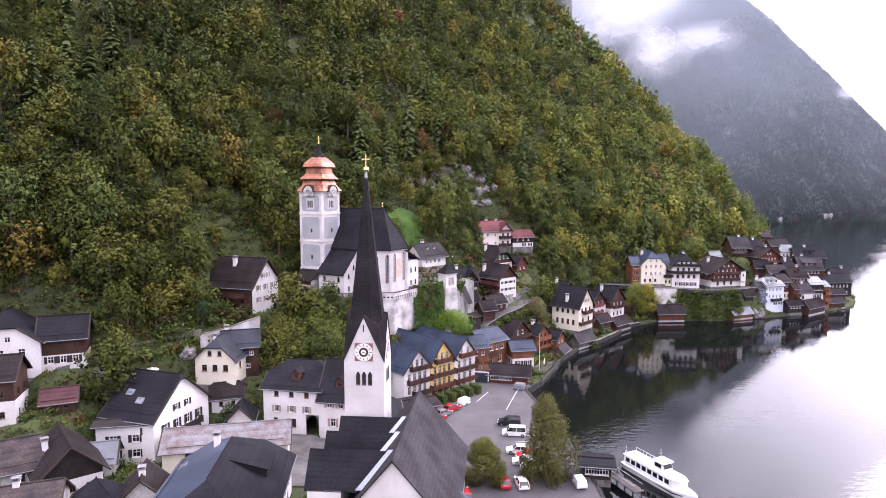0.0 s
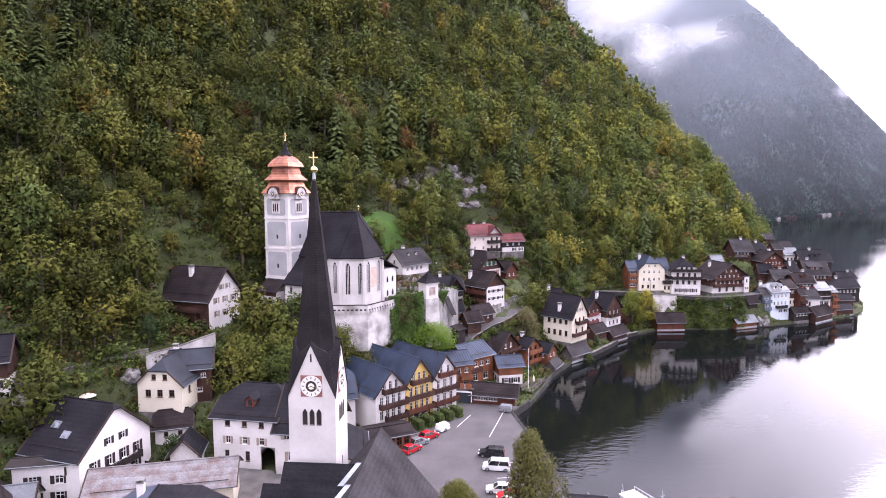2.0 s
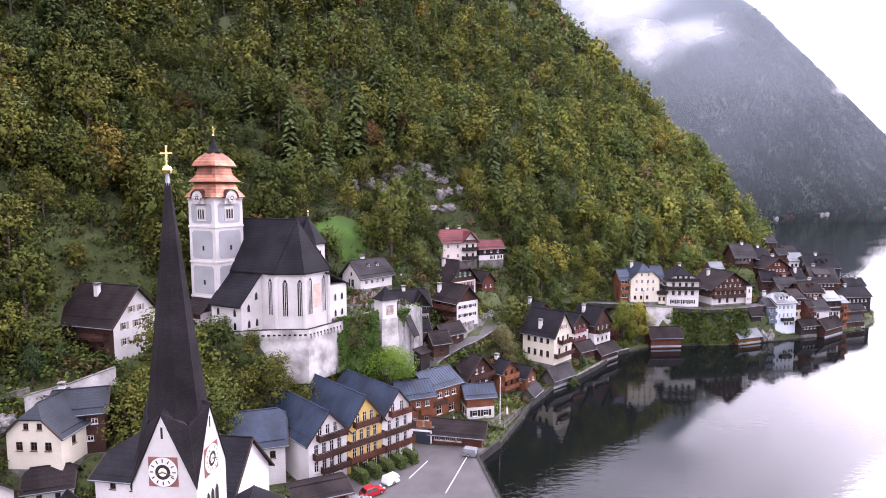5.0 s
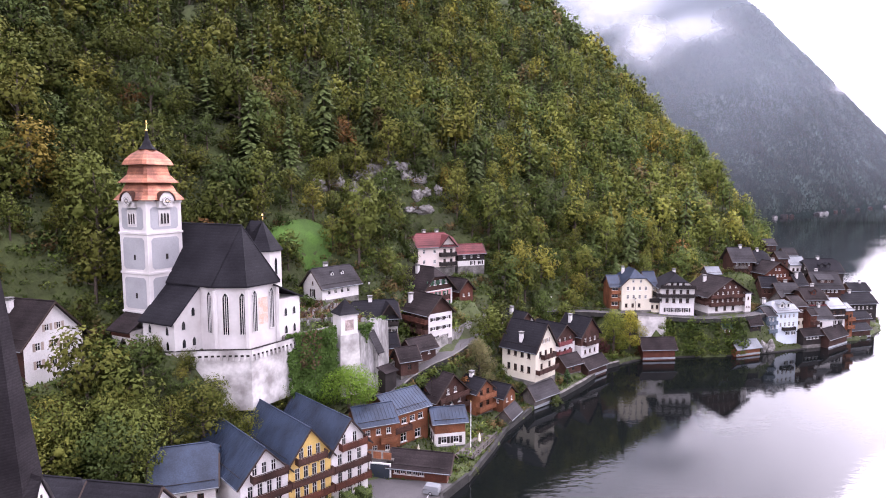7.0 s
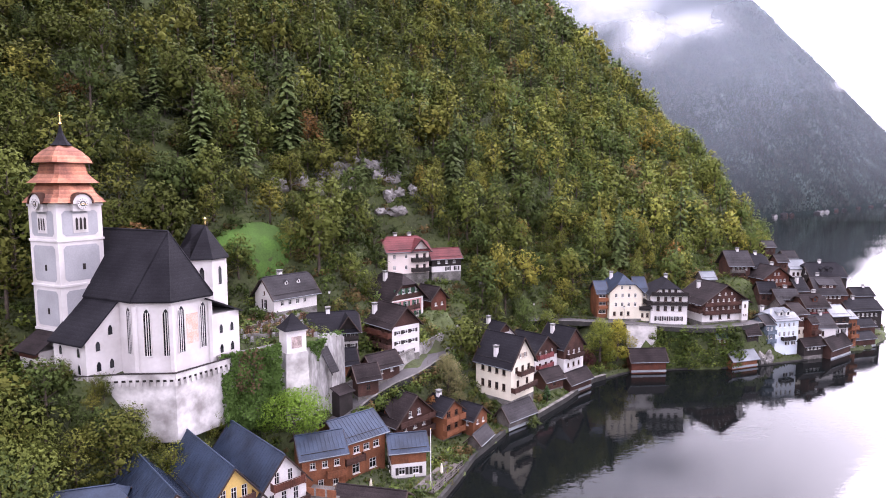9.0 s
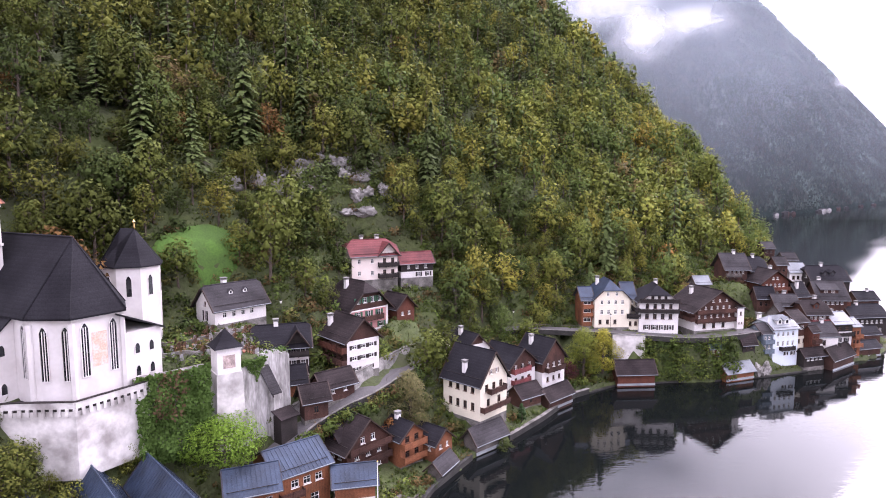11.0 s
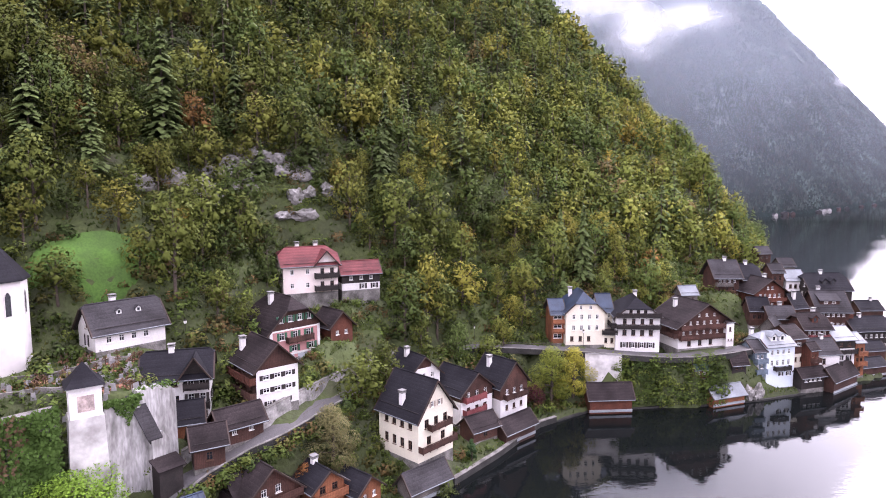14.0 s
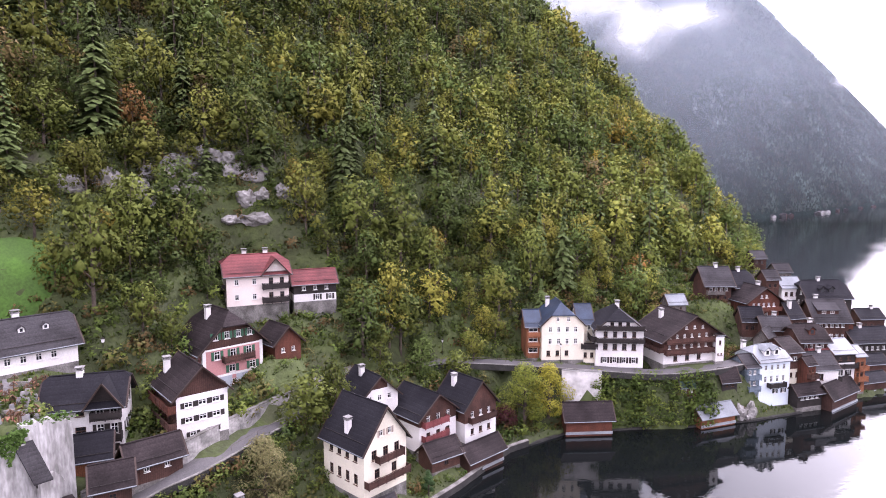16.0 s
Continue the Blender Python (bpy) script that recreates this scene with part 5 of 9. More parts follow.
    if h.get("dormgable"):
        side, fx = h["dormgable"]
        L, m = sides[side]
        x, dw, k = fx * L, 4.0, (zr - ze) / (W / 2)
        s = Soup()
        yb, zt = 0.5, ze + 0.8
        s.add([(x - dw / 2, yb, ze - 0.2), (x + dw / 2, yb, ze - 0.2), (x + dw / 2, yb, zt), (x, yb, zt + 1.9), (x - dw / 2, yb, zt)], [(0, 1, 2, 3, 4)], 0)
        for sg in (-1, 1):
            s.slab([(x + sg * (dw / 2 + 0.5), yb - 0.6, zt - 0.25), (x, yb - 0.6, zt + 2.05), (x, (zt + 2.05 - ze) / k, zt + 2.05), (x + sg * (dw / 2 + 0.5), (zt - ze) / k + 0.3, zt - 0.25)], 0.16, 1)
        s.box(x - 0.5, yb - 0.06, zt - 0.3, x + 0.5, yb - 0.01, zt + 0.8, 2)
        part("dormer", s.mesh("dormer", [REDWOOD, h["roof"], GLASS]), root, m, "wide gabled timber dormer")
    if boat:
        s = Soup()
        for i in range(6):
            for y in (0.1, D - 0.1):
                s.bar((W * i / 5, y, -3.5), (W * i / 5, y, 0.6), 0.11)
        part("post", s.mesh("post", BLACKWOOD), root, label="dark mooring posts under the boathouse")
        part("sill", Soup().box(-0.1, -0.16, 0.2, W + 0.1, -0.02, 0.75).mesh("sill", LIGHTROOF), root, label="pale weathered sill board")
    return root


for h in HOUSES:
    build_house(h)


# ---- churches ----
def ring(s, n, r0, z0, r1, z1, k=0, ph=0.0):
    s.lathe([(r0, z0), (r1, z1)], n, 0, 0, k, ph, closed=False)


def cross(s, z, hgt, k=0):
    s.box(-0.07, -0.07, z, 0.07, 0.07, z + hgt, k)
    s.box(-hgt * 0.32, -0.06, z + hgt * 0.58, hgt * 0.32, 0.06, z + hgt * 0.58 + 0.13, k)


def clock_mesh(r, ring_mat, face_mat):
    s = Soup()
    n = 28
    c = [(r * math.cos(2 * math.pi * i / n), r * math.sin(2 * math.pi * i / n)) for i in range(n)]
    s.add([(x, 0, z) for x, z in c] + [(x, -0.06, z) for x, z in c], [tuple(range(n, 2 * n))] + [(i, (i + 1) % n, n + (i + 1) % n, n + i) for i in range(n)], 0)
    for rr, k in ((0.52, 1), (0.30, 0)):
        s.add([(x * rr, -0.07 - 0.01 * (1 - k) - 0.005, z * rr) for x, z in c], [tuple(range(n))], k)
    for i in range(12):
        a = math.pi * i / 6
        p, t = Vector((math.sin(a), 0, math.cos(a))), Vector((math.cos(a), 0, -math.sin(a)))
        q = [p * r * 0.66 - t * 0.05, p * r * 0.66 + t * 0.05, p * r * 0.9 + t * 0.05, p * r * 0.9 - t * 0.05]
        s.add([(v.x, -0.075, v.z) for v in q], [(0, 1, 2, 3)], 1)
    for a, ln in ((math.radians(250), 0.55), (math.radians(110), 0.8)):
        p, t = Vector((math.sin(a), 0, math.cos(a))), Vector((math.cos(a), 0, -math.sin(a)))
        q = [p * -0.1 - t * 0.06, p * -0.1 + t * 0.06, p * r * ln + t * 0.03, p * r * ln - t * 0.03]
        s.add([(v.x, -0.10, v.z) for v in q], [(0, 1, 2, 3)], 2)
    return s.mesh("clock", [face_mat, ring_mat, GOLD])


def lancet(w, h, depth=0.1, bars=2):
    """A pointed church window: frame and dark glass."""
    n = 6
    pts = [(-w / 2, 0), (w / 2, 0), (w / 2, h - w * 0.8)]
    pts += [(w / 2 - w / 2 * i / n, h - w * 0.8 + w * 0.8 * math.sin(math.pi / 2 * i / n)) for i in range(1, n + 1)]
    pts += [(-x, z) for x, z in pts[2:-1]][::-1]
    s = Soup()
    m = len(pts)
    out = [(x * 1.22, z * 1.04 - 0.12) for x, z in pts]
    v = [(x, -depth, z) for x, z in out] + [(x, -depth, z) for x, z in pts] + [(x, 0.05, z) for x, z in pts] + [(x, 0.05, z) for x, z in out]
    f = [(i, (i + 1) % m, m + (i + 1) % m, m + i) for i in range(m)] + [(m + i, m + (i + 1) % m, 2 * m + (i + 1) % m, 2 * m + i) for i in range(m)] + [(i, 3 * m + i, 3 * m + (i + 1) % m, (i + 1) % m) for i in range(m)]
    s.add(v, f, 0)
    s.add([(x, -0.02, z) for x, z in pts], [tuple(range(m))], 1)
    for i in range(bars):
        x = -w / 2 + w * (i + 1) / (bars + 1)
        s.box(x - 0.05, -0.07, 0, x + 0.05, -0.02, h - w * 0.55, 0)
    return s


CHURCHWHITE = mat("church_limewash", (0.61, 0.58, 0.565), 0.92, 0.05, 0.7, 0.08, col2=(0.50, 0.47, 0.45), fine=5)
DARKSPIRE = mat("dark_spire_shingles", (0.034, 0.029, 0.032), 0.75, 0.3, 0.8, 0.6, bands=1.6, col2=(0.016, 0.013, 0.015), spec=0.15)


def lutheran_church():
    root = thing("church", "white lakeside church with slender dark shingled spire", "church", pose(-10.9, 86.9, 1.4, 0, 0, -5))
    a, zt = 2.85, 22.6
    s = Soup()
    s.box(-a, -a, -2, a, a, zt, 0)
    for r in range(4):
        m = pose(0, 0, 0, 0, 0, 90 * r)
        g = Soup().add([(-a, -a, zt), (a, -a, zt), (0, -a, zt + 6.2), (-a, -a + 0.5, zt), (a, -a + 0.5, zt), (0, -a + 0.5, zt + 6.2)], [(0, 1, 2), (5, 4, 3), (0, 2, 5, 3), (2, 1, 4, 5)])
        part("gable", g.mesh("gable", CHURCHWHITE), root, m)
    tower = part("tower", s.mesh("tower", CHURCHWHITE), root)
    # spire: broached onto the four gables
    s = Soup()
    prof = [(3.05, zt + 1.0), (2.62, zt + 5.0), (2.2, zt + 8.5), (1.15, zt + 17.5), (0.55, zt + 22.8), (0.22, zt + 25.8)]
    s.lathe(prof, 8, ph=math.pi / 8)
    for r in range(4):
        m = pose(0, 0, 0, 0, 0, 90 * r)
        for sg in (-1, 1):
            tri_ = [(sg * (a + 0.12), -a - 0.12, zt - 0.1), (0, -a - 0.12, zt + 6.45), (0, -1.6, zt + 6.9), (sg * 1.9, -1.9, zt + 5.0)]
            part("broach", Soup().slab([tuple(m @ Vector(p)) for p in tri_], 0.16).mesh("broach", DARKSPIRE), root)
    part("spire", s.mesh("spire", DARKSPIRE), root, label="tall octagonal dark shingled spire")
    s = Soup()
    s.lathe([(0.3, zt + 24.6), (0.24, zt + 25.4), (0.16, zt + 26.6), (0.12, zt + 27.0)], 8)
    part("finial", s.mesh("finial", LIGHTROOF), root)
    s = Soup()
    s.lathe([(0.05, zt + 26.5), (0.38, zt + 26.65), (0.46, zt + 26.9), (0.36, zt + 27.2), (0.05, zt + 27.35)], 12)
    cross(s, zt + 27.3, 1.7)
    part("cross", s.mesh("cross", GOLD), root, label="gilded ball and cross")
    cm = clock_mesh(1.28, SHUT, FRAME)
    board = Soup().box(-1.3, -0.04, -1.3, 1.3, 0, 1.3).mesh("clock_board", mat("faded_red_panel", (0.30, 0.13, 0.11), 0.9, 0.2, 3.0, 0.1))
    for r in range(4):
        m = pose(0, 0, 0, 0, 0, 90 * r)
        c = part("clock_board", board, tower, m @ pose(0, -a - 0.003, zt + 1.3))
        slot = Soup().box(-0.09, -0.03, 0, 0.09, 0.02, 1.0).mesh("slit", BLACKWOOD)
        part("slit", slot, tower, m @ pose(0, -a, zt + 4.2))
        part("slit", slot, tower, m @ pose(0, -a, 13.2))
        for x in (-0.85, 0, 0.85):
            w = lancet(0.5, 1.9, 0.05, 0)
            part("belfry_window", w.mesh("belfry_window", [STONE, BLACKWOOD]), tower, m @ pose(x, -a - 0.003, zt - 3.4))
        part("clock", cm, tower, m @ pose(0, -a - 0.05, zt + 1.3))
    # nave beside the tower, steep roof with cross gables on the tower side
    W, L, ze, zr = 14.0, 24.0, 7.8, 16.0
    x0, y0 = -0.1, -19.6
    s = Soup()
    s.box(x0, y0, -2, x0 + W, y0 + L, ze - 0.1)
    for yy in (y0, y0 + L - 0.4):
        s.add([(x0, yy, ze - 0.1), (x0 + W, yy, ze - 0.1), (x0 + W / 2, yy, zr - 0.15), (x0, yy + 0.4, ze - 0.1), (x0 + W, yy + 0.4, ze - 0.1), (x0 + W / 2, yy + 0.4, zr - 0.15)], [(0, 1, 2), (5, 4, 3), (0, 2, 5, 3), (2, 1, 4, 5)])
    part("nave", s.mesh("nave", CHURCHWHITE), root)
    for p in roof_polys(W, L, ze, zr, 0, 0.5, 0.35):
        part("nave_roof", Soup().slab([(x + x0, y + y0, z + 0.1) for x, y, z in p], 0.25).mesh("nave_roof", GREYROOF), root, label="large steep slate slope of the nave roof")
    wm = lancet(0.7, 3.4, 0.08, 0).mesh("church_window", [CHURCHWHITE, GLASS])
    part("church_window", wm, root, pose(x0 + W / 2, y0 - 0.01, 6.5))
    for i, yc in enumerate((-15.2, -9.6, -4.2)):
        s, r, f = Soup(), Soup(), Soup()
        xl, xr, hw, zg, zb = x0 - 3.6 + i * 0.5, x0 + 6.2, 2.75, 15.1, 11.2
        s.box(xl, yc - hw, -2, x0 + 0.5, yc + hw, zb)
        s.add([(xl, yc - hw, zb), (xl, yc + hw, zb), (xl, yc, zg - 0.1)], [(0, 2, 1)])
        for sg in (-1, 1):
            r.slab([(xl - 0.4, yc + sg * hw, zb), (xl - 0.4, yc, zg), (xr, yc, zg), (xr - 3.8, yc + sg * hw, zb)], 0.2)
            f.slab([(xr - 4.0, yc + sg * (hw - 0.05), zb + 0.16), (xr - 3.0, yc + sg * (hw - 0.05), zb + 0.16), (xr + 0.3, yc + sg * 0.1, zg + 0.22), (xr - 0.5, yc + sg * 0.1, zg + 0.16)], 0.05)
        part("side_wall", s.mesh("side_wall", CHURCHWHITE), root)
        part("side_roof", r.mesh("side_roof", SLATE), root, label="dark slate cross-gable roof")
        part("valley_flashing", f.mesh("valley_flashing", LIGHTROOF), root, label="pale metal valley flashing")
    s = Soup()
    s.lathe([(3.6, -2), (3.6, 5.2)], 12, x0 + W, y0 + 9.5, 0)
    s.lathe([(4.0, 5.0), (0.1, 7.8)], 12, x0 + W, y0 + 9.5, 1)
    part("apse", s.mesh("apse", [CHURCHWHITE, BLUEROOF]), root, label="round apse with a conical metal roof")


def parish_church():
    root = thing("church", "white hilltop parish church with copper-capped baroque tower", "church", pose(-17.9, 147.2, 23.0, 0, 0, -28))
    # walls: nave with polygonal apse, u along the axis and v across
    poly = [(-17, 0), (0, 0), (4.4, 2.6), (4.9, 9.2), (0.5, 12.2), (-17, 12.2)]
    ze, zr = 10.8, 20.4
    s = Soup().prism(poly, -3, ze, 0)
    part("nave", s.mesh("nave", CHURCHWHITE), root)
    s = Soup()
    tip, end = (0.2, 6.1, zr), (-17, 6.1, zr)
    ov = [(-17, -0.6), (-0.2, -0.6), (4.9, 2.2), (5.5, 9.5), (0.5, 12.9), (-17, 12.9)]
    e = [(x, y, ze - 0.2) for x, y in ov]
    for tri_ in ([e[0], e[1], tip, end], [e[1], e[2], tip], [e[2], e[3], tip], [e[3], e[4], tip], [e[4], e[5], end, tip]):
        part("nave_roof", Soup().slab(tri_, 0.25).mesh("nave_roof", SLATE), root, label="steep dark slate slope over nave and apse")
    part("ridge", Soup().bar(tip, end, 0.16).mesh("ridge", SLATE), root)
    for q in e[1:5]:
        part("hip_ridge", Soup().bar((q[0], q[1], q[2] + 0.1), tip, 0.1).mesh("hip_ridge", SLATE), root)
    s = Soup().prism([(x * 1.0 + (0.25 if x > 0 else 0), y + (0.12 if y > 6 else -0.12)) for x, y in poly], ze - 0.75, ze - 0.3)
    part("cornice", s.mesh("cornice", CHURCHWHITE), root)
    tall = lancet(0.95, 7.0, 0.14, 2).mesh("church_window", [CHURCHWHITE, GLASS])
    small = lancet(0.7, 1.5, 0.08, 0).mesh("church_window", [CHURCHWHITE, GLASS])

    def along(a, b, t, z, me, name="church_window"):
        (ax, ay), (bx, by) = a, b
        part(name, me, root, pose(ax + (bx - ax) * t, ay + (by - ay) * t, z, 0, 0, math.degrees(math.atan2(by - ay, bx - ax))) @ pose(0, -0.01, 0))

    for t in (0.32, 0.86):
        along(poly[1], poly[2], t, 2.4, tall)
    for t in (0.24, 0.8):
        along(poly[2], poly[3], t, 2.6, tall)
    mural = Soup().box(-1.0, -0.025, 0, 1.0, 0, 4.6).mesh("mural", mat("faded_mural", (0.60, 0.40, 0.31), 0.95, 0.25, 2.5, 0.1, col2=(0.60, 0.52, 0.46)))
    along(poly[2], poly[3], 0.52, 3.6, mural, "mural")
    for x in (-1.4, -4.2):
        part("church_window", tall, root, pose(x, -0.01, 2.6))
    # buttresses on the apse corners
    for i in (1, 2, 3):
        x, y = poly[i]
        s = Soup().box(-0.35, -0.35, -1, 0.35, 0.35, ze - 1.0, 0, 0.12)
        part("pilaster", s.mesh("pilaster", CHURCHWHITE), root, pose(x, y, 0, 0, 0, 20 * i))
    # south annex with a lean-to roof
    s = Soup()
    ax0, ax1, ay = -11.2, -3.6, -5.4
    s.box(ax0, ay, -3, ax1, 0.1, 5.2)
    s.add([(ax1, ay, 5.2), (ax1, 0, 5.2), (ax1, 0, 10.2)], [(0, 1, 2)])
    part("annex_wall", s.mesh("annex_wall", CHURCHWHITE), root)
    s = Soup().slab([(ax0 - 0.3, ay - 0.7, 4.9), (ax1 + 0.3, ay - 0.7, 4.9), (ax1 + 0.3, 0.2, 10.9), (ax0 - 0.3, 0.2, 10.9)], 0.25)
    part("annex_roof", s.mesh("annex_roof", SLATE), root)
    for x in (-9.4, -5.2):
        for z in (0.4, 2.9):
            part("church_window", small, root, pose(x, ay - 0.01, z))
    for y, z in ((-3.6, 0.6), (-3.6, 3.6), (-1.6, 0.6), (-1.6, 5.6)):
        part("church_window", small, root, pose(ax1 + 0.01, y, z, 0, 0, 90))
    # north sacristy
    s = Soup().box(-2, 9.0, -2, 5.0, 15.0, 7.2)
    part("sacristy_wall", s.mesh("sacristy_wall", CHURCHWHITE), root)
    s = Soup().slab([(-2.4, 8.2, 10.2), (5.5, 8.2, 10.2), (5.5, 15.5, 7.0), (-2.4, 15.5, 7.0)], 0.25)
    part("sacristy_roof", s.mesh("sacristy_roof", SLATE), root)
    for y in (11.2, 13.4):
        for z in (0.8, 4.0):
            part("church_window", small, root, pose(5.01, y, z, 0, 0, 90))
    # tower
    tw = 7.0
    t0 = Matrix.Translation((-14.8, -0.2, 0))
    tower = part("tower", None, root, t0) if False else new("tower")
    tower.parent = root
    tower.matrix_local = t0
    h = tw / 2
    zt = 25.0
    s = Soup().box(-h, -h, -3, h, h, zt, 0)
    for z in (5.4, 12.2, 19.0, 24.3):
        s.box(-h - 0.14, -h - 0.14, z, h + 0.14, h + 0.14, z + 0.35, 0)
    part("shaft", s.mesh("shaft", CHURCHWHITE), tower)
    s = Soup()
    for r in range(4):
        m = pose(0, 0, 0, 0, 0, 90 * r)
        for z0, z1 in ((6.2, 11.6), (13.0, 18.4), (19.8, 23.6)):
            p = Soup()
            a, c = h - 0.75, 0.45
            pts = [(-a + c, z0), (a - c, z0), (a, z0 + c), (a, z1 - c), (a - c, z1), (-a + c, z1), (-a, z1 - c), (-a, z0 + c)]
            part("grey_field", Soup().add([tuple(m @ Vector((x, -h - 0.03, z))) for x, z in pts], [tuple(range(8))]).mesh("grey_field", TOWERGREY), tower, label="pale grey plaster panel")
    bel = lancet(0.42, 1.9, 0.08, 0).mesh("belfry_window", [CHURCHWHITE, BLACKWOOD])
    slit = Soup().box(-0.22, -0.04, 0, 0.22, 0.02, 0.9).mesh("slit", [BLACKWOOD])
    surround = Soup().box(-1.15, -0.06, -0.35, 1.15, 0, 2.5).mesh("belfry_surround", [CHURCHWHITE])
    cm = clock_mesh(0.85, SHUT, CHURCHWHITE)
    cdisc = Soup().box(-1.3, -0.1, -1.3, 1.3, 0, 1.3, 0, 0.0)
    for r in range(4):
        m = pose(0, 0, 0, 0, 0, 90 * r)
        part("belfry_surround", surround, tower, m @ pose(0, -h - 0.04, 20.6))
        for x in (-0.62, 0, 0.62):
            part("belfry_window", bel, tower, m @ pose(x, -h - 0.12, 20.7))
        part("slit", slit, tower, m @ pose(0.2, -h - 0.04, 14.6))
        part("slit", slit, tower, m @ pose(0.2, -h - 0.04, 8.0))
        part("clock", cm, tower, m @ pose(0, -h - 0.92, zt - 0.35))
        n = 10
        arc = [(1.5 * math.cos(math.pi * i / n), 1.5 * math.sin(math.pi * i / n)) for i in range(n + 1)]
        q = Soup()
        q.box(-1.35, -h - 0.6, zt - 1.5, 1.35, -h + 0.2, zt - 0.38, 0)
        q.add([(x, -h - 0.86, zt - 0.4 + z) for x, z in arc] + [(x, -h + 1.4, zt - 0.4 + z) for x, z in arc], [tuple(range(n + 1)), tuple(range(2 * n + 1, n, -1))] + [(i, i + 1, n + 2 + i, n + 1 + i) for i in range(n)], 0)
        part("clock_gable", q.mesh("clock_gable", CHURCHWHITE), tower, m)
        q = Soup()
        q.add([(x * 1.16, -h - 1.05, zt - 0.4 + z * 1.16) for x, z in arc] + [(x * 1.03, -h - 1.05, zt - 0.4 + z * 1.03) for x, z in arc] + [(x * 1.16, -h + 1.6, zt - 0.4 + z * 1.16) for x, z in arc], [(i, i + 1, n + 2 + i, n + 1 + i) for i in range(n)] + [(i + 1, i, 2 * n + 2 + i, 2 * n + 3 + i) for i in range(n)], 0)
        part("clock_arch", q.mesh("clock_arch", mat("dark_copper_edge", (0.10, 0.05, 0.035), 0.6, 0.2, metal=0.4)), tower, m)
    # stepped copper cap: three bell-shaped tiers
    s = Soup()
    q2 = math.sqrt(2)
    tiers = [[(h + 0.8, zt - 0.2), (h + 0.45, zt + 0.35), (h - 0.15, zt + 1.1), (h - 0.75, zt + 2.6), (h - 0.85, zt + 2.9)],
             [(h + 0.25, zt + 2.75), (h - 0.3, zt + 3.3), (h - 0.9, zt + 4.1), (h - 1.2, zt + 5.6), (h - 1.25, zt + 5.9)],
             [(h - 0.35, zt + 5.75), (h - 0.7, zt + 6.6), (h - 1.5, zt + 7.6), (h - 2.4, zt + 8.3), (0.8, zt + 8.5)]]
    for t in tiers:
        pts = []
        for r, z in t:
            c = r * 0.16
            pts.append([(-r + c, -r), (r - c, -r), (r, -r + c), (r, r - c), (r - c, r), (-r + c, r), (-r, r - c), (-r, -r + c)])
        v = [(x, y, t[i][1]) for i, p in enumerate(pts) for x, y in p]
        f = [(j * 8 + i, j * 8 + (i + 1) % 8, (j + 1) * 8 + (i + 1) % 8, (j + 1) * 8 + i) for j in range(len(t) - 1) for i in range(8)]
        s.add(v, f + [tuple(range(7, -1, -1))], 0)
    part("copper_cap", s.mesh("copper_cap", COPPER), tower, label="stepped bright copper tower cap")
    s = Soup().lathe([(1.5, zt + 8.4), (0.9, zt + 9.1), (0.4, zt + 10.2), (0.12, zt + 11.6)], 8)
    part("cap_tip", s.mesh("cap_tip", SLATE), tower)
    s = Soup().lathe([(0.05, zt + 11.4), (0.28, zt + 11.65), (0.05, zt + 11.95)], 10)
    cross(s, zt + 11.9, 1.5)
    part("cross", s.mesh("cross", GOLD), tower)
    # entrance porch at the tower foot
    s = Soup().box(-2.4, -h - 3.2, -2, 2.2, -h + 0.1, 3.0, 0)
    s.slab([(-3.0, -h - 3.9, 3.0), (2.9, -h - 3.9, 3.0), (2.9, -h + 0.1, 5.6), (-3.0, -h + 0.1, 5.6)], 0.2, 1)
    s.box(-2.5, -h - 3.3, 2.0, 2.3, -h - 3.2, 3.2, 2)
    part("porch", s.mesh("porch", [CHURCHWHITE, BROWNROOF, REDWOOD]), tower, label="small porch with timber front")
    d = lancet(1.3, 2.4, 0.05, 0).mesh("door", [STONE, BLACKWOOD])
    part("door", d, tower, pose(0.5, -h - 3.24, -0.6))
    # terrace wall under the apse
    tp = [(-5.2, -6.4), (0.4, -2.0), (6.2, 1.4), (7.0, 10.4), (6.2, 15.2), (-2, 15.5), (-6, 6)]
    s = Soup().prism([(x * 1.0, y) for x, y in tp], -10, -0.9, 0)
    s.prism([(x + 0.1, y) for x, y in tp], -0.9, -0.6, 1)
    for (x0, y0), (x1, y1) in zip(tp[:4], tp[1:5]):
        L = math.hypot(x1 - x0, y1 - y0)
        k = int(L / 0.9)
        dx, dy = (x1 - x0) / L, (y1 - y0) / L
        for i in range(k + 1):
            x, y = x0 + dx * L * i / k, y0 + dy * L * i / k
            s.prism([(x - dx * 0.2 + dy * 0.25, y - dy * 0.2 - dx * 0.25), (x + dx * 0.2 + dy * 0.25, y + dy * 0.2 - dx * 0.25), (x + dx * 0.2 - dy * 0.2, y + dy * 0.2 + dx * 0.2), (x - dx * 0.2 - dy * 0.2, y - dy * 0.2 + dx * 0.2)], -1.5, -0.55, 0)
            if i < k:
                s.prism([(x + dy * 0.15, y - dx * 0.15), (x + dx * L / k + dy * 0.15, y + dy * L / k - dx * 0.15), (x + dx * L / k - dy * 0.15, y + dy * L / k + dx * 0.15), (x - dy * 0.15, y + dx * 0.15)], -0.55, 0.3, 0)
                s.prism([(x + dy * 0.22, y - dx * 0.22), (x + dx * L / k + dy * 0.22, y + dy * L / k - dx * 0.22), (x + dx * L / k - dy * 0.22, y + dy * L / k + dx * 0.22), (x - dy * 0.22, y + dx * 0.22)], 0.3, 0.42, 1)
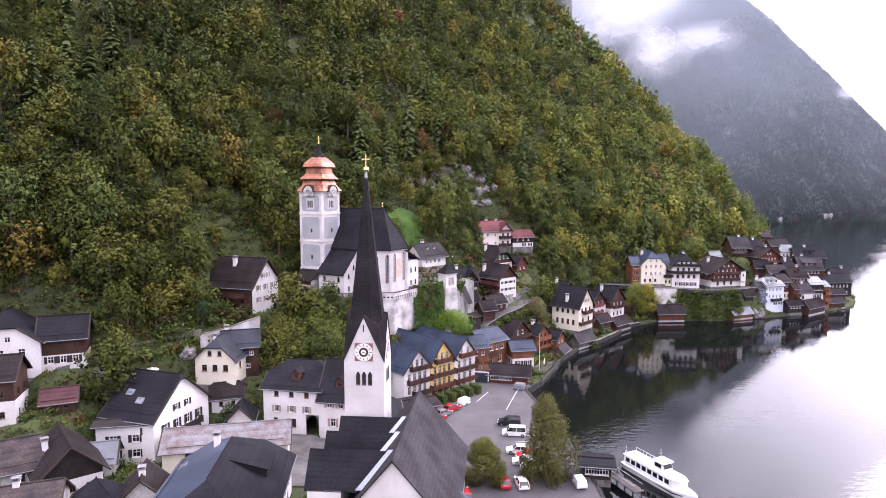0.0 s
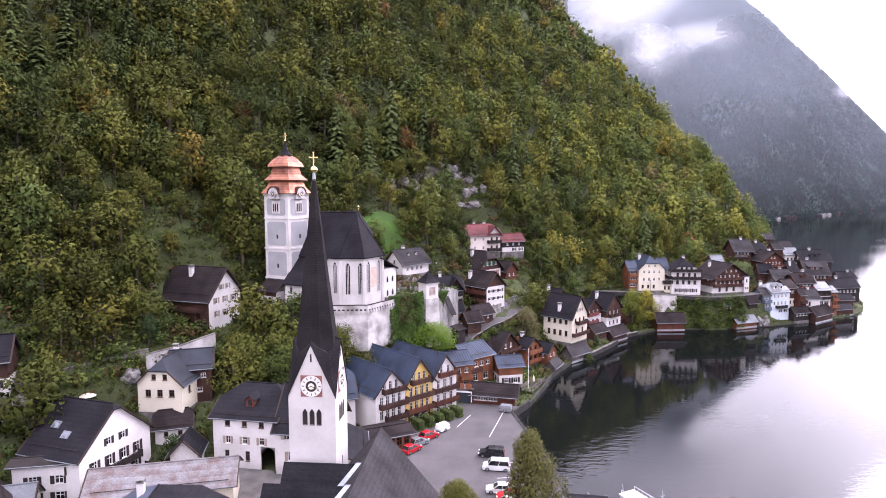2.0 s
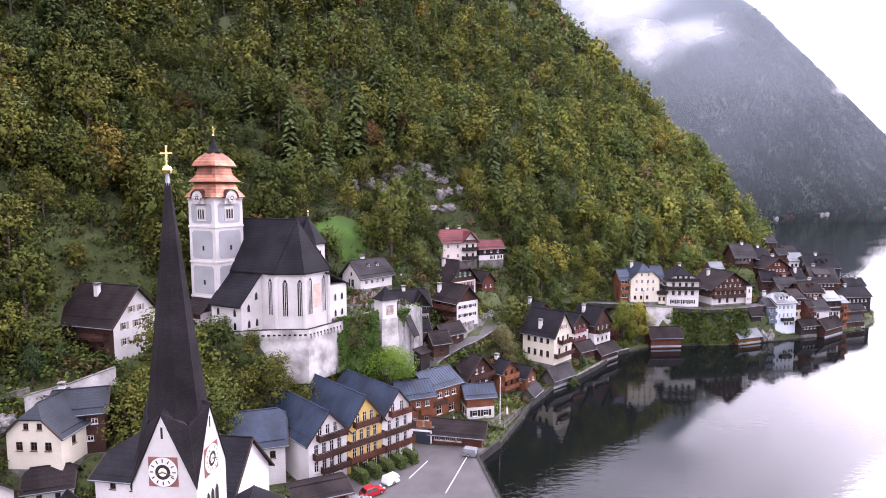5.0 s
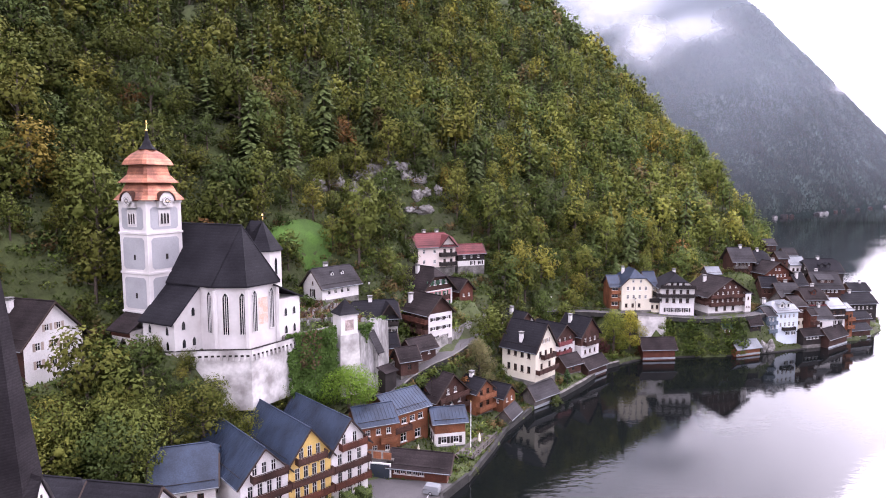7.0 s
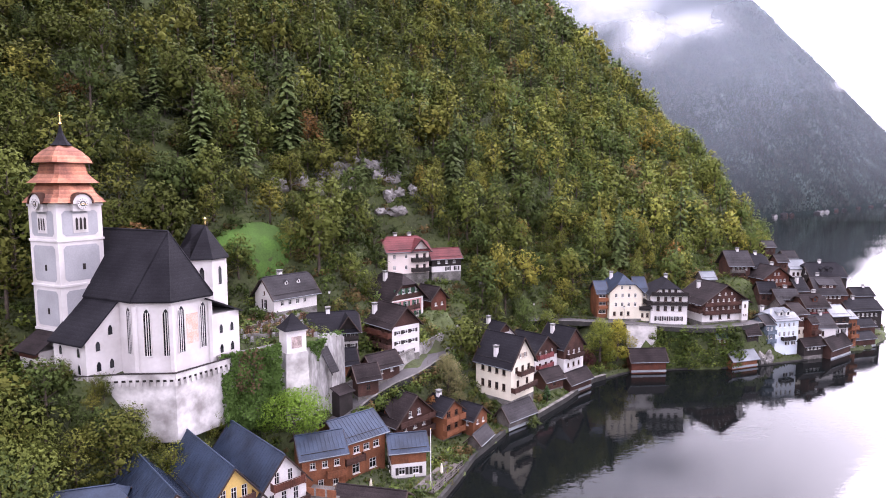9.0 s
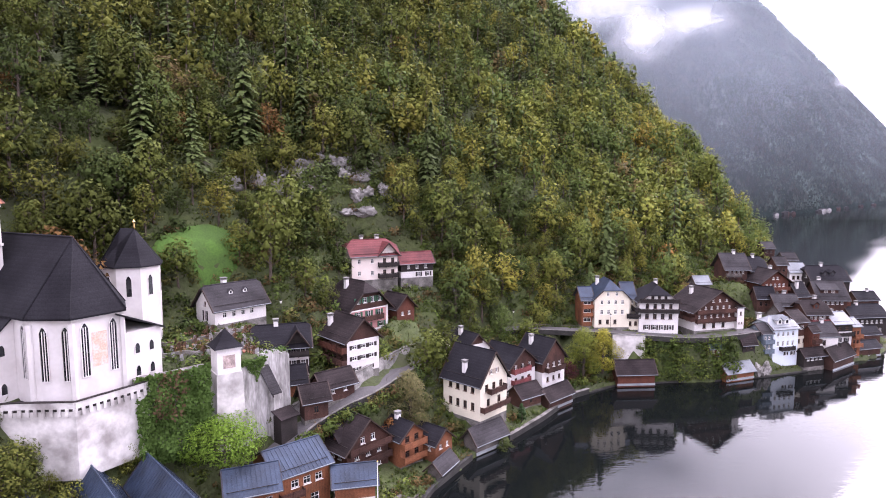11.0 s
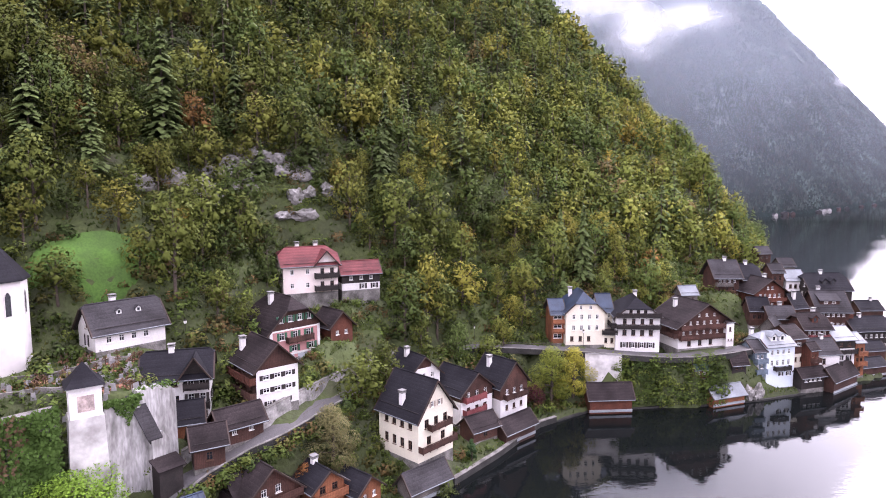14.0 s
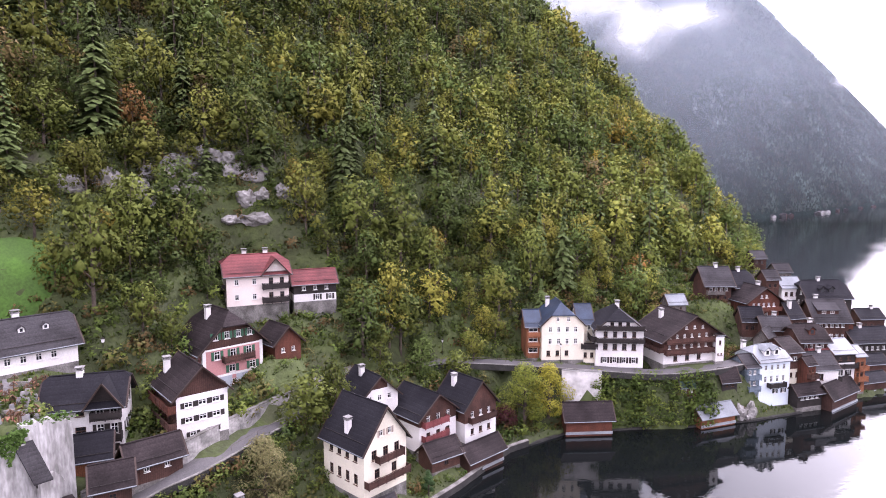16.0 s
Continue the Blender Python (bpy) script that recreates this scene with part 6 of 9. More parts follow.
    wall = part("terrace_wall", s.mesh("terrace_wall", [ROUGHWALL, BLACKWOOD]), root, label="weathered white terrace wall with corbel frieze")


def charnel_chapel():
    root = thing("chapel", "white polygonal charnel chapel with dark hipped roof", "chapel", pose(-18.4, 174.5, 26.6, 0, 0, -25))
    n, r = 8, 4.7
    pts = [(r * math.cos(2 * math.pi * (i + 0.5) / n), r * math.sin(2 * math.pi * (i + 0.5) / n)) for i in range(n)]
    part("wall", Soup().prism(pts, -3, 10.6).mesh("wall", CHURCHWHITE), root)
    s = Soup()
    o = [(x * 1.1, y * 1.1, 10.4) for x, y in pts]
    a, b = (-2.2, 0, 16.4), (1.2, 0, 16.4)
    for i in range(n):
        p, q = o[i], o[(i + 1) % n]
        k = [p, q, b if q[0] + p[0] > 0.5 else a] if abs(p[0] + q[0]) > 0.5 else [p, q, a, b][:: 1 if p[0] > q[0] else -1]
        part("roof_slope", Soup().slab(k, 0.2).mesh("roof_slope", SLATE), root)
    t = lancet(0.8, 3.4, 0.08, 0).mesh("chapel_window", [CHURCHWHITE, GLASS])
    for i in range(n):
        ang = 2 * math.pi * (i + 1) / n
        part("chapel_window", t, root, pose(math.cos(ang) * r * 0.926, math.sin(ang) * r * 0.926, 5.4, 0, 0, math.degrees(ang) + 90))
    s = Soup().lathe([(0.05, 16.3), (0.2, 16.6), (0.2, 17.2), (0.3, 17.5), (0.05, 17.9)], 8, 1.2, 0)
    part("finial", s.mesh("finial", GOLD), root)


lutheran_church()
parish_church()
charnel_chapel()


# ---- trees ----
OCTA = np.array([(1, 0, 0), (-1, 0, 0), (0, 1, 0), (0, -1, 0), (0, 0, 1), (0, 0, -1)], float)
OCTF = np.array([(0, 2, 4), (2, 1, 4), (1, 3, 4), (3, 0, 4), (2, 0, 5), (1, 2, 5), (3, 1, 5), (0, 3, 5)])


def blob_leaves(rng, centres, radii, count, size, core=True):
    """Leaf sprays as small tilted triangles spread on and in round lobes, with a dense heart in each large lobe."""
    n = count * 2
    k = rng.choice(len(centres), n, p=np.array(radii) ** 2 / np.sum(np.array(radii) ** 2))
    d = rng.normal(size=(n, 3))
    d /= np.linalg.norm(d, axis=1)[:, None]
    rr = np.array(radii)[k] * (0.6 + 0.48 * rng.random(n) ** 0.6)
    p = np.array(centres)[k] + d * rr[:, None] * np.array([1, 1, 0.82])
    nrm = d * 0.7 + rng.normal(size=(n, 3)) * 0.28 + np.array([0, 0, 0.5])
    nrm /= np.linalg.norm(nrm, axis=1)[:, None]
    t = np.cross(nrm, rng.normal(size=(n, 3)))
    t /= np.linalg.norm(t, axis=1)[:, None]
    b = np.cross(nrm, t)
    s = size * 0.74 * (0.5 + 0.9 * rng.random(n))[:, None]
    v = np.stack([p - t * s - b * s * 0.45, p + t * s - b * s * 0.45, p + b * s * 0.85 - nrm * s * 0.4], 1).reshape(-1, 3)
    f = np.arange(n * 3).reshape(-1, 3)
    mid = np.average(centres, axis=0, weights=radii)
    out = p - mid
    out /= np.linalg.norm(out, axis=1)[:, None] + 1e-6
    sn = np.repeat(d * 0.75 + out * 0.45 + nrm * 0.25, 3, 0)
    if core:
        vs, fs = [v], [f]
        for q in np.argsort([-r + 0.12 * c[2] for r, c in zip(radii, centres)])[:5]:
            fs.append(OCTF + sum(len(w) for w in vs))
            vs.append(np.array(centres[q]) + OCTA * radii[q] * rng.uniform(0.26, 0.42, (6, 1)))
            sn = np.concatenate([sn, OCTA])
        v, f = np.concatenate(vs), np.concatenate(fs)
    return v, f, sn / np.linalg.norm(sn, axis=1)[:, None]


def tube(a, b, r0, r1, n=5):
    s = Soup()
    a, b = Vector(a), Vector(b)
    d = (b - a).normalized()
    u = d.orthogonal().normalized()
    w = d.cross(u)
    v = [tuple(p + r * (math.cos(2 * math.pi * i / n) * u + math.sin(2 * math.pi * i / n) * w)) for p, r in ((a, r0), (b, r1)) for i in range(n)]
    f = []
    for i in range(n):
        j = (i + 1) % n
        f += [(i, j, n + j), (i, n + j, n + i)]
    return np.array(v), np.array(f)


def join(parts_):
    vs, fs, o = [], [], 0
    for v, f in parts_:
        vs.append(v)
        fs.append(f + o)
        o += len(v)
    return np.concatenate(vs), np.concatenate(fs)


def broadleaf(seed, leaves, size, tall=1.0, limbs=True):
    """Unit broadleaf tree, about 10 m high: (wood, crown) as vertex and triangle arrays."""
    rng = np.random.default_rng(seed)
    wood = [tube((0, 0, -0.6), (0.1, 0, 3.2 * tall), 0.24, 0.17), tube((0.1, 0, 3.2 * tall), (0.0, 0.2, 7.4 * tall), 0.17, 0.05)]
    cs, rs = [], []
    n = 10
    for i in range(n):
        a = 2.4 * i + rng.random() * 0.9
        z = (1.7 + 6.2 * (i + rng.random()) / n) * tall
        r = (1.3 + 1.2 * rng.random()) * (1.15 - abs(z / tall - 4.4) * 0.13)
        c = (math.cos(a) * r, math.sin(a) * r, z)
        if limbs:
            wood.append(tube((0.05, 0, z * 0.72), c, 0.09, 0.03, 3))
        cs.append(c)
        rs.append(1.2 + 0.75 * rng.random())
    cs.append((0.1, 0.1, 8.0 * tall))
    rs.append(1.35)
    cs.append((0, 0, 5.2 * tall))
    rs.append(1.9)
    return join(wood), blob_leaves(rng, cs, rs, leaves, size)


def conifer(seed, tiers, per, tall=1.0):
    rng = np.random.default_rng(seed)
    wood = tube((0, 0, -0.6), (0, 0, 11.0 * tall), 0.2, 0.03)
    vs, fs, o = [], [], 0
    for t in range(tiers):
        z0 = (1.2 + 9.6 * t / tiers) * tall
        R = 2.3 * (1 - t / tiers) ** 0.9 + 0.22
        for k in range(per):
            a = 2 * math.pi * (k + rng.random() * 0.9) / per
            r = R * (0.65 + 0.55 * rng.random())
            z = z0 + rng.uniform(-0.35, 0.35)
            c, s = math.cos(a), math.sin(a)
            for q in (0.35, 0.62, 0.85, 1.0)[: 4 if R > 1.1 else 2]:
                # a drooping spray of needles along the branch
                rr, zz = r * q, z + 0.12 - 0.34 * r * q * q + rng.uniform(-0.12, 0.12)
                w, ln, off = 0.20 + 0.07 * R, 0.30 + 0.10 * R, rng.uniform(-0.22, 0.22) * r * (1.1 - 0.4 * q)
                x, y = c * rr - s * off, s * rr + c * off
                vs += [(x - c * ln + s * w * 0.2, y - s * ln - c * w * 0.2, zz + 0.16), (x - s * w, y + c * w, zz - 0.02), (x + c * ln * 0.9, y + s * ln * 0.9, zz - 0.26), (x + s * w, y - c * w, zz - 0.02)]
                fs += [(o, o + 2, o + 1), (o, o + 3, o + 2)]
                o += 4
    cv = np.array(vs)
    sn = cv * np.array([0.8, 0.8, 0]) + np.array([0, 0, 0.9])
    return wood, (cv, np.array(fs), sn / np.linalg.norm(sn, axis=1)[:, None])


def fast_mesh(name, v, f, m, tint=None, spread=None):
    me = bpy.data.meshes.new(name)
    me.vertices.add(len(v))
    me.vertices.foreach_set("co", np.ascontiguousarray(v, np.float32).ravel())
    me.loops.add(len(f) * 3)
    me.loops.foreach_set("vertex_index", np.ascontiguousarray(f, np.int32).ravel())
    me.polygons.add(len(f))
    me.polygons.foreach_set("loop_start", np.arange(0, len(f) * 3, 3, dtype=np.int32))
    me.polygons.foreach_set("loop_total", np.full(len(f), 3, np.int32))
    me.materials.append(m)
    if tint is not None:
        at = me.attributes.new("species_and_light", "FLOAT_COLOR", "POINT")
        at.data.foreach_set("color", np.ascontiguousarray(np.concatenate([tint, np.ones((len(v), 1))], 1), np.float32).ravel())
    if spread is not None:
        at = me.attributes.new("spread", "FLOAT_VECTOR", "POINT")
        at.data.foreach_set("vector", np.ascontiguousarray(spread, np.float32).ravel())
    me.update(calc_edges=True)
    return me


NEAR_BROAD = [broadleaf(11 + i, 560, 0.30, 0.9 + 0.06 * i) for i in range(5)]
SLOPE_BROAD = [broadleaf(21 + i, 1050, 0.20, 0.9 + 0.06 * i) for i in range(4)]
NEAR_FIR = [conifer(31 + i, 17, 10, 0.95 + 0.12 * i) for i in range(3)]
FAR_BROAD = [broadleaf(51 + i, 168, 0.45, 1.0, False) for i in range(4)]
VERYFAR = [broadleaf(81 + i, 52, 0.92, 1.0, False) for i in range(3)]
FAR_FIR = [conifer(61 + i, 10, 6) for i in range(2)]
TINTS = 1.58 * np.array([1.05, 1.0, 1.05]) * np.array([(0.082, 0.102, 0.020), (0.116, 0.128, 0.024), (0.056, 0.082, 0.020), (0.152, 0.150, 0.026), (0.178, 0.142, 0.026), (0.160, 0.090, 0.028), (0.110, 0.086, 0.032), (0.056, 0.078, 0.024)])
TINTP = np.array([0.38, 0.28, 0.24, 0.07, 0.012, 0.004, 0.014, 0.0])


def forest(name, label, pts, broad, fir, seed):
    rng = np.random.default_rng(seed)
    wv, wf, cv, cf, ct, cn, ow, oc = [], [], [], [], [], [], 0, 0
    for x, y, z, sc in pts:
        mix = noise.noise((x * 0.02, y * 0.02, 2.0))
        patch = noise.noise((x * 0.045, y * 0.045, 7.0))
        isfir = rng.random() < 0.10 + 0.4 * max(0, patch) + 0.35 * min(1, max(0, (z - 75) / 60)) and (z > 48 or y > 240)
        (v1, f1), (v2, f2, n2) = (fir if isfir else broad)[rng.integers(len(fir if isfir else broad))]
        a = rng.random() * 6.283
        R = np.array([[math.cos(a), -math.sin(a), 0], [math.sin(a), math.cos(a), 0], [0, 0, 1]])
        s = sc * np.array([0.88 + 0.25 * rng.random(), 0.88 + 0.25 * rng.random(), 0.85 + 0.4 * rng.random()])
        for v, f, V, F, o in ((v1, f1, wv, wf, ow), (v2, f2, cv, cf, oc)):
            V.append((v * s) @ R.T + np.array([x, y, z]))
            F.append(f + o)
        cn.append((n2 / s * sc) @ R.T)
        ow, oc = ow + len(v1), oc + len(v2)
        if isfir:
            t = TINTS[7] * (0.9 + 0.5 * rng.random())
        else:
            p = TINTP * np.array([1, 1, 1, 1 + mix, 1 + 2 * max(mix, -0.3), 1 + 2.5 * max(mix, -0.3), 1 - mix, 1])
            # Last factor brightens leaves with x: the slope's light gradient put into the tint.
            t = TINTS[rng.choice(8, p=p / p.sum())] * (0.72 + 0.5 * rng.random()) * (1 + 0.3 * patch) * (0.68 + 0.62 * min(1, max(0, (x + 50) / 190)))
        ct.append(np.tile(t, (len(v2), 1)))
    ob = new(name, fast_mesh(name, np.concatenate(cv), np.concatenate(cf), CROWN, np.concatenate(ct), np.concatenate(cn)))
    tagged(ob, label, "forest", kind="stuff")
    tr = new(name + "_trunks", fast_mesh(name + "_trunks", np.concatenate(wv), np.concatenate(wf), BARK))
    tagged(tr, "trunks and limbs of the hillside forest", "trunks", kind="stuff")


def clear_of_houses(x, y, extra=1.6, front=1.5):
    for h in HOUSES:
        dx, dy = x - h["A"][0], y - h["A"][1]
        c, s = math.cos(h["th"]), math.sin(h["th"])
        u, v = dx * c + dy * s, -dx * s + dy * c
        if -extra < u < h["W"] + extra and -extra - front < v < h["D"] + extra:
            return False
    return True


KEEP_OUT = [(-46, 137, 7), (-42, 131, 5), (-51, 142, 5), (-16, 152, 15), (-30, 152, 9), (-19, 175, 8), (-10, 163, 10), (-4, 174, 9), (26, 192, 4), (36, 212, 4), (55, 229, 4), (92, 234, 6), (-12, 192.2, 4.5), (-6, 197, 3.5), (-17.5, 187.5, 3.5), (122, 262, 8), (114, 250, 5), (1, 162, 6), (2, 166, 5), (-36, 147, 5), (20, 206, 4)]


def free_spot(x, y):
    return clear_of_houses(x, y, 2.2, 6.5) and all(math.hypot(x - a, y - b) > r for a, b, r in KEEP_OUT)


def in_poly(x, y, poly):
    k = False
    for (x0, y0), (x1, y1) in zip(poly, poly[1:] + poly[:1]):
        if (y0 > y) != (y1 > y) and x < (x1 - x0) * (y - y0) / (y1 - y0) + x0:
            k = not k
    return k


rng = np.random.default_rng(5)
near_pts, far_pts = [], []
step = 4.9
for gx in np.arange(-150, 260, step):
    for gy in np.arange(95, 420, step):
        x, y = gx + rng.uniform(-1.9, 1.9), gy + rng.uniform(-1.9, 1.9)
        m = -0.567 * x + 0.649 * y - 94.5
        if m < 9 or (m < 20 and rng.random() < 0.2):
            continue
        if -0.55 * y - 30 > x or not free_spot(x, y):
            continue
        # bare rock bands
        if math.hypot((x - 6) / 18, (y - 226) / 7.5) < 1 and rng.random() < 0.62:
            continue
        if in_poly(x, y, [(112, 256), (126, 252), (164, 300), (152, 314), (118, 278)]) and rng.random() < 0.88:
            continue
        d = float(shore_distance(np.array([x]), np.array([y]))[0])
        if d < 14 or x > 0.54 * y - 3:
            continue
        near_pts.append((x, y, d))
for gx in np.arange(-150, 320, 9.0):
    for gy in np.arange(420, 760, 9.0):
        x, y = gx + rng.uniform(-4, 4), gy + rng.uniform(-4, 4)
        d = float(shore_distance(np.array([x]), np.array([y]))[0])
        if d > 8 and 0.05 * y - 40 < x < 0.54 * y - 3:
            far_pts.append((x, y, d))
# wooded slope under the church terrace
SLOPE = [(-36, 127), (-33, 119.5), (-24, 125), (-11, 138), (-3, 150), (-8, 153), (-14, 145.5), (-24, 144.5), (-35, 140), (-44, 134)]


BAND = [(-36, 132), (-22, 139), (-13, 141), (-8, 146), (-10, 149), (-14, 144.5), (-24, 143.5), (-38, 139)]
slope_pts = []
for gx in np.arange(-48, -2, 2.3):
    for gy in np.arange(114, 154, 2.3):
        x, y = gx + rng.uniform(-1.3, 1.3), gy + rng.uniform(-1.3, 1.3)
        if math.hypot(x + 39, y - 135.5) > 4.5 and in_poly(x, y, BAND) or (math.hypot(x + 39, y - 135.5) > 4.5 and in_poly(x, y, SLOPE) and clear_of_houses(x, y, 0.8, 1.0)):
            slope_pts.append((x, y))
NP = np.array(near_pts)
NZ = ground_z(NP[:, 0], NP[:, 1])
FP = np.array(far_pts)
FZ = ground_z(FP[:, 0], FP[:, 1])
sz = np.where(rng.random(len(NP)) < 0.35, rng.uniform(1.25, 1.8, len(NP)), rng.uniform(0.7, 1.1, len(NP)))
split_y = NP[:, 1] - 0.35 * NP[:, 0] < 235
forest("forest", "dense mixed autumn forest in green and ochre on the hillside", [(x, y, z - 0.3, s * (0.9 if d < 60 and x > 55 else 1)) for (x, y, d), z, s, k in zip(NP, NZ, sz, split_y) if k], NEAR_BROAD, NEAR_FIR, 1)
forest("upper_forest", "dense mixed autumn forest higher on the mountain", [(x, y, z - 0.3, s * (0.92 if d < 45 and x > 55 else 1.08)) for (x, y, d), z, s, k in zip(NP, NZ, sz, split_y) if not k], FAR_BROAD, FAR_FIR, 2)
SP = np.array(slope_pts)
forest("slope_wood", "small broadleaf wood below the church wall", [(x, y, z - 0.3, min(1.5, max(0.4, ((19.5 if x < -16 else 13.5) + rng.uniform(-2, 1.5) - z) / 9.5))) for (x, y), z in zip(SP, ground_z(SP[:, 0], SP[:, 1]))], SLOPE_BROAD, SLOPE_BROAD, 4)
forest("distant_forest", "forest on the far flank of the mountain", [(x, y, z - 0.3, rng.uniform(1.2, 1.9)) for (x, y, d), z in zip(FP, FZ)], VERYFAR, VERYFAR, 3)

# woods on the far mountain: plain small crowns
rngf = np.random.default_rng(77)
base_v = np.array([(0, 0, 1.0), (0.42, 0, 0.3), (0.13, 0.4, 0.34), (-0.34, 0.25, 0.28), (-0.34, -0.25, 0.33), (0.13, -0.4, 0.3), (0, 0, -0.2)])
base_f = np.array([(0, 1, 2), (0, 2, 3), (0, 3, 4), (0, 4, 5), (0, 5, 1)])
FM = bpy.data.objects["far_mountain"].data
fco = np.zeros(len(FM.vertices) * 3, np.float32)
FM.vertices.foreach_get("co", fco)
fco = fco.reshape(70, 200, 3)
V, F, T, N = [], [], [], []
far_n = base_v * np.array([0.45, 0.45, 0.3]) + np.array([0.1, -0.45, 0.75])
far_n /= np.linalg.norm(far_n, axis=1)[:, None]
for i in range(26000):
    a, t = rngf.uniform(38, 160), rngf.random() ** 1.3 * 68
    j, k = int(t), int(a)
    u, w = t - j, a - k
    p = (fco[j, k] * (1 - u) + fco[j + 1, k] * u) * (1 - w) + (fco[j, k + 1] * (1 - u) + fco[j + 1, k + 1] * u) * w
    if p[2] < 3:
        continue
    s_ = rngf.uniform(3.4, 7.0) * (0.8 + p[1] / 3500)
    V.append(base_v * np.array([s_ * 0.75, s_ * 0.75, s_ * 1.35]) * rngf.uniform(0.8, 1.2, (7, 1)) + p)
    F.append(base_f + 7 * len(F))
    g = rngf.uniform(0.5, 1.35) * max(0.35, 0.95 + 1.6 * noise.fractal((p[0] * 0.012, p[1] * 0.006, p[2] * 0.02), 1.0, 2.0, 4))
    N.append(far_n)
    T.append(np.tile(np.array([0.017, 0.028, 0.023]) * g + np.array([0.006, 0.003, 0]) * rngf.random(), (7, 1)))
tagged(new("far_woods", fast_mesh("far_woods", np.concatenate(V), np.concatenate(F), CROWN, np.concatenate(T), np.concatenate(N))), "hazy distant forest covering the far mountain", "forest", kind="stuff")


# ---- lanes, car park, walls ----
DARKSTONE = mat("wet_dark_stone", (0.042, 0.040, 0.036), 0.8, 0.4, 1.6, 0.6, col2=(0.020, 0.019, 0.017))
def strip_mesh(name, pts, half, m, lift=0.0, thick=0.25):
    s = Soup()
    P = [Vector(p) for p in pts]
    left, right = [], []
    for i, p in enumerate(P):
        d = (P[min(i + 1, len(P) - 1)] - P[max(i - 1, 0)]).normalized()
        nrm = Vector((-d.y, d.x, 0)).normalized() * half
        left.append(p + nrm + Vector((0, 0, lift)))
        right.append(p - nrm + Vector((0, 0, lift)))
    for a, b, c, d in zip(right[:-1], right[1:], left[1:], left[:-1]):
        s.slab([tuple(a), tuple(b), tuple(c), tuple(d)], thick)
    return s.mesh(name, m)


def smooth_line(pts, n=5):
    out = []
    for i in range(len(pts) - 1):
        p0, p1, p2, p3 = (Vector(pts[max(0, min(len(pts) - 1, j))]) for j in (i - 1, i, i + 1, i + 2))
        for k in range(n):
            t = k / n
            out.append(0.5 * ((2 * p1) + (p2 - p0) * t + (2 * p0 - 5 * p1 + 4 * p2 - p3) * t * t + (3 * p1 - p0 - 3 * p2 + p3) * t ** 3))
    return out + [Vector(pts[-1])]


def wall_mesh(name, pts, thick, low, high, m, cap=None):
    """A wall along points; low and high are heights relative to each point."""
    s = Soup()
    P = [Vector(p) for p in pts]
    for a, b in zip(P[:-1], P[1:]):
        d = (b - a)
        d.z = 0
        d.normalize()
        n = Vector((-d.y, d.x, 0)) * thick / 2
        v = [a + n, a - n, b - n, b + n]
        s.add([(p.x, p.y, p.z + low) for p in v] + [(p.x, p.y, p.z + high) for p in v], [(0, 1, 2, 3), (7, 6, 5, 4), (0, 4, 5, 1), (1, 5, 6, 2), (2, 6, 7, 3), (3, 7, 4, 0)], 0)
        if cap is not None:
            v = [a + n * 1.35, a - n * 1.35, b - n * 1.35, b + n * 1.35]
            s.add([(p.x, p.y, p.z + high) for p in v] + [(p.x, p.y, p.z + high + 0.12) for p in v], [(0, 1, 2, 3), (7, 6, 5, 4), (0, 4, 5, 1), (1, 5, 6, 2), (2, 6, 7, 3), (3, 7, 4, 0)], 1)
    return s.mesh(name, [m, cap or m])


lane_pts = smooth_line(LANE)
tagged(new("road", strip_mesh("road", lane_pts, 1.9, ASPHALT, 0.1, 0.5)), "narrow grey asphalt lane climbing through the village", "road", kind="structure")


def offset_line(pts, off, i0=0, i1=None):
    P = pts[i0:i1]
    out = []
    for i, p in enumerate(P):
        d = P[min(i + 1, len(P) - 1)] - P[max(i - 1, 0)]
        d.z = 0
        d.normalize()
        out.append(p + Vector((-d.y, d.x, 0)) * off)
    return out


tagged(new("wall_lane_upper", wall_mesh("wall_lane_upper", offset_line(lane_pts, 2.3, 10, 34), 0.5, -1.0, 3.0, LANEWALL, STONE)), "grey stone retaining wall on the uphill side of the lane", "wall", kind="structure")
tagged(new("wall_lane_lower", wall_mesh("wall_lane_lower", offset_line(lane_pts, -2.2, 0, None), 0.3, -1.0, 0.22, DARKSTONE, STONE)), "low stone parapet on the lake side of the lane", "wall", kind="structure")
tagged(new("wall_terrace", wall_mesh("wall_terrace", [(78.4, 223.6, 11.4), (86.6, 223.2, 11.1)], 0.6, -7.5, 0.6, ROUGHWALL, CONCRETE)), "weathered pale retaining wall below the hotel terrace", "wall", kind="structure")

s = Soup()
park = [(-3.5, 66), (24.2, 66), (24.2, 92), (22.8, 116), (19.2, 139), (21.5, 142.6), (6.0, 145.2), (8.6, 141.0), (-1.4, 131.6), (-5.6, 126.0), (-2.0, 108), (3.6, 92)]
s.prism(park, 0.6, 1.46)
tagged(new("road_car_park", s.mesh("road_car_park", ASPHALT)), "grey asphalt car park on the lake shore", "car park", kind="structure")
s = Soup().prism([(-33, 92), (-16.5, 92), (-14.2, 108.6), (-23.2, 110.6), (-24, 111.8), (-34.4, 113.6), (-35, 104)], 0.6, 1.66)
tagged(new("pavement", s.mesh("pavement", PAVING)), "worn pale paving of the market square", "pavement", kind="structure")
quay = [(24.4, 60, 0), (24.4, 92, 0), (23.0, 116, 0), (19.4, 139, 0), (24, 146, 0)]
quay2 = [(24, 146, 0), (29.3, 158, 0), (32.8, 167, 0), (39.8, 178.4, 0)]
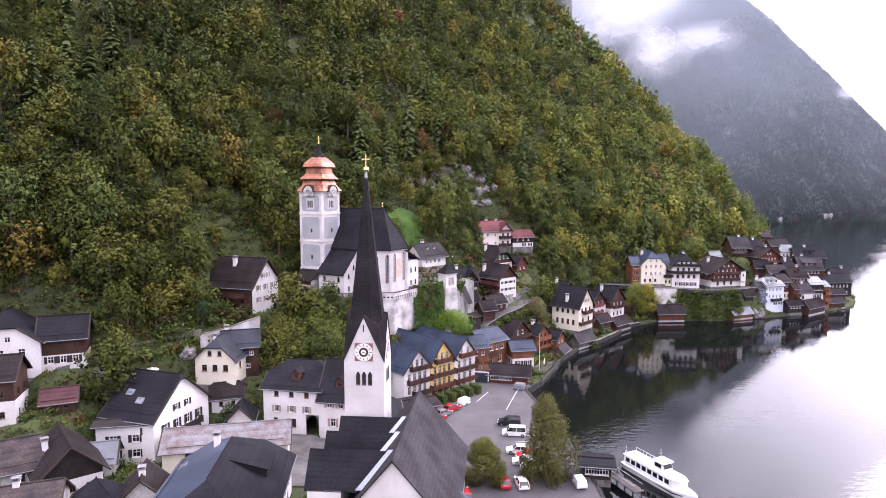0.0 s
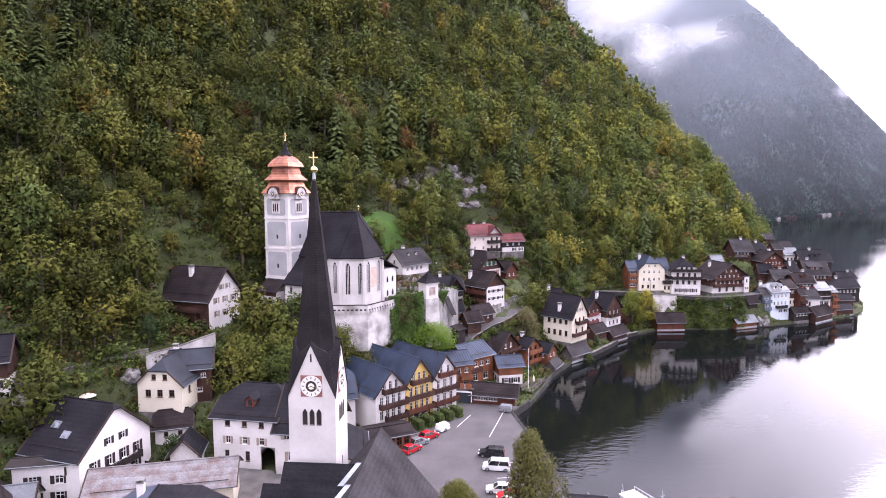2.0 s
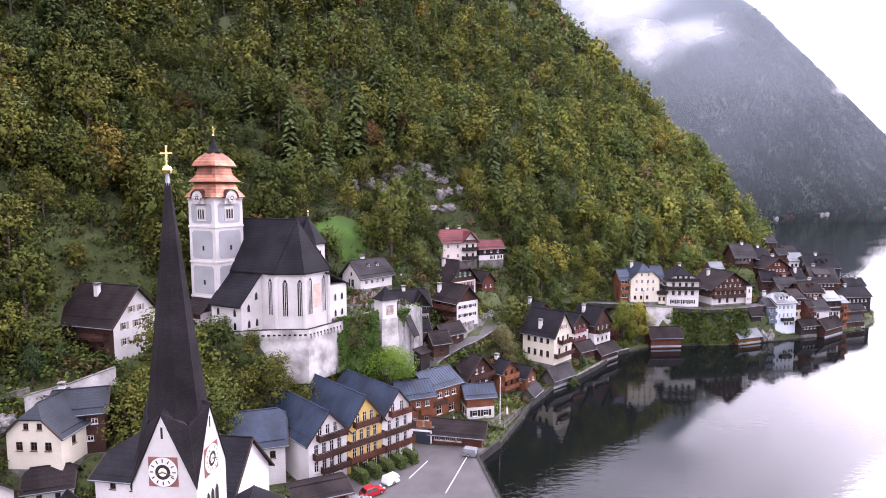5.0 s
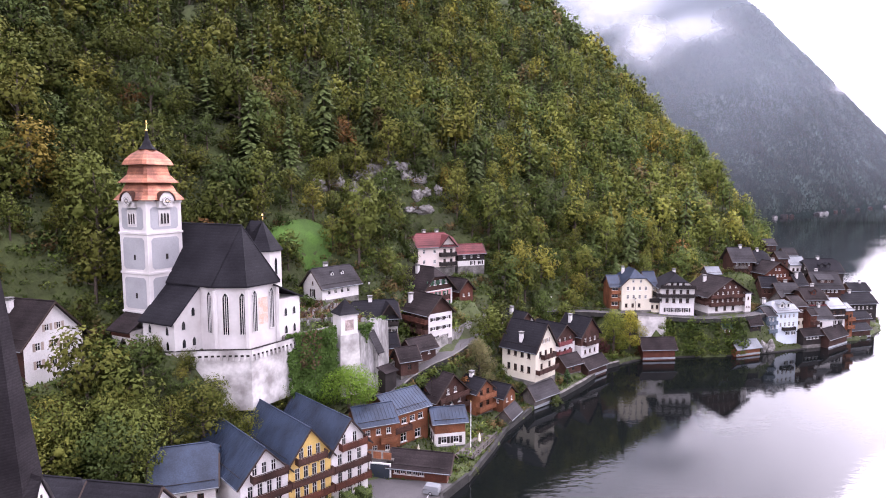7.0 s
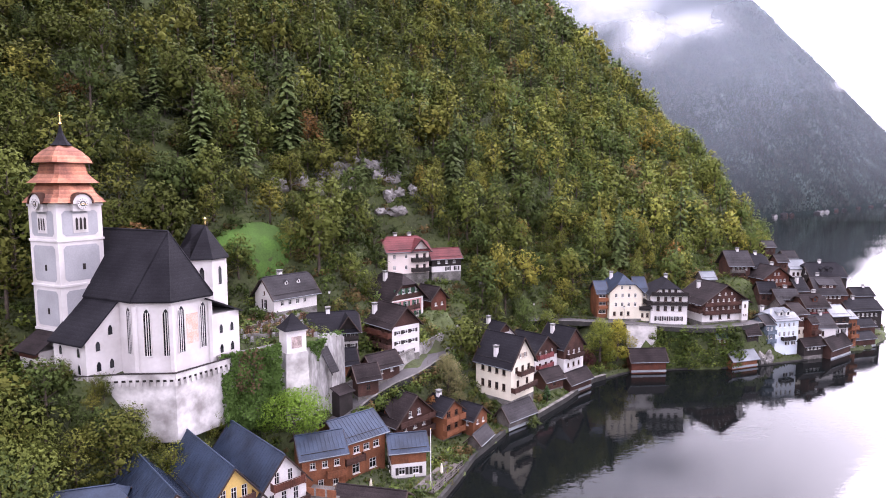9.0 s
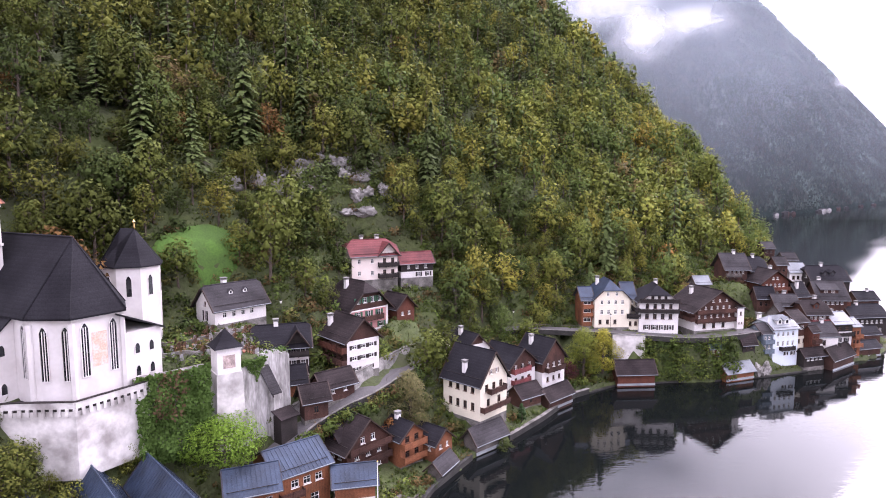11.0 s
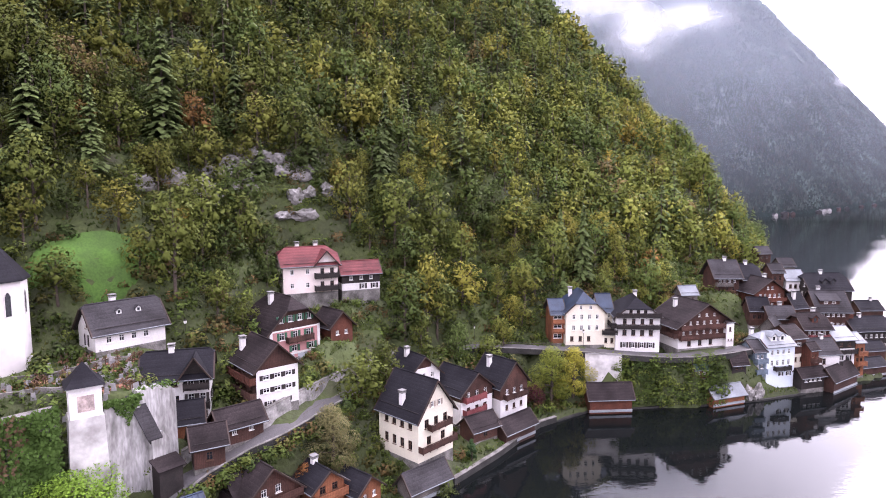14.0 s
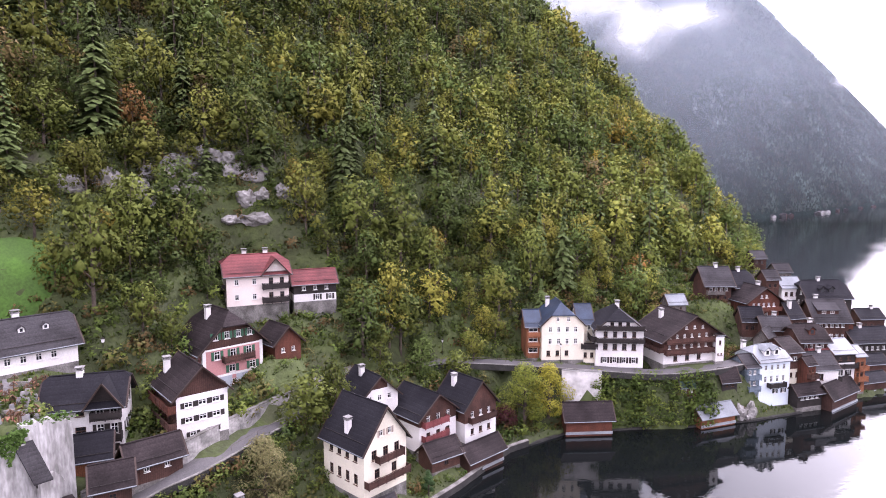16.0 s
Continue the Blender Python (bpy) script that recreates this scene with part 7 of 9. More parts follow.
tagged(new("wall_bank", wall_mesh("wall_bank", quay2, 0.5, -2, 0.95, DARKSTONE, DARKSTONE)), "low dark stone bank under the timber houses", "wall", kind="structure")
tagged(new("wall_quay", wall_mesh("wall_quay", quay, 0.4, -2, 1.5, DARKSTONE, DARKSTONE)), "stone quay wall along the lake", "wall", kind="structure")
bay = [(47.6, 186.6, 0), (56, 196.8, 0), (66, 210.8, 0), (70, 213.6, 0)]
tagged(new("wall_bay", wall_mesh("wall_bay", bay, 0.6, -2, 1.2, DARKSTONE, STONE)), "low stone bank wall round the gardens", "wall", kind="structure")
bay2 = [(70, 213.6, 0), (78, 219, 0), (92, 221.4, 0), (105, 222.4, 0), (120, 225.6, 0), (133, 230, 0)]
tagged(new("wall_bay_far", wall_mesh("wall_bay_far", bay2, 0.7, -2, 0.35, DARKSTONE)), "rough rock edge of the bay", "wall", kind="structure")

# painted bays and lines
for i in range(7):
    x, y = 15.8 + 0.35 * (i % 2), 98.5 + i * 2.75
    o = new("road_marking", Soup().box(-2.4, -0.06, 0, 2.4, 0.06, 0.012).mesh("road_marking", PAINTWHITE))
    o.matrix_world = pose(x, y, 1.462, 0, 0, 6)
    tagged(o, "white painted parking line", "marking", kind="structure")
for a, b in (((13.5, 126), (17.5, 139)), ((7.5, 131), (10.5, 137.5)), ((-21.5, 97), (-18.5, 104))):
    dx, dy = b[0] - a[0], b[1] - a[1]
    o = new("road_marking", Soup().box(0, -0.07, 0, math.hypot(dx, dy), 0.07, 0.012).mesh("road_marking", PAINTWHITE))
    o.matrix_world = pose(*a, 1.665 if a[0] < 0 else 1.462, 0, 0, math.degrees(math.atan2(dy, dx)))
    tagged(o, "long white painted road line", "marking", kind="structure")
# lake-side railing
s = Soup()
rail = [Vector((24.2, y, 1.7)) for y in np.arange(88, 93, 2.0)] + [Vector((22.9 - 3.5 * t, 116 + 23 * t, 1.7)) for t in np.linspace(0.2, 1, 10)]
rroot = thing("railing", "dark metal railing on the quay wall", "railing", pose(0, 0, 0))
for a in rail:
    part("post", Soup().bar((0, 0, 0), (0, 0, 1.0), 0.04).mesh("post", BLACKWOOD), rroot, pose(*a))
for a, b in zip(rail[:-1], rail[1:]):
    if (b - a).length < 4:
        part("rail", Soup().bar(a + Vector((0, 0, 1.0)), b + Vector((0, 0, 1.0)), 0.035).bar(a + Vector((0, 0, 0.5)), b + Vector((0, 0, 0.5)), 0.025).mesh("rail", BLACKWOOD), rroot)
lroot = thing("guard_rail", "thin metal guard rail beside the lane", "railing", pose(0, 0, 0))
gp = offset_line(lane_pts, -2.0, 22, 48)
for a in gp[::2]:
    part("post", Soup().bar((0, 0, 0), (0, 0, 0.7), 0.04).mesh("post", GREYWOOD), lroot, pose(a.x, a.y, a.z + 0.8))
for a, b in zip(gp[::2][:-1], gp[::2][1:]):
    part("rail", Soup().bar((a.x, a.y, a.z + 1.5), (b.x, b.y, b.z + 1.5), 0.04).mesh("rail", GREYWOOD), lroot)

# meadow behind the church yard
mx, my = np.linspace(-30, 0, 44), np.linspace(182, 208, 40)
MV = grid_mesh("meadow", mx, my, lambda X, Y: ground_z(X, Y) + 0.55 - 3.0 * np.clip(np.hypot(((X + 11.9) * 0.753 + (Y - 192.2) * 0.658) / 9.5, ((Y - 192.2) * 0.753 - (X + 11.9) * 0.658) / 3.0) - 1, 0, 3), GRASS)
tagged(new("ground_meadow", MV), "bright green mown meadow above the church yard", "meadow", kind="structure")
lx, ly = np.linspace(56, 68, 14), np.linspace(198, 212, 14)
tagged(new("ground_lawn", grid_mesh("lawn", lx, ly, lambda X, Y: 1.25 - 2.5 * (shore_distance(X, Y) < 0.8) + 0 * X, GRASS)), "small lakeside lawn", "lawn", kind="structure")


# ---- church yard: ivy wall, lookout tower, graves ----
def leaf_patch(name, label, points, normals, size, m, seed, category="ivy", jitter=0.6):
    rng_ = np.random.default_rng(seed)
    p = np.array(points) + rng_.normal(size=(len(points), 3)) * 0.12
    nr = np.array(normals) + rng_.normal(size=(len(points), 3)) * jitter + np.array([0, 0, 0.25])
    nr /= np.linalg.norm(nr, axis=1)[:, None]
    t = np.cross(nr, rng_.normal(size=(len(p), 3)))
    t /= np.linalg.norm(t, axis=1)[:, None]
    b = np.cross(nr, t)
    s_ = size * (0.6 + 0.8 * rng_.random(len(p)))[:, None]
    v = np.stack([p - t * s_ - nr * s_ * 0.3, p - b * s_ * 0.75, p + t * s_ - nr * s_ * 0.3, p + b * s_ * 0.75], 1).reshape(-1, 3)
    i = np.arange(len(p))[:, None] * 4
    f = np.concatenate([i + np.array([0, 1, 3]), i + np.array([1, 2, 3])])
    return tagged(new(name, fast_mesh(name, v, f, m)), label, category, kind="stuff")


iw = [(-8.6, 153.6, 23.2), (-4.8, 156.6, 23.2), (-1.2, 160.4, 23.2)]
tagged(new("wall_ivy", wall_mesh("wall_ivy", iw, 1.6, -11.5, 0.4, STONE)), "tall stone retaining wall behind dense ivy", "wall", kind="structure")
rg = np.random.default_rng(8)
pts_, nrm_ = [], []
for _ in range(5200):
    t, z = rg.random() * 2, rg.random()
    a, b = Vector(iw[int(t)]), Vector(iw[int(t) + 1])
    d = (b - a).normalized()
    n = Vector((d.y, -d.x, 0))
    lump = 0.9 + 1.7 * (noise.noise((t * 2.4, z * 4.0, 3.0)) + 0.3)
    p = a.lerp(b, t - int(t)) + n * (0.85 + lump * (1.5 - z)) + Vector((0, 0, -11.5 + 12.3 * z))
    pts_.append(p)
    nrm_.append(n)
red = [(p, q) for p, q in zip(pts_, nrm_) if p.z > 17.5 and -5.4 < p.x < -2.4 and rg.random() < 0.2]
leaf_patch("red_creeper", "patch of reddish brown creeper in the ivy", [p + q * 0.25 for p, q in red], [q for p, q in red], 0.24, REDIVY, 10)
leaf_patch("ivy", "dense green ivy covering the retaining wall", pts_, nrm_, 0.26, IVY, 9)


def lookout():
    root = thing("lookout_tower", "small white lookout pavilion with pyramid slate roof", "tower", pose(1.2, 162.6, 14.0, 0, 0, 35))
    s = Soup().prism([(-2.3, -2.1), (2.3, -2.1), (2.1, 2.1), (-2.1, 2.1)], -4, 8.0, 1, [(-1.9, -1.8), (1.9, -1.8), (1.9, 1.8), (-1.9, 1.8)])
    part("base", s.mesh("base", [WHITE, ROUGHWALL]), root)
    s = Soup().box(-1.75, -1.75, 8.0, 1.75, 1.75, 12.0, 0).box(-1.95, -1.95, 11.6, 1.95, 1.95, 12.0, 0)
    part("wall", s.mesh("wall", WHITE), root)
    part("roof", Soup().lathe([(3.1, 11.9), (2.0, 12.7), (0.06, 14.6)], 4, ph=math.pi / 4).mesh("roof", SLATE), root)
    pnl = Soup().box(-0.9, -0.04, 0, 0.9, 0, 2.0).mesh("panel", mat("faded_red_fresco", (0.57, 0.45, 0.41), 0.95, 0.3, 3.0))
    part("panel", pnl, root, pose(0, -1.76, 8.8), "faded painted panel")
    part("panel", pnl, root, pose(1.76, 0, 8.8, 0, 0, 90))


lookout()


def old_wall(name, label, a, b, z0, z1, thick, seed, m, fall=3.2):
    """A broken stone wall with an uneven top."""
    r_ = random.Random(seed)
    a, b = Vector((*a, 0)), Vector((*b, 0))
    d = (b - a).normalized()
    n = Vector((-d.y, d.x, 0)) * thick / 2
    k = 10
    s = Soup()
    tops = [z1 + r_.uniform(-0.35, 0.25) - fall * (i / k) ** 2 for i in range(k + 1)]
    for i in range(k):
        p, q = a.lerp(b, i / k), a.lerp(b, (i + 1) / k)
        v = [p + n * 1.3, p - n * 1.3, q - n * 1.3, q + n * 1.3]
        u = [p + n, p - n, q - n, q + n]
        tz = [tops[i], tops[i], tops[i + 1], tops[i + 1]]
        s.add([(w.x, w.y, z0) for w in v] + [(w.x, w.y, t) for w, t in zip(u, tz)], [(0, 1, 2, 3), (7, 6, 5, 4), (0, 4, 5, 1), (1, 5, 6, 2), (2, 6, 7, 3), (3, 7, 4, 0)])
    return tagged(new(name, s.mesh(name, m)), label, "wall", kind="structure")


OLDWALL = mat("ruined_wall_stone", (0.43, 0.415, 0.40), 0.95, 0.35, 2.2, 0.9, col2=(0.19, 0.182, 0.17), fine=9)
on_, ol_ = OLDWALL.node_tree.nodes, OLDWALL.node_tree.links
om_ = on_.new("ShaderNodeMapping")  # rain streaks run down the stone
om_.inputs["Scale"].default_value = (1.0, 1.0, 0.28)
for q in [k for k in on_ if k.bl_idname == "ShaderNodeTexNoise"]:
    src_ = q.inputs["Vector"].links[0].from_socket
    if not om_.inputs["Vector"].is_linked:
        ol_.new(src_, om_.inputs["Vector"])
    ol_.new(om_.outputs["Vector"], q.inputs["Vector"])
old_wall("wall_ruin", "weathered grey ruined stone wall below the church yard", (2.4, 164.0), (5.2, 167.5), 7, 22.6, 1.6, 4, OLDWALL, 1.3)
old_wall("wall_ruin_back", "taller broken end of the ruined stone wall", (5.0, 167.4), (8.2, 171.4), 7, 23.4, 1.5, 9, OLDWALL, 0.9)
old_wall("wall_ruin_low", "broken stone wall with mossy coping", (6.6, 167.4), (8.2, 170.4), 7, 18.0, 1.0, 6, OLDWALL, 3.5)
rr_ = thing("lean_to_roof", "steep weathered shingle lean-to roof against the ruined wall", "roof")
part("slope", Soup().slab([(4.35, 166.2, 22.9), (5.55, 167.7, 22.9), (8.3, 167.6, 16.9), (7.1, 166.1, 16.9)], 0.22).mesh("slope", GREYROOF), rr_)
part("rafter", Soup().slab([(4.5, 166.4, 22.6), (4.6, 166.5, 22.6), (7.35, 166.35, 16.6), (7.25, 166.25, 16.6)], 0.3).mesh("rafter", BLACKWOOD), rr_)
ruin_shed = thing("shed", "low dark brown timber shed at the foot of the ruined wall", "shed", pose(8.6, 167.2, 11.2, 0, 0, 51))
part("wall", Soup().box(-1.3, -1.0, -4.0, 1.9, 1.0, 1.9).mesh("wall", BLACKWOOD), ruin_shed)
part("roof", Soup().slab([(-1.6, -1.5, 1.75), (2.2, -1.5, 1.75), (2.2, 1.2, 2.7), (-1.6, 1.2, 2.7)], 0.15).mesh("roof", BROWNROOF), ruin_shed)
rg = np.random.default_rng(31)
pts_, nrm_ = [], []
for i in range(900):
    t, z = rg.random(), rg.random() ** 1.6
    k = max(0.15, 1 - abs(t - 0.62) * 2.2)
    p = Vector((2.4, 164.0, 0)).lerp(Vector((5.2, 167.5, 0)), t)
    pts_.append(p + Vector((0.78, -0.62, 0)) * (0.95 - z * 0.2 + 0.25 * rg.random()) + Vector((0, 0, 22.9 - 3.6 * z * k)))
    nrm_.append((0.78, -0.62, 0.3))
leaf_patch("wall_creeper", "green creeper hanging over the broken wall top", pts_, nrm_, 0.2, IVY, 32)
rg = np.random.default_rng(33)
pts_ = [Vector((5.0, 167.4, 0)).lerp(Vector((8.2, 171.4, 0)), rg.random()) + Vector((rg.uniform(-0.6, 0.6), rg.uniform(-0.6, 0.6), 23.2 + rg.uniform(-0.7, 0.2))) for i in range(420)]
leaf_patch("wall_top_plants", "small green plants along the ruined wall top", pts_, [(0.3, -0.3, 0.8)] * 420, 0.16, IVY, 34, "plants")

GRAVE = [mat("grave_granite", (0.30, 0.29, 0.29), 0.6, 0.2), mat("grave_wood", (0.13, 0.07, 0.04), 0.8, 0.3), mat("grave_flowers", (0.42, 0.16, 0.12), 0.8, 0.5, 6.0, 0.3, col2=(0.10, 0.16, 0.05))]
r_ = random.Random(3)
stone_me = Soup().prism([(-0.35, -0.08), (0.35, -0.08), (0.35, 0.08), (-0.35, 0.08)], 0, 1.0, 0, [(-0.22, -0.07), (0.22, -0.07), (0.22, 0.07), (-0.22, 0.07)]).mesh("headstone", GRAVE[0])
cs = Soup().box(-0.06, -0.05, 0, 0.06, 0.05, 1.3).box(-0.35, -0.04, 0.85, 0.35, 0.04, 0.95)
cs.slab([(-0.45, -0.2, 0.95), (0, -0.2, 1.45), (0, 0.2, 1.45), (-0.45, 0.2, 0.95)], 0.05).slab([(0.45, -0.2, 0.95), (0, -0.2, 1.45), (0, 0.2, 1.45), (0.45, 0.2, 0.95)], 0.05)
cross_me = cs.mesh("grave_cross", GRAVE[1])
bed_me = Soup().box(-0.4, 0.1, 0, 0.4, 1.6, 0.22, 0, 0.08).mesh("grave_bed", GRAVE[2])
for i in range(150):
    x, y = r_.uniform(-11, 4), r_.uniform(163, 182)
    if math.hypot(x + 19, y - 174) < 7.5 or not clear_of_houses(x, y, 0.6) or math.hypot(x - 1.2, y - 162.6) < 3.5 or x < -14 + (y - 163) * 0.2 or (x - 1.2) * 0.7 + (y - 162.6) * -0.7 > 2.2:
        continue
    z = float(ground_z(x, y))
    g = thing("grave", "small grave with a marker and planted bed", "grave", pose(x, y, z, 0, 0, 40 + r_.uniform(-12, 12)), "graves in the church yard")
    if r_.random() < 0.5:
        part("headstone", stone_me, g)
    else:
        part("grave_cross", cross_me, g)
    part("grave_bed", bed_me, g)
for k, pts in enumerate([[(-9.5, 163.0), (2.5, 173.5)], [(-12.5, 169.5), (-1.5, 179.2)]]):
    L = []
    for t in np.linspace(0, 1, 9):
        x, y = pts[0][0] + (pts[1][0] - pts[0][0]) * t, pts[0][1] + (pts[1][1] - pts[0][1]) * t
        L.append((x, y, float(ground_z(x, y))))
    tagged(new("wall_terrace_%d" % (k + 1), wall_mesh("w", L, 0.4, -1.5, 0.7, STONE)), "low stone terrace wall among the graves", "wall", kind="structure")


# ---- rocks on the slope ----
def rock(x, y, sx, sy, sz_, seed, label="pale grey limestone outcrop on the wooded slope"):
    bm = bmesh.new()
    bmesh.ops.create_icosphere(bm, subdivisions=3, radius=1)
    for v in bm.verts:
        n = noise.fractal(v.co * 1.6 + Vector((seed * 3.1, 0, 0)), 1.0, 2.0, 4)
        v.co *= 1 + 0.45 * n
        v.co.z = round(v.co.z * 3.5 + n) / 3.5 * 0.6 + v.co.z * 0.4
        v.co = Vector((v.co.x * sx, v.co.y * sy, v.co.z * sz_))
    me = bpy.data.meshes.new("rock")
    bm.to_mesh(me)
    bm.free()
    me.materials.append(CLIFF)
    z = float(ground_z(x, y))
    thing("rock", label, "rock", pose(x, y, z + sz_ * 0.25, 0, 0, 35 + seed * 17 % 30), "outcrops", me=me)


for i in range(26):
    r5 = random.Random(400 + i)
    t = r5.random()
    rock(-6 + 26 * t + r5.uniform(-2, 2), 219 + 12 * t + r5.uniform(-4, 4), r5.uniform(1.6, 3.8), r5.uniform(0.9, 1.6), r5.uniform(0.9, 2.2), i + 30)
for i, (x, y, a, b, c) in enumerate([(-8, 213, 3.0, 1.3, 2.4), (-12, 208, 2.6, 1.4, 2.0), (38, 222, 2.2, 1.2, 1.4), (42, 224, 2.0, 1.2, 1.3), (-52, 122, 1.6, 1.2, 1.4), (-64, 110, 1.4, 1.0, 1.0), (-62, 108.5, 1.2, 0.9, 0.9), (-66, 106, 1.3, 0.9, 0.9), (-60.5, 111, 1.2, 1.0, 1.0), (117.2, 225.4, 1.6, 1.0, 1.6), (120.4, 227.0, 1.6, 1.0, 1.8), (119, 226.4, 1.8, 0.9, 1.3)]):
    rock(x, y, a, b, c, i + 1)


# ---- shrubs and garden trees ----
def shrub_template(seed, leaves, size):
    r2 = np.random.default_rng(seed)
    cs_ = [(r2.uniform(-0.7, 0.7), r2.uniform(-0.7, 0.7), r2.uniform(0.3, 1.1)) for _ in range(5)]
    return blob_leaves(r2, cs_, [0.75] * 5, leaves, size, False)


SHRUBS = [shrub_template(70 + i, 44, 0.24) for i in range(6)]


def shrubbery(name, label, pts, seed, tints):
    r2 = np.random.default_rng(seed)
    V, F, T, N, o = [], [], [], [], 0
    for x, y, z, sc in pts:
        v, f, sn = SHRUBS[r2.integers(len(SHRUBS))]
        a = r2.random() * 6.283
        R = np.array([[math.cos(a), -math.sin(a), 0], [math.sin(a), math.cos(a), 0], [0, 0, 1]])
        V.append((v * sc) @ R.T + np.array([x, y, z]))
        N.append(sn @ R.T)
        F.append(f + o)
        o += len(v)
        T.append(np.tile(np.array(tints[r2.integers(len(tints))]) * (0.85 + 0.6 * r2.random()), (len(v), 1)))
    return tagged(new(name, fast_mesh(name, np.concatenate(V), np.concatenate(F), CROWN, np.concatenate(T), np.concatenate(N))), label, "shrubs", kind="stuff")


GREENS = [(0.065, 0.095, 0.02), (0.085, 0.12, 0.025), (0.05, 0.075, 0.02), (0.12, 0.15, 0.03), (0.10, 0.125, 0.028), (0.075, 0.105, 0.024), (0.105, 0.095, 0.03), (0.115, 0.075, 0.03)]
r2 = np.random.default_rng(21)
cand = []
for gx in np.arange(-95, 215, 1.7):
    for gy in np.arange(72, 330, 1.7):
        x, y = gx + r2.uniform(-0.9, 0.9), gy + r2.uniform(-0.9, 0.9)
        m = -0.567 * x + 0.649 * y - 94.5
        if m < -40 or m > 66 or x > 0.53 * y + 40:
            continue
        cand.append((x, y))
C = np.array(cand)
CD = shore_distance(C[:, 0], C[:, 1])
LP = np.array([(p.x, p.y) for p in lane_pts])


SQUARE = [(-33, 90), (-14, 90), (-13, 128), (-36, 114)]
keep = []
for (x, y), d in zip(C, CD):
    m_ = -0.567 * x + 0.649 * y - 94.5
    if d < 0.6 or not clear_of_houses(x, y, 0.5) or np.hypot(LP[:, 0] - x, LP[:, 1] - y).min() < 2.6:
        continue
    if in_poly(x, y, park) or in_poly(x, y, SQUARE) or (-24 < x < 5 and 62 < y < 97):
        continue
    if math.hypot(x + 17, y - 151) < 11 or math.hypot(x + 29, y - 152) < 6 or math.hypot(x + 19, y - 174.5) < 6.5 or math.hypot(((x + 11.9) * 0.753 + (y - 192.2) * 0.658) / 8.8, ((y - 192.2) * 0.753 - (x + 11.9) * 0.658) / 2.6) < 1 or math.hypot(x - 1.2, y - 162.6) < 3.2:
        continue
    if in_poly(x, y, [(-12, 161), (4, 168), (4, 181), (-8, 181), (-14, 170)]) and r2.random() < 0.55:
        continue
    if r2.random() < (0.08 if m_ < 40 else 0.97 - 0.75 * (math.hypot((x - 2) / 30, (y - 220) / 17) < 1)):
        continue
    keep.append((x, y))
K = np.array(keep)
KZ = ground_z(K[:, 0], K[:, 1])
shrubbery("shrubs", "mixed garden shrubs and undergrowth between houses", [(x, y, z - 0.15, r2.uniform(0.6, 1.4) * (1.4 if -0.567 * x + 0.649 * y > 108 else 1.0) * (1.0 if clear_of_houses(x, y, 1.2, 4) else 0.6)) for (x, y), z in zip(K, KZ)], 22, GREENS)


def garden_tree(x, y, hgt, width, tint, label, seed, name="tree", leaves=1500, size=0.2, base=None, weep=False, low=0.24):
    """A single tree: tapered trunk with limbs, and a loose crown."""
    z = base if base is not None else float(ground_z(x, y))
    root = thing(name, label, "tree", pose(x, y, z))
    r3 = np.random.default_rng(seed)
    wood, cs_, rs_ = [tube((0, 0, -0.5), (0.1, 0.05, hgt * 0.45), 0.03 * hgt, 0.02 * hgt, 8), tube((0.1, 0.05, hgt * 0.45), (0, 0, hgt * 0.86), 0.02 * hgt, 0.006 * hgt, 6)], [], []
    n = 13
    for i in range(n):
        a = 2.4 * i + r3.random()
        q = (i + 0.5) / n
        zz = hgt * (low + (0.86 - low) * q)
        rad = width * 0.5 * math.sin(math.pi * min(0.97, 0.25 + 0.72 * q)) * (0.5 + 0.4 * r3.random())
        c = (math.cos(a) * rad, math.sin(a) * rad, zz)
        wood.append(tube((0.05, 0, zz * 0.78), c, 0.009 * hgt, 0.003 * hgt, 5))
        cs_.append(c)
        rs_.append(width * (0.17 + 0.10 * r3.random()))
    cs_.append((0, 0, hgt * 0.9))
    rs_.append(width * 0.16)
    v, f, sn = blob_leaves(r3, cs_, rs_, leaves, size, False)
    if weep:
        k = np.repeat(r3.random(len(v) // 3), 3)
        rad = np.hypot(v[:, 0], v[:, 1])
        v[:, 2] -= k * rad * 1.1
    tc = np.tile(np.array(tint), (len(v), 1)) * np.repeat(0.75 + 0.5 * r3.random(len(v) // 3), 3)[:, None]
    part("trunk", fast_mesh("trunk", *join(wood), BARK), root)
    part("crown", fast_mesh("crown", v, f, CROWN, tc, sn), root)
    return root


garden_tree(6.8, 93.5, 7.4, 7.2, (0.115, 0.12, 0.028), "round clipped tree with olive green leaves in the car park", 1, base=1.4, leaves=6500, size=0.17, low=0.05)
garden_tree(16.6, 94.6, 15.0, 8.5, (0.105, 0.105, 0.030), "tall weeping willow turning olive and ochre on the quay", 2, "willow", 9000, 0.19, 1.4, True, 0.12)
garden_tree(28.4, 181.4, 11.5, 8.5, (0.18, 0.165, 0.07), "pale olive birch-like tree beside the lane", 3, leaves=5200, size=0.17, low=0.12)
garden_tree(25.2, 176.6, 5.4, 4.6, (0.22, 0.10, 0.035), "small orange autumn tree by the lane", 4, leaves=1800, size=0.17, low=0.1)
garden_tree(29.6, 181.0, 5.0, 4.0, (0.09, 0.13, 0.03), "green garden tree beside the villa", 5, leaves=900)
garden_tree(70.2, 219.8, 13.5, 9.5, (0.21, 0.24, 0.04), "yellow-green maple below the pale yellow house", 6, leaves=4200, size=0.2, low=0.15)
garden_tree(75.4, 221.4, 12.0, 8.0, (0.36, 0.33, 0.045), "bright yellow autumn tree beside the terrace wall", 7, leaves=3200, size=0.2, low=0.15)
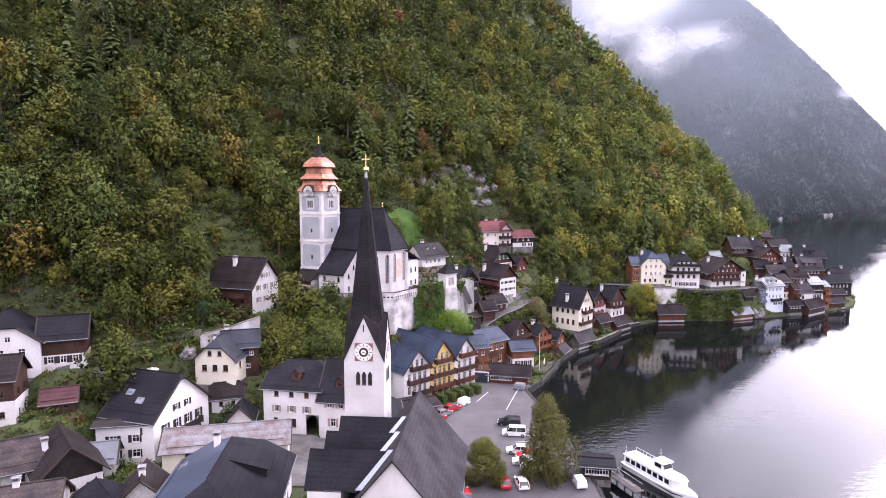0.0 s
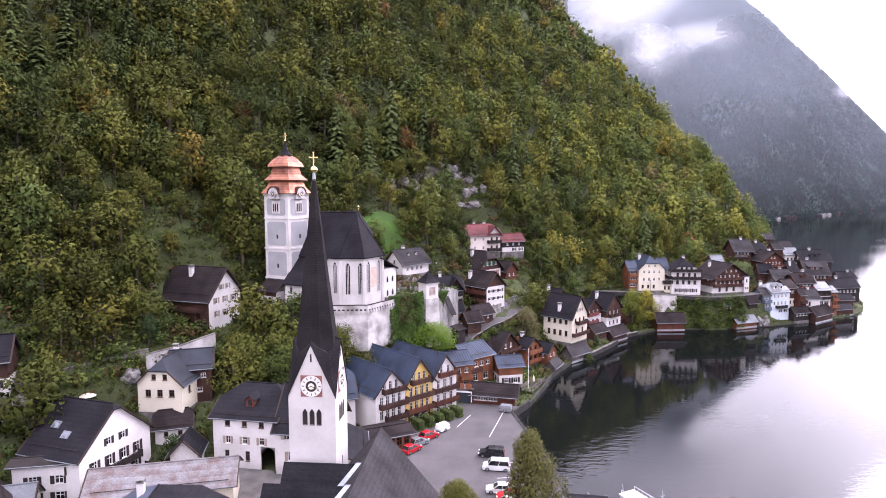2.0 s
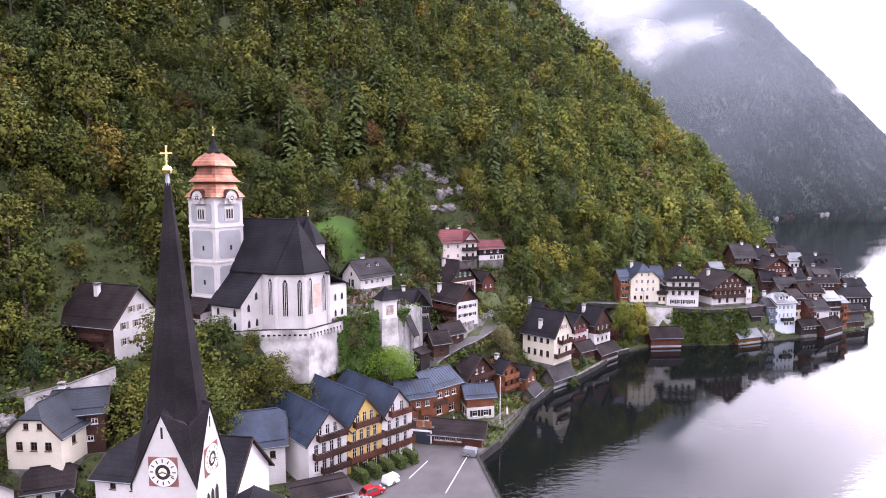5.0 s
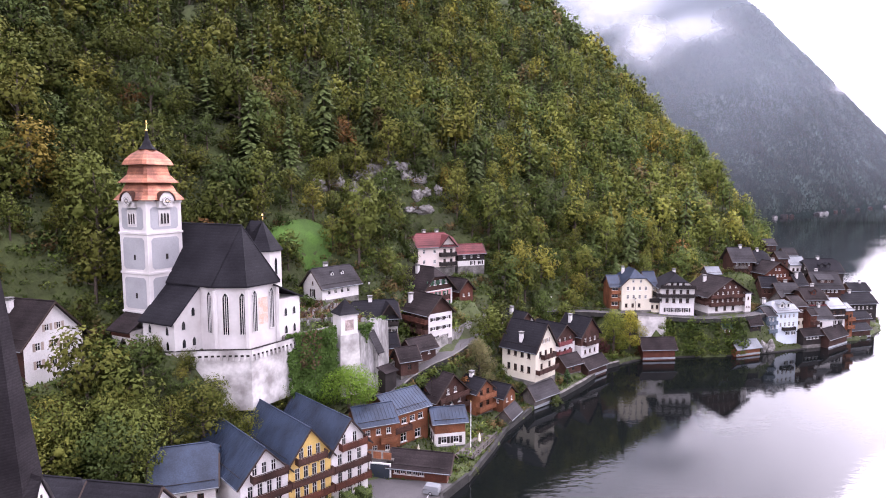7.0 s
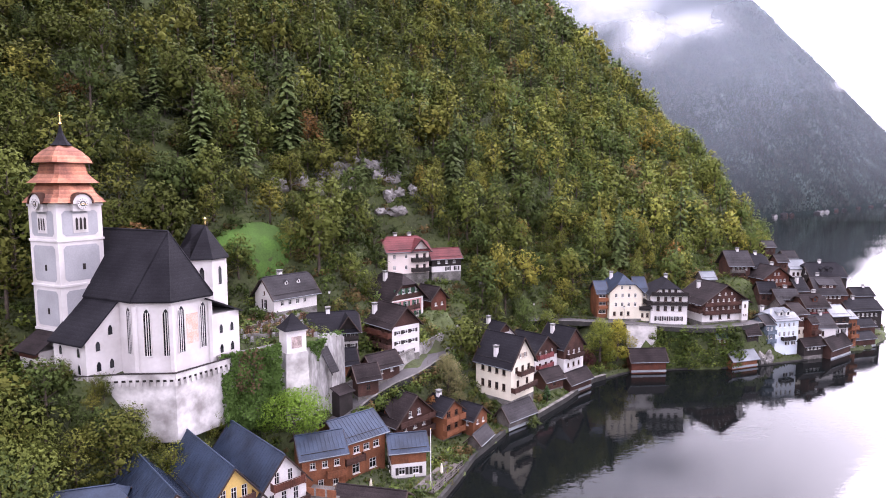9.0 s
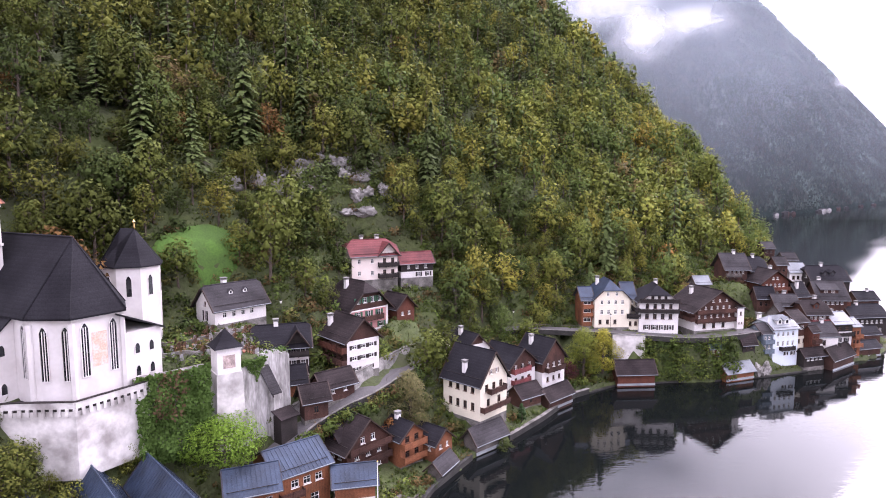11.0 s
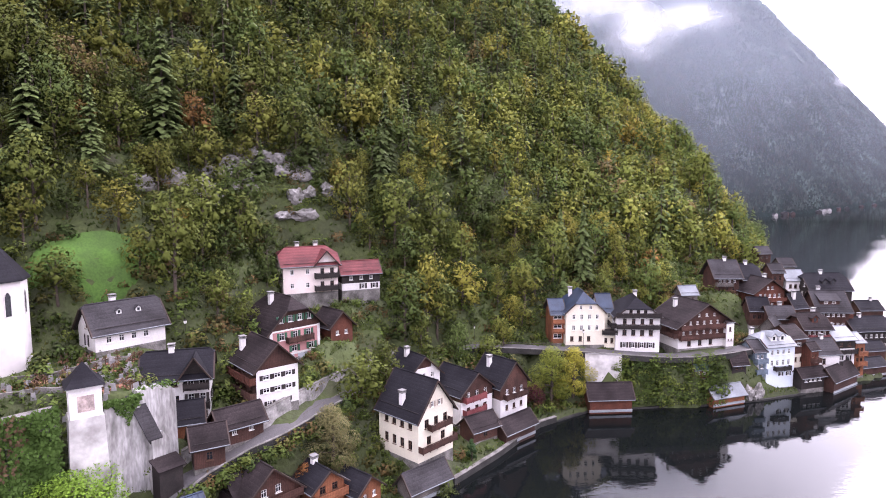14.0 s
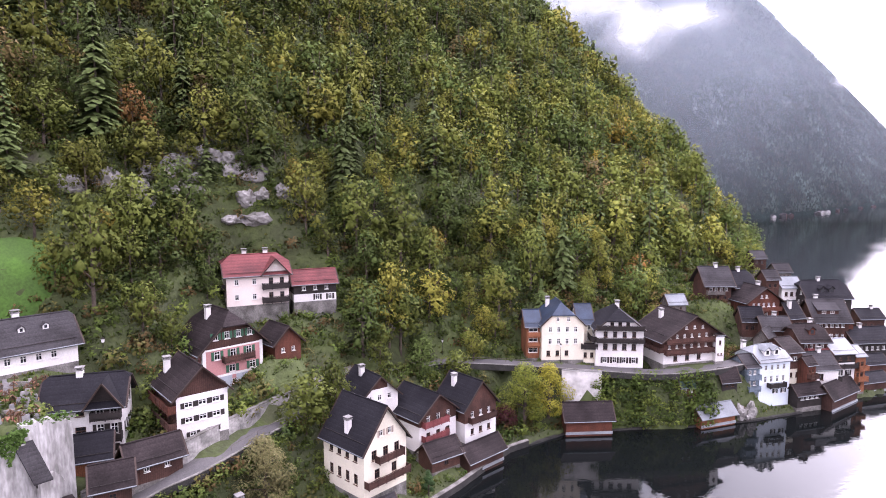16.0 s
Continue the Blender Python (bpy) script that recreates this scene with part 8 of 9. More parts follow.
garden_tree(66.0, 217.5, 5.5, 5.0, (0.10, 0.035, 0.035), "dark red-leaved tree at the shore", 8, leaves=1200, size=0.17)
garden_tree(2.4, 157.0, 7.0, 11.0, (0.15, 0.25, 0.03), "spreading bright green tree under the ivy wall", 9, leaves=4600, size=0.2, base=9.6, low=0.3)
garden_tree(51.0, 193.0, 5.0, 2.0, (0.045, 0.085, 0.03), "slim dark green cypress in the villa garden", 10, leaves=900, size=0.14)
garden_tree(46.4, 183.6, 5.4, 4.0, (0.07, 0.09, 0.025), "garden tree with climbing foliage beside the villa", 11, leaves=900)
garden_tree(-51.5, 128.0, 7.0, 4.0, (0.05, 0.085, 0.03), "dark green columnar tree on the slope", 12, leaves=1200, size=0.16)
garden_tree(-46.6, 101.2, 4.0, 4.0, (0.20, 0.20, 0.05), "yellowish shrub tree in a courtyard", 13, leaves=900, size=0.15)
garden_tree(-40.5, 112.0, 6.0, 4.5, (0.04, 0.07, 0.02), "dark green tree between the market houses", 14, leaves=1200, size=0.16)
dense = [(86 + (i % 20) * 1.25 + r2.uniform(-0.6, 0.6), 221.4 + 0.055 * (i % 20) + (i // 20) * 0.3) for i in range(160)]
lane_bank = []
for p in offset_line(lane_pts, -3.3, 0, 30):
    for _ in range(3):
        lane_bank.append((p.x + r2.uniform(-0.9, 0.9), p.y + r2.uniform(-0.9, 0.9), p.z - 1.6 + r2.uniform(-0.5, 0.3), r2.uniform(0.8, 1.5)))
for _ in range(260):
    x, y = r2.uniform(20, 48), r2.uniform(184, 222)
    if clear_of_houses(x, y, 0.4, 0.6) and np.hypot(LP[:, 0] - x, LP[:, 1] - y).min() > 2.5:
        lane_bank.append((x, y, float(ground_z(x, y)) - 0.1, r2.uniform(0.5, 1.2)))
for _ in range(160):
    x, y = r2.uniform(138, 200), r2.uniform(245, 345)
    if clear_of_houses(x, y, 0.3, 0.3) and float(shore_distance(np.array([x]), np.array([y]))[0]) > 1.5:
        lane_bank.append((x, y, float(ground_z(x, y)) - 0.1, r2.uniform(0.7, 1.8)))
garden = []
for _ in range(230):
    x, y = r2.uniform(-74, -47), r2.uniform(97, 124)
    if clear_of_houses(x, y, 0.3, 0.3):
        garden.append((x, y, float(ground_z(x, y)) - 0.1, r2.uniform(0.5, 1.25)))
shrubbery("garden_shrubs", "garden bushes in green and autumn colours above the market", garden, 31, GREENS + [(0.15, 0.14, 0.03), (0.13, 0.06, 0.03)])
shrubbery("lane_shrubs", "bushes growing along the foot of the lane wall", lane_bank, 29, GREENS)
shrubbery("bank_shrubs", "thick green bushes on the bank below the inn", [(x, y, 0.6 + (i // 20) * 1.25, r2.uniform(1.0, 1.7)) for i, (x, y) in enumerate(dense)], 23, GREENS[:4])


def hedge(a, b, h0, thick, seed):
    a, b = Vector((*a, 0)), Vector((*b, 0))
    L = (b - a).length
    th = math.atan2(b.y - a.y, b.x - a.x)
    root = thing("hedge", "clipped green hedge block in front of the hotel", "hedge", pose(a.x, a.y, 1.45, 0, 0, math.degrees(th)), "hotel hedges")
    r4 = np.random.default_rng(seed)
    pts, nr = [], []
    for _ in range(700):
        k = r4.integers(4)
        u, w, z = r4.random() * L, (r4.random() - 0.5) * thick, r4.random() * h0
        if k == 0:
            pts.append((u, w, h0)); nr.append((0, 0, 1))
        elif k == 1:
            pts.append((u, -thick / 2, z)); nr.append((0, -1, 0))
        elif k == 2:
            pts.append((u, thick / 2, z)); nr.append((0, 1, 0))
        else:
            e_ = r4.integers(2)
            pts.append((e_ * L, w, z)); nr.append((2 * e_ - 1, 0, 0))
    ob = leaf_patch("leaves", "", pts, nr, 0.13, HEDGELEAF, seed, "", 0.35)
    for q in ("kind", "label", "category"):
        if q in ob:
            del ob[q]
    ob.parent = root
    part("core", Soup().box(0.08, -thick / 2 + 0.08, 0, L - 0.08, thick / 2 - 0.08, h0 - 0.08).mesh("core", mat("hedge_core", (0.03, 0.045, 0.012), 0.95)), root)


for i in range(5):
    ax, ay = -0.6 + i * 1.95, 130.4 + i * 1.75
    hedge((ax + 1.2, ay - 1.4), (ax + 0.2 - 1.0, ay + 1.6 - 0.6), 1.9, 1.3, 50 + i)


# ---- rough grass between the houses ----
def rough_grass():
    r6 = np.random.default_rng(91)
    P = np.stack([r6.uniform(-85, 165, 70000), r6.uniform(75, 300, 70000)], 1)
    m_ = -0.567 * P[:, 0] + 0.649 * P[:, 1] - 94.5
    ok = (m_ > -38) & (m_ < 60) & (np.hypot(((P[:, 0] + 11.9) * 0.753 + (P[:, 1] - 192.2) * 0.658) / 9.5, ((P[:, 1] - 192.2) * 0.753 - (P[:, 0] + 11.9) * 0.658) / 3.0) > 1.05) & (shore_distance(P[:, 0], P[:, 1]) > 0.7)
    for h in HOUSES:
        dx, dy = P[:, 0] - h["A"][0], P[:, 1] - h["A"][1]
        c, s_ = math.cos(h["th"]), math.sin(h["th"])
        u, v = dx * c + dy * s_, -dx * s_ + dy * c
        ok &= ~((u > -0.2) & (u < h["W"] + 0.2) & (v > -0.2) & (v < h["D"] + 0.2))
    for q in LP:
        ok &= np.hypot(P[:, 0] - q[0], P[:, 1] - q[1]) > 2.5
    P = P[ok]
    P = P[[not (in_poly(x, y, park) or in_poly(x, y, SQUARE)) for x, y in P]][:26000]
    Z = ground_z(P[:, 0], P[:, 1])
    n = len(P)
    a = r6.uniform(0, 6.283, (n, 3))
    hgt = r6.uniform(0.25, 0.75, (n, 3))
    base = np.stack([P[:, 0], P[:, 1], Z - 0.05], 1)[:, None, :] + np.stack([np.cos(a) * 0.25, np.sin(a) * 0.25, 0 * a], 2)
    side = np.stack([-np.sin(a), np.cos(a), 0 * a], 2) * r6.uniform(0.12, 0.3, (n, 3))[:, :, None]
    tip = base + np.stack([np.cos(a) * 0.3, np.sin(a) * 0.3, hgt], 2)
    v = np.stack([base - side, base + side, tip], 2).reshape(-1, 3)
    g = np.array([(0.085, 0.12, 0.025), (0.065, 0.10, 0.022), (0.12, 0.125, 0.035), (0.05, 0.075, 0.02)])[r6.integers(4, size=n)] * r6.uniform(0.7, 1.3, (n, 1))
    tagged(new("grass", fast_mesh("grass", v, np.arange(len(v)).reshape(-1, 3), LEAVES, np.repeat(g, 9, 0))), "rough tufted grass on the slopes between the houses", "grass", kind="stuff")


rough_grass()


# ---- cars ----
CARGLASS = mat("car_glass", (0.015, 0.016, 0.018), 0.05, 0.1, 1, 0, spec=0.8)
TYRE = mat("tyre_rubber", (0.02, 0.02, 0.02), 0.9, 0.1)
RIM = mat("wheel_rim", (0.45, 0.45, 0.46), 0.35, 0.1, metal=0.8)
LAMPW = mat("headlamp_glass", (0.75, 0.75, 0.72), 0.1, 0.05)
LAMPR = mat("tail_lamp_red", (0.35, 0.02, 0.02), 0.2, 0.05)


def paint(name, c):
    return mat(name, c, 0.22, 0.06, 1.0, 0.0, spec=0.7)


PAINTS = {"white": paint("white_car_paint", (0.78, 0.78, 0.77)), "red": paint("red_car_paint", (0.45, 0.015, 0.02)), "black": paint("black_car_paint", (0.012, 0.012, 0.014)), "grey": paint("grey_car_paint", (0.20, 0.21, 0.22))}
WHEEL = Soup()
for i in range(1):
    n = 14
    pr = [(0.2, -0.1), (0.32, -0.1), (0.34, -0.05), (0.34, 0.05), (0.32, 0.1), (0.2, 0.1)]
    v = [(r * math.cos(2 * math.pi * j / n), y, r * math.sin(2 * math.pi * j / n)) for r, y in pr for j in range(n)]
    WHEEL.add(v, [(k * n + j, k * n + (j + 1) % n, (k + 1) * n + (j + 1) % n, (k + 1) * n + j) for k in range(5) for j in range(n)])
TYRE_ME = WHEEL.mesh("tyre", TYRE)
RIM_ME = Soup().add([(0.21 * math.cos(2 * math.pi * j / 12), y, 0.21 * math.sin(2 * math.pi * j / 12)) for y in (-0.085, 0.085) for j in range(12)], [tuple(range(12)), tuple(range(23, 11, -1))]).mesh("rim", RIM)


def car(x, y, yaw, colour, kind, label):
    root = thing("car", label, "car", pose(x, y, 1.46, 0, 0, yaw), "parked cars")
    L, W, H = {"small": (3.9, 1.7, 1.5), "van": (4.6, 1.85, 1.9), "suv": (4.6, 1.9, 1.75), "trailer": (2.6, 1.6, 1.5)}[kind]
    belt = {"small": 0.92, "van": 1.05, "suv": 1.05, "trailer": 1.0}[kind]
    # side profile: lower body with rounded nose, then the cabin
    lower = [(-L / 2, 0.35), (-L / 2 - 0.03, 0.7), (-L / 2 + 0.06, belt - 0.05), (-L / 2 + 0.12, belt), (L / 2 - 1.05, belt), (L / 2 - 0.25, belt - 0.2), (L / 2, 0.62), (L / 2 - 0.02, 0.35), (L / 2 - 0.2, 0.24), (-L / 2 + 0.15, 0.24)]
    s = Soup()
    n = len(lower)
    for w0, k in ((W / 2, 1),):
        v = [(px, -w0, pz) for px, pz in lower] + [(px, w0, pz) for px, pz in lower]
        s.add(v, [tuple(range(n)), tuple(range(2 * n - 1, n - 1, -1))] + [(i, n + i, n + (i + 1) % n, (i + 1) % n) for i in range(n)])
    part("body", s.mesh("body", PAINTS[colour]), root)
    if kind == "trailer":
        part("cover", Soup().prism([(-L / 2, -W / 2), (L / 2, -W / 2), (L / 2, W / 2), (-L / 2, W / 2)], belt, H, 0, [(-L / 2 + 0.1, -W / 2 + 0.1), (L / 2 - 0.3, -W / 2 + 0.1), (L / 2 - 0.3, W / 2 - 0.1), (-L / 2 + 0.1, W / 2 - 0.1)]).mesh("cover", PAINTS[colour]), root)
    else:
        c0, c1 = -L / 2 + 0.1, L / 2 - (0.85 if kind == "van" else 1.15)
        t0, t1 = c0 + (0.2 if kind != "small" else 0.45), c1 - (0.55 if kind == "van" else 0.75)
        base_ = [(c0, -W / 2 + 0.04), (c1, -W / 2 + 0.04), (c1, W / 2 - 0.04), (c0, W / 2 - 0.04)]
        top_ = [(t0, -W / 2 + 0.2), (t1, -W / 2 + 0.2), (t1, W / 2 - 0.2), (t0, W / 2 - 0.2)]
        part("glazing", Soup().prism(base_, belt, H - 0.06, 0, top_).mesh("glazing", CARGLASS), root, label="dark car glazing")
        part("roof", Soup().prism([(t0 - 0.05, -W / 2 + 0.18), (t1 + 0.05, -W / 2 + 0.18), (t1 + 0.05, W / 2 - 0.18), (t0 - 0.05, W / 2 - 0.18)], H - 0.09, H, 0, [(t0 + 0.05, -W / 2 + 0.27), (t1 - 0.08, -W / 2 + 0.27), (t1 - 0.08, W / 2 - 0.27), (t0 + 0.05, W / 2 - 0.27)]).mesh("roof", PAINTS[colour]), root)
        for sg in (-1, 1):
            for (bx, tx) in ((c0, t0), ((c0 + c1) / 2, (t0 + t1) / 2), (c1, t1)):
                p = Soup()
                p.bar((bx, sg * (W / 2 - 0.05), belt), (tx, sg * (W / 2 - 0.2), H - 0.05), 0.045, n=4)
                part("pillar", p.mesh("pillar", PAINTS[colour]), root)
            part("headlight", Soup().box(L / 2 - 0.18, sg * (W / 2 - 0.3) - 0.16, 0.62, L / 2 + 0.015, sg * (W / 2 - 0.3) + 0.16, 0.78, 0, 0.04).mesh("headlight", LAMPW), root)
            part("tail_light", Soup().box(-L / 2 - 0.045, sg * (W / 2 - 0.2) - 0.12, 0.7, -L / 2 + 0.1, sg * (W / 2 - 0.2) + 0.12, 0.95, 0, 0.03).mesh("tail_light", LAMPR), root)
    for wx in (-L / 2 + 0.75, L / 2 - 0.8) if kind != "trailer" else (0,):
        for sg in (-1, 1):
            w = part("wheel", TYRE_ME, root, pose(wx, sg * (W / 2 - 0.08), 0.34))
            part("rim", RIM_ME, w)


for args in [(13.2, 117.6, 172, "black", "suv", "black estate car parked facing away from the lake"), (13.6, 112.4, 172, "white", "van", "white small van parked on the asphalt"), (13.2, 104.6, 175, "white", "small", "white compact car parked in a bay"), (14.6, 102.4, 178, "red", "small", "red compact car between white cars"), (13.8, 100.2, 175, "white", "small", "white hatchback parked in a bay"), (15.2, 97.8, 172, "white", "van", "white van with open load bed look"), (9.6, 92.6, 98, "red", "small", "red hatchback parked nose in"), (12.4, 92.4, 98, "white", "small", "white hatchback parked nose in"), (2.0, 125.6, 40, "red", "small", "red sports coupe in front of the hotel"), (0.2, 122.6, 42, "grey", "small", "dark grey car in front of the hotel"), (4.6, 129.2, 45, "white", "trailer", "white covered trailer by the hedges"), (-1.0, 119.6, 50, "red", "small", "red car beside the planted bed"), (21.6, 92.2, 95, "white", "trailer", "white box trailer near the landing stage"), (3.4, 88.6, 95, "red", "small", "red car beside the round apse"), (18.0, 139.4, 160, "grey", "trailer", "grey low trailer at the quay edge")]:
    car(*args)


# ---- ship, landing stage, small craft ----
def ship():
    root = thing("ship", "white passenger ship with blue-tinted saloon windows at the landing stage", "ship", pose(35.6, 96.0, 0.0, 0, 0, -64) @ Matrix.Scale(0.80, 4))
    L, W = 19.0, 4.4
    s = Soup()
    st = [(-9.5, 1.8), (-8, 2.1), (0, 2.2), (5, 2.0), (8, 1.1), (9.6, 0.08)]
    v = []
    for x, w in st:
        up = 0.5 * max(0, (x - 3) / 6.6)
        v += [(x - 0.3 * (x > 8), -w * 0.7, -0.6), (x, -w, 1.2 + up), (x, w, 1.2 + up), (x - 0.3 * (x > 8), w * 0.7, -0.6)]
    f = [(4 * i + j, 4 * i + 4 + j, 4 * i + 5 + j, 4 * i + 1 + j) for i in range(len(st) - 1) for j in range(3)] + [(0, 1, 2, 3)]
    s.add(v, f)
    SHIPWHITE = paint("white_ship_paint", (0.80, 0.80, 0.80))
    part("hull", s.mesh("hull", SHIPWHITE), root)
    part("fender_rail", Soup().prism([(-9.6, -1.85), (5, -2.08), (9.7, 0), (5, 2.08), (-9.6, 1.85)], 0.75, 0.9).mesh("fender_rail", BLACKWOOD), root)
    sal = [(-8.6, -1.7), (4.6, -1.7), (6.4, -0.8), (6.4, 0.8), (4.6, 1.7), (-8.6, 1.7)]
    part("saloon", Soup().prism(sal, 1.3, 3.2).mesh("saloon", SHIPWHITE), root)
    part("deck_roof", Soup().prism([(x * 1.03, y * 1.08) for x, y in sal], 3.2, 3.34).mesh("deck_roof", SHIPWHITE), root)
    for i in range(8):
        for sg in (-1, 1):
            part("saloon_window", Soup().box(-8.0 + i * 1.55, sg * 1.72 - 0.02, 1.95, -6.9 + i * 1.55, sg * 1.72 + 0.02, 2.85).mesh("saloon_window", CARGLASS), root)
    part("wheelhouse", Soup().prism([(-0.6, -1.3), (2.2, -1.3), (2.2, 1.3), (-0.6, 1.3)], 3.34, 5.2, 0, [(-0.5, -1.2), (1.7, -1.2), (1.7, 1.2), (-0.5, 1.2)]).mesh("wheelhouse", SHIPWHITE), root)
    part("wheelhouse_window", Soup().add([(2.13, -1.1, 4.1), (2.13, 1.1, 4.1), (1.86, 1.05, 5.0), (1.86, -1.05, 5.0)], [(0, 1, 2, 3)]).mesh("wheelhouse_window", CARGLASS), root)
    for sg in (-1, 1):
        part("wheelhouse_window", Soup().box(-0.3, sg * 1.27 - 0.03, 4.1, 1.4, sg * 1.27 + 0.03, 4.9).mesh("wheelhouse_window", CARGLASS), root)
    part("wheelhouse_roof", Soup().box(-0.9, -1.5, 5.2, 2.3, 1.5, 5.32, 0, 0.2).mesh("wheelhouse_roof", SHIPWHITE), root)
    part("mast", Soup().bar((0.2, 0, 5.3), (0, 0, 7.6), 0.05).bar((0.1, -0.5, 6.6), (0.1, 0.5, 6.6), 0.03).mesh("mast", LIGHTROOF), root)
    part("flagstaff", Soup().bar((-9.3, 0, 1.2), (-9.9, 0, 4.4), 0.04).mesh("flagstaff", LIGHTROOF), root)
    s = Soup()
    for i in range(9):
        for sg in (-1, 1):
            s.bar((-8.4 + i * 1.0, sg * 1.6, 3.3), (-8.4 + i * 1.0, sg * 1.6, 4.2), 0.025, n=4)
    for sg in (-1, 1):
        s.bar((-8.4, sg * 1.6, 4.2), (-0.4, sg * 1.6, 4.2), 0.03, n=4)
    part("deck_rail", s.mesh("deck_rail", SHIPWHITE), root)


ship()
pier = thing("landing_stage", "wooden landing stage with steel rails", "pier", pose(28.4, 96.5, 0, 0, 0, -68))
part("deck", Soup().box(-7, -0.9, 1.1, 6, 0.9, 1.3).mesh("deck", GREYWOOD), pier)
for i in range(7):
    part("pile", Soup().bar((-6.5 + i * 2, 0.8, -3), (-6.5 + i * 2, 0.8, 2.1), 0.12).mesh("pile", BLACKWOOD), pier)
part("rail", Soup().bar((-6.6, -0.85, 2.2), (5.8, -0.85, 2.2), 0.04).bar((-6.6, 0.8, 2.2), (5.8, 0.8, 2.2), 0.04).mesh("rail", LIGHTROOF), pier)
fp = thing("flagpole", "tall white flagpole on the lakeside deck", "flagpole", pose(25.0, 154.4, 1.3))
part("pole", Soup().lathe([(0.09, -1.2), (0.07, 6), (0.04, 9.8)], 8).mesh("pole", FRAME), fp)
part("knob", Soup().lathe([(0.02, 9.75), (0.1, 9.85), (0.02, 10.0)], 8).mesh("knob", GOLD), fp)
dk = thing("lakeside_deck", "timber deck on posts over the water", "deck", pose(24.6, 157.2, 0, 0, 0, 62))
part("deck", Soup().box(-4, -3.2, 1.2, 7, 0.6, 1.4).mesh("boards", GREYWOOD), dk)
for i in range(6):
    part("post", Soup().bar((-3.8 + i * 2.1, -3.0, -3), (-3.8 + i * 2.1, -3.0, 2.3), 0.1).mesh("post", BLACKWOOD), dk)
part("rail", Soup().box(-4, -3.1, 2.1, 7, -2.98, 2.3).box(-4, -3.08, 1.65, 7, -3.0, 1.8).mesh("rail", GREYWOOD), dk)


# ---- street lamps, parasols, garage door, sign ----
def street_lamp(x, y, z):
    r = thing("street_lamp", "black street lamp with a glass lantern", "lamp", pose(x, y, z), "street lamps")
    part("pole", Soup().lathe([(0.09, -0.4), (0.06, 0.6), (0.045, 3.6)], 8).mesh("pole", BLACKWOOD), r)
    part("lantern", Soup().prism([(-0.14, -0.14), (0.14, -0.14), (0.14, 0.14), (-0.14, 0.14)], 3.6, 4.1, 0, [(-0.22, -0.22), (0.22, -0.22), (0.22, 0.22), (-0.22, 0.22)]).mesh("lantern", FRAME), r)
    part("cap", Soup().lathe([(0.33, 4.1), (0.04, 4.4)], 4, ph=math.pi / 4).mesh("cap", BLACKWOOD), r)


for p in ((39.0, 217.6, 12.0), (53.6, 228.8, 13.0), (3.0, 189.0, 23.6), (31.0, 204.4, 12.7), (79.0, 228.0, 12.1)):
    street_lamp(*p)
gd = thing("garage_door", "dark blue-grey sectional garage door", "door", pose(7.6, 145.3, 1.4, 0, 0, -13))
part("leaf", Soup().box(0, -0.05, 0, 3.4, 0.05, 2.4).mesh("leaf", mat("dark_blue_steel", (0.035, 0.045, 0.06), 0.5, 0.1, 1, 0.1, bands=2.2)), gd)
part("frame", Soup().box(-0.2, -0.08, 0, 0, 0.12, 2.7).box(3.4, -0.08, 0, 3.6, 0.12, 2.6).box(-0.2, -0.08, 2.4, 3.6, 0.12, 2.65).mesh("frame", FRAME), gd)
gh = thing("terrace_balcony", "timber terrace above the garage with orange fences", "terrace", pose(6.2, 146.2, 4.2, 0, 0, -13))
part("deck", Soup().box(0, 0, 0, 5.4, 3.3, 0.25).mesh("deck", GREYWOOD), gh)
part("wall", Soup().box(0.1, 0.3, -3.2, 5.3, 3.2, 0).mesh("wall", CONCRETE), gh)
for i in range(3):
    part("fence_panel", Soup().box(0.15 + i * 1.75, 0.05, 0.25, 1.55 + i * 1.75, 0.12, 1.4).mesh("fence_panel", ORANGEWOOD), gh)
for i, (x, y, z) in enumerate([(26.8, 157.6, 1.4), (15.5, 152.2, 1.5), (-57.0, 116.5, 11.0)]):
    p = thing("parasol", "pale cream garden parasol", "parasol", pose(x, y, z), "parasols")
    part("pole", Soup().bar((0, 0, -0.3), (0, 0, 2.4), 0.03).mesh("pole", FRAME), p)
    part("canopy", Soup().lathe([(1.4, 2.0), (0.7, 2.35), (0.03, 2.55)] if i == 2 else [(0.28, 0.9), (0.2, 1.8), (0.04, 2.5)], 8, closed=False).mesh("canopy", CREAM), p)


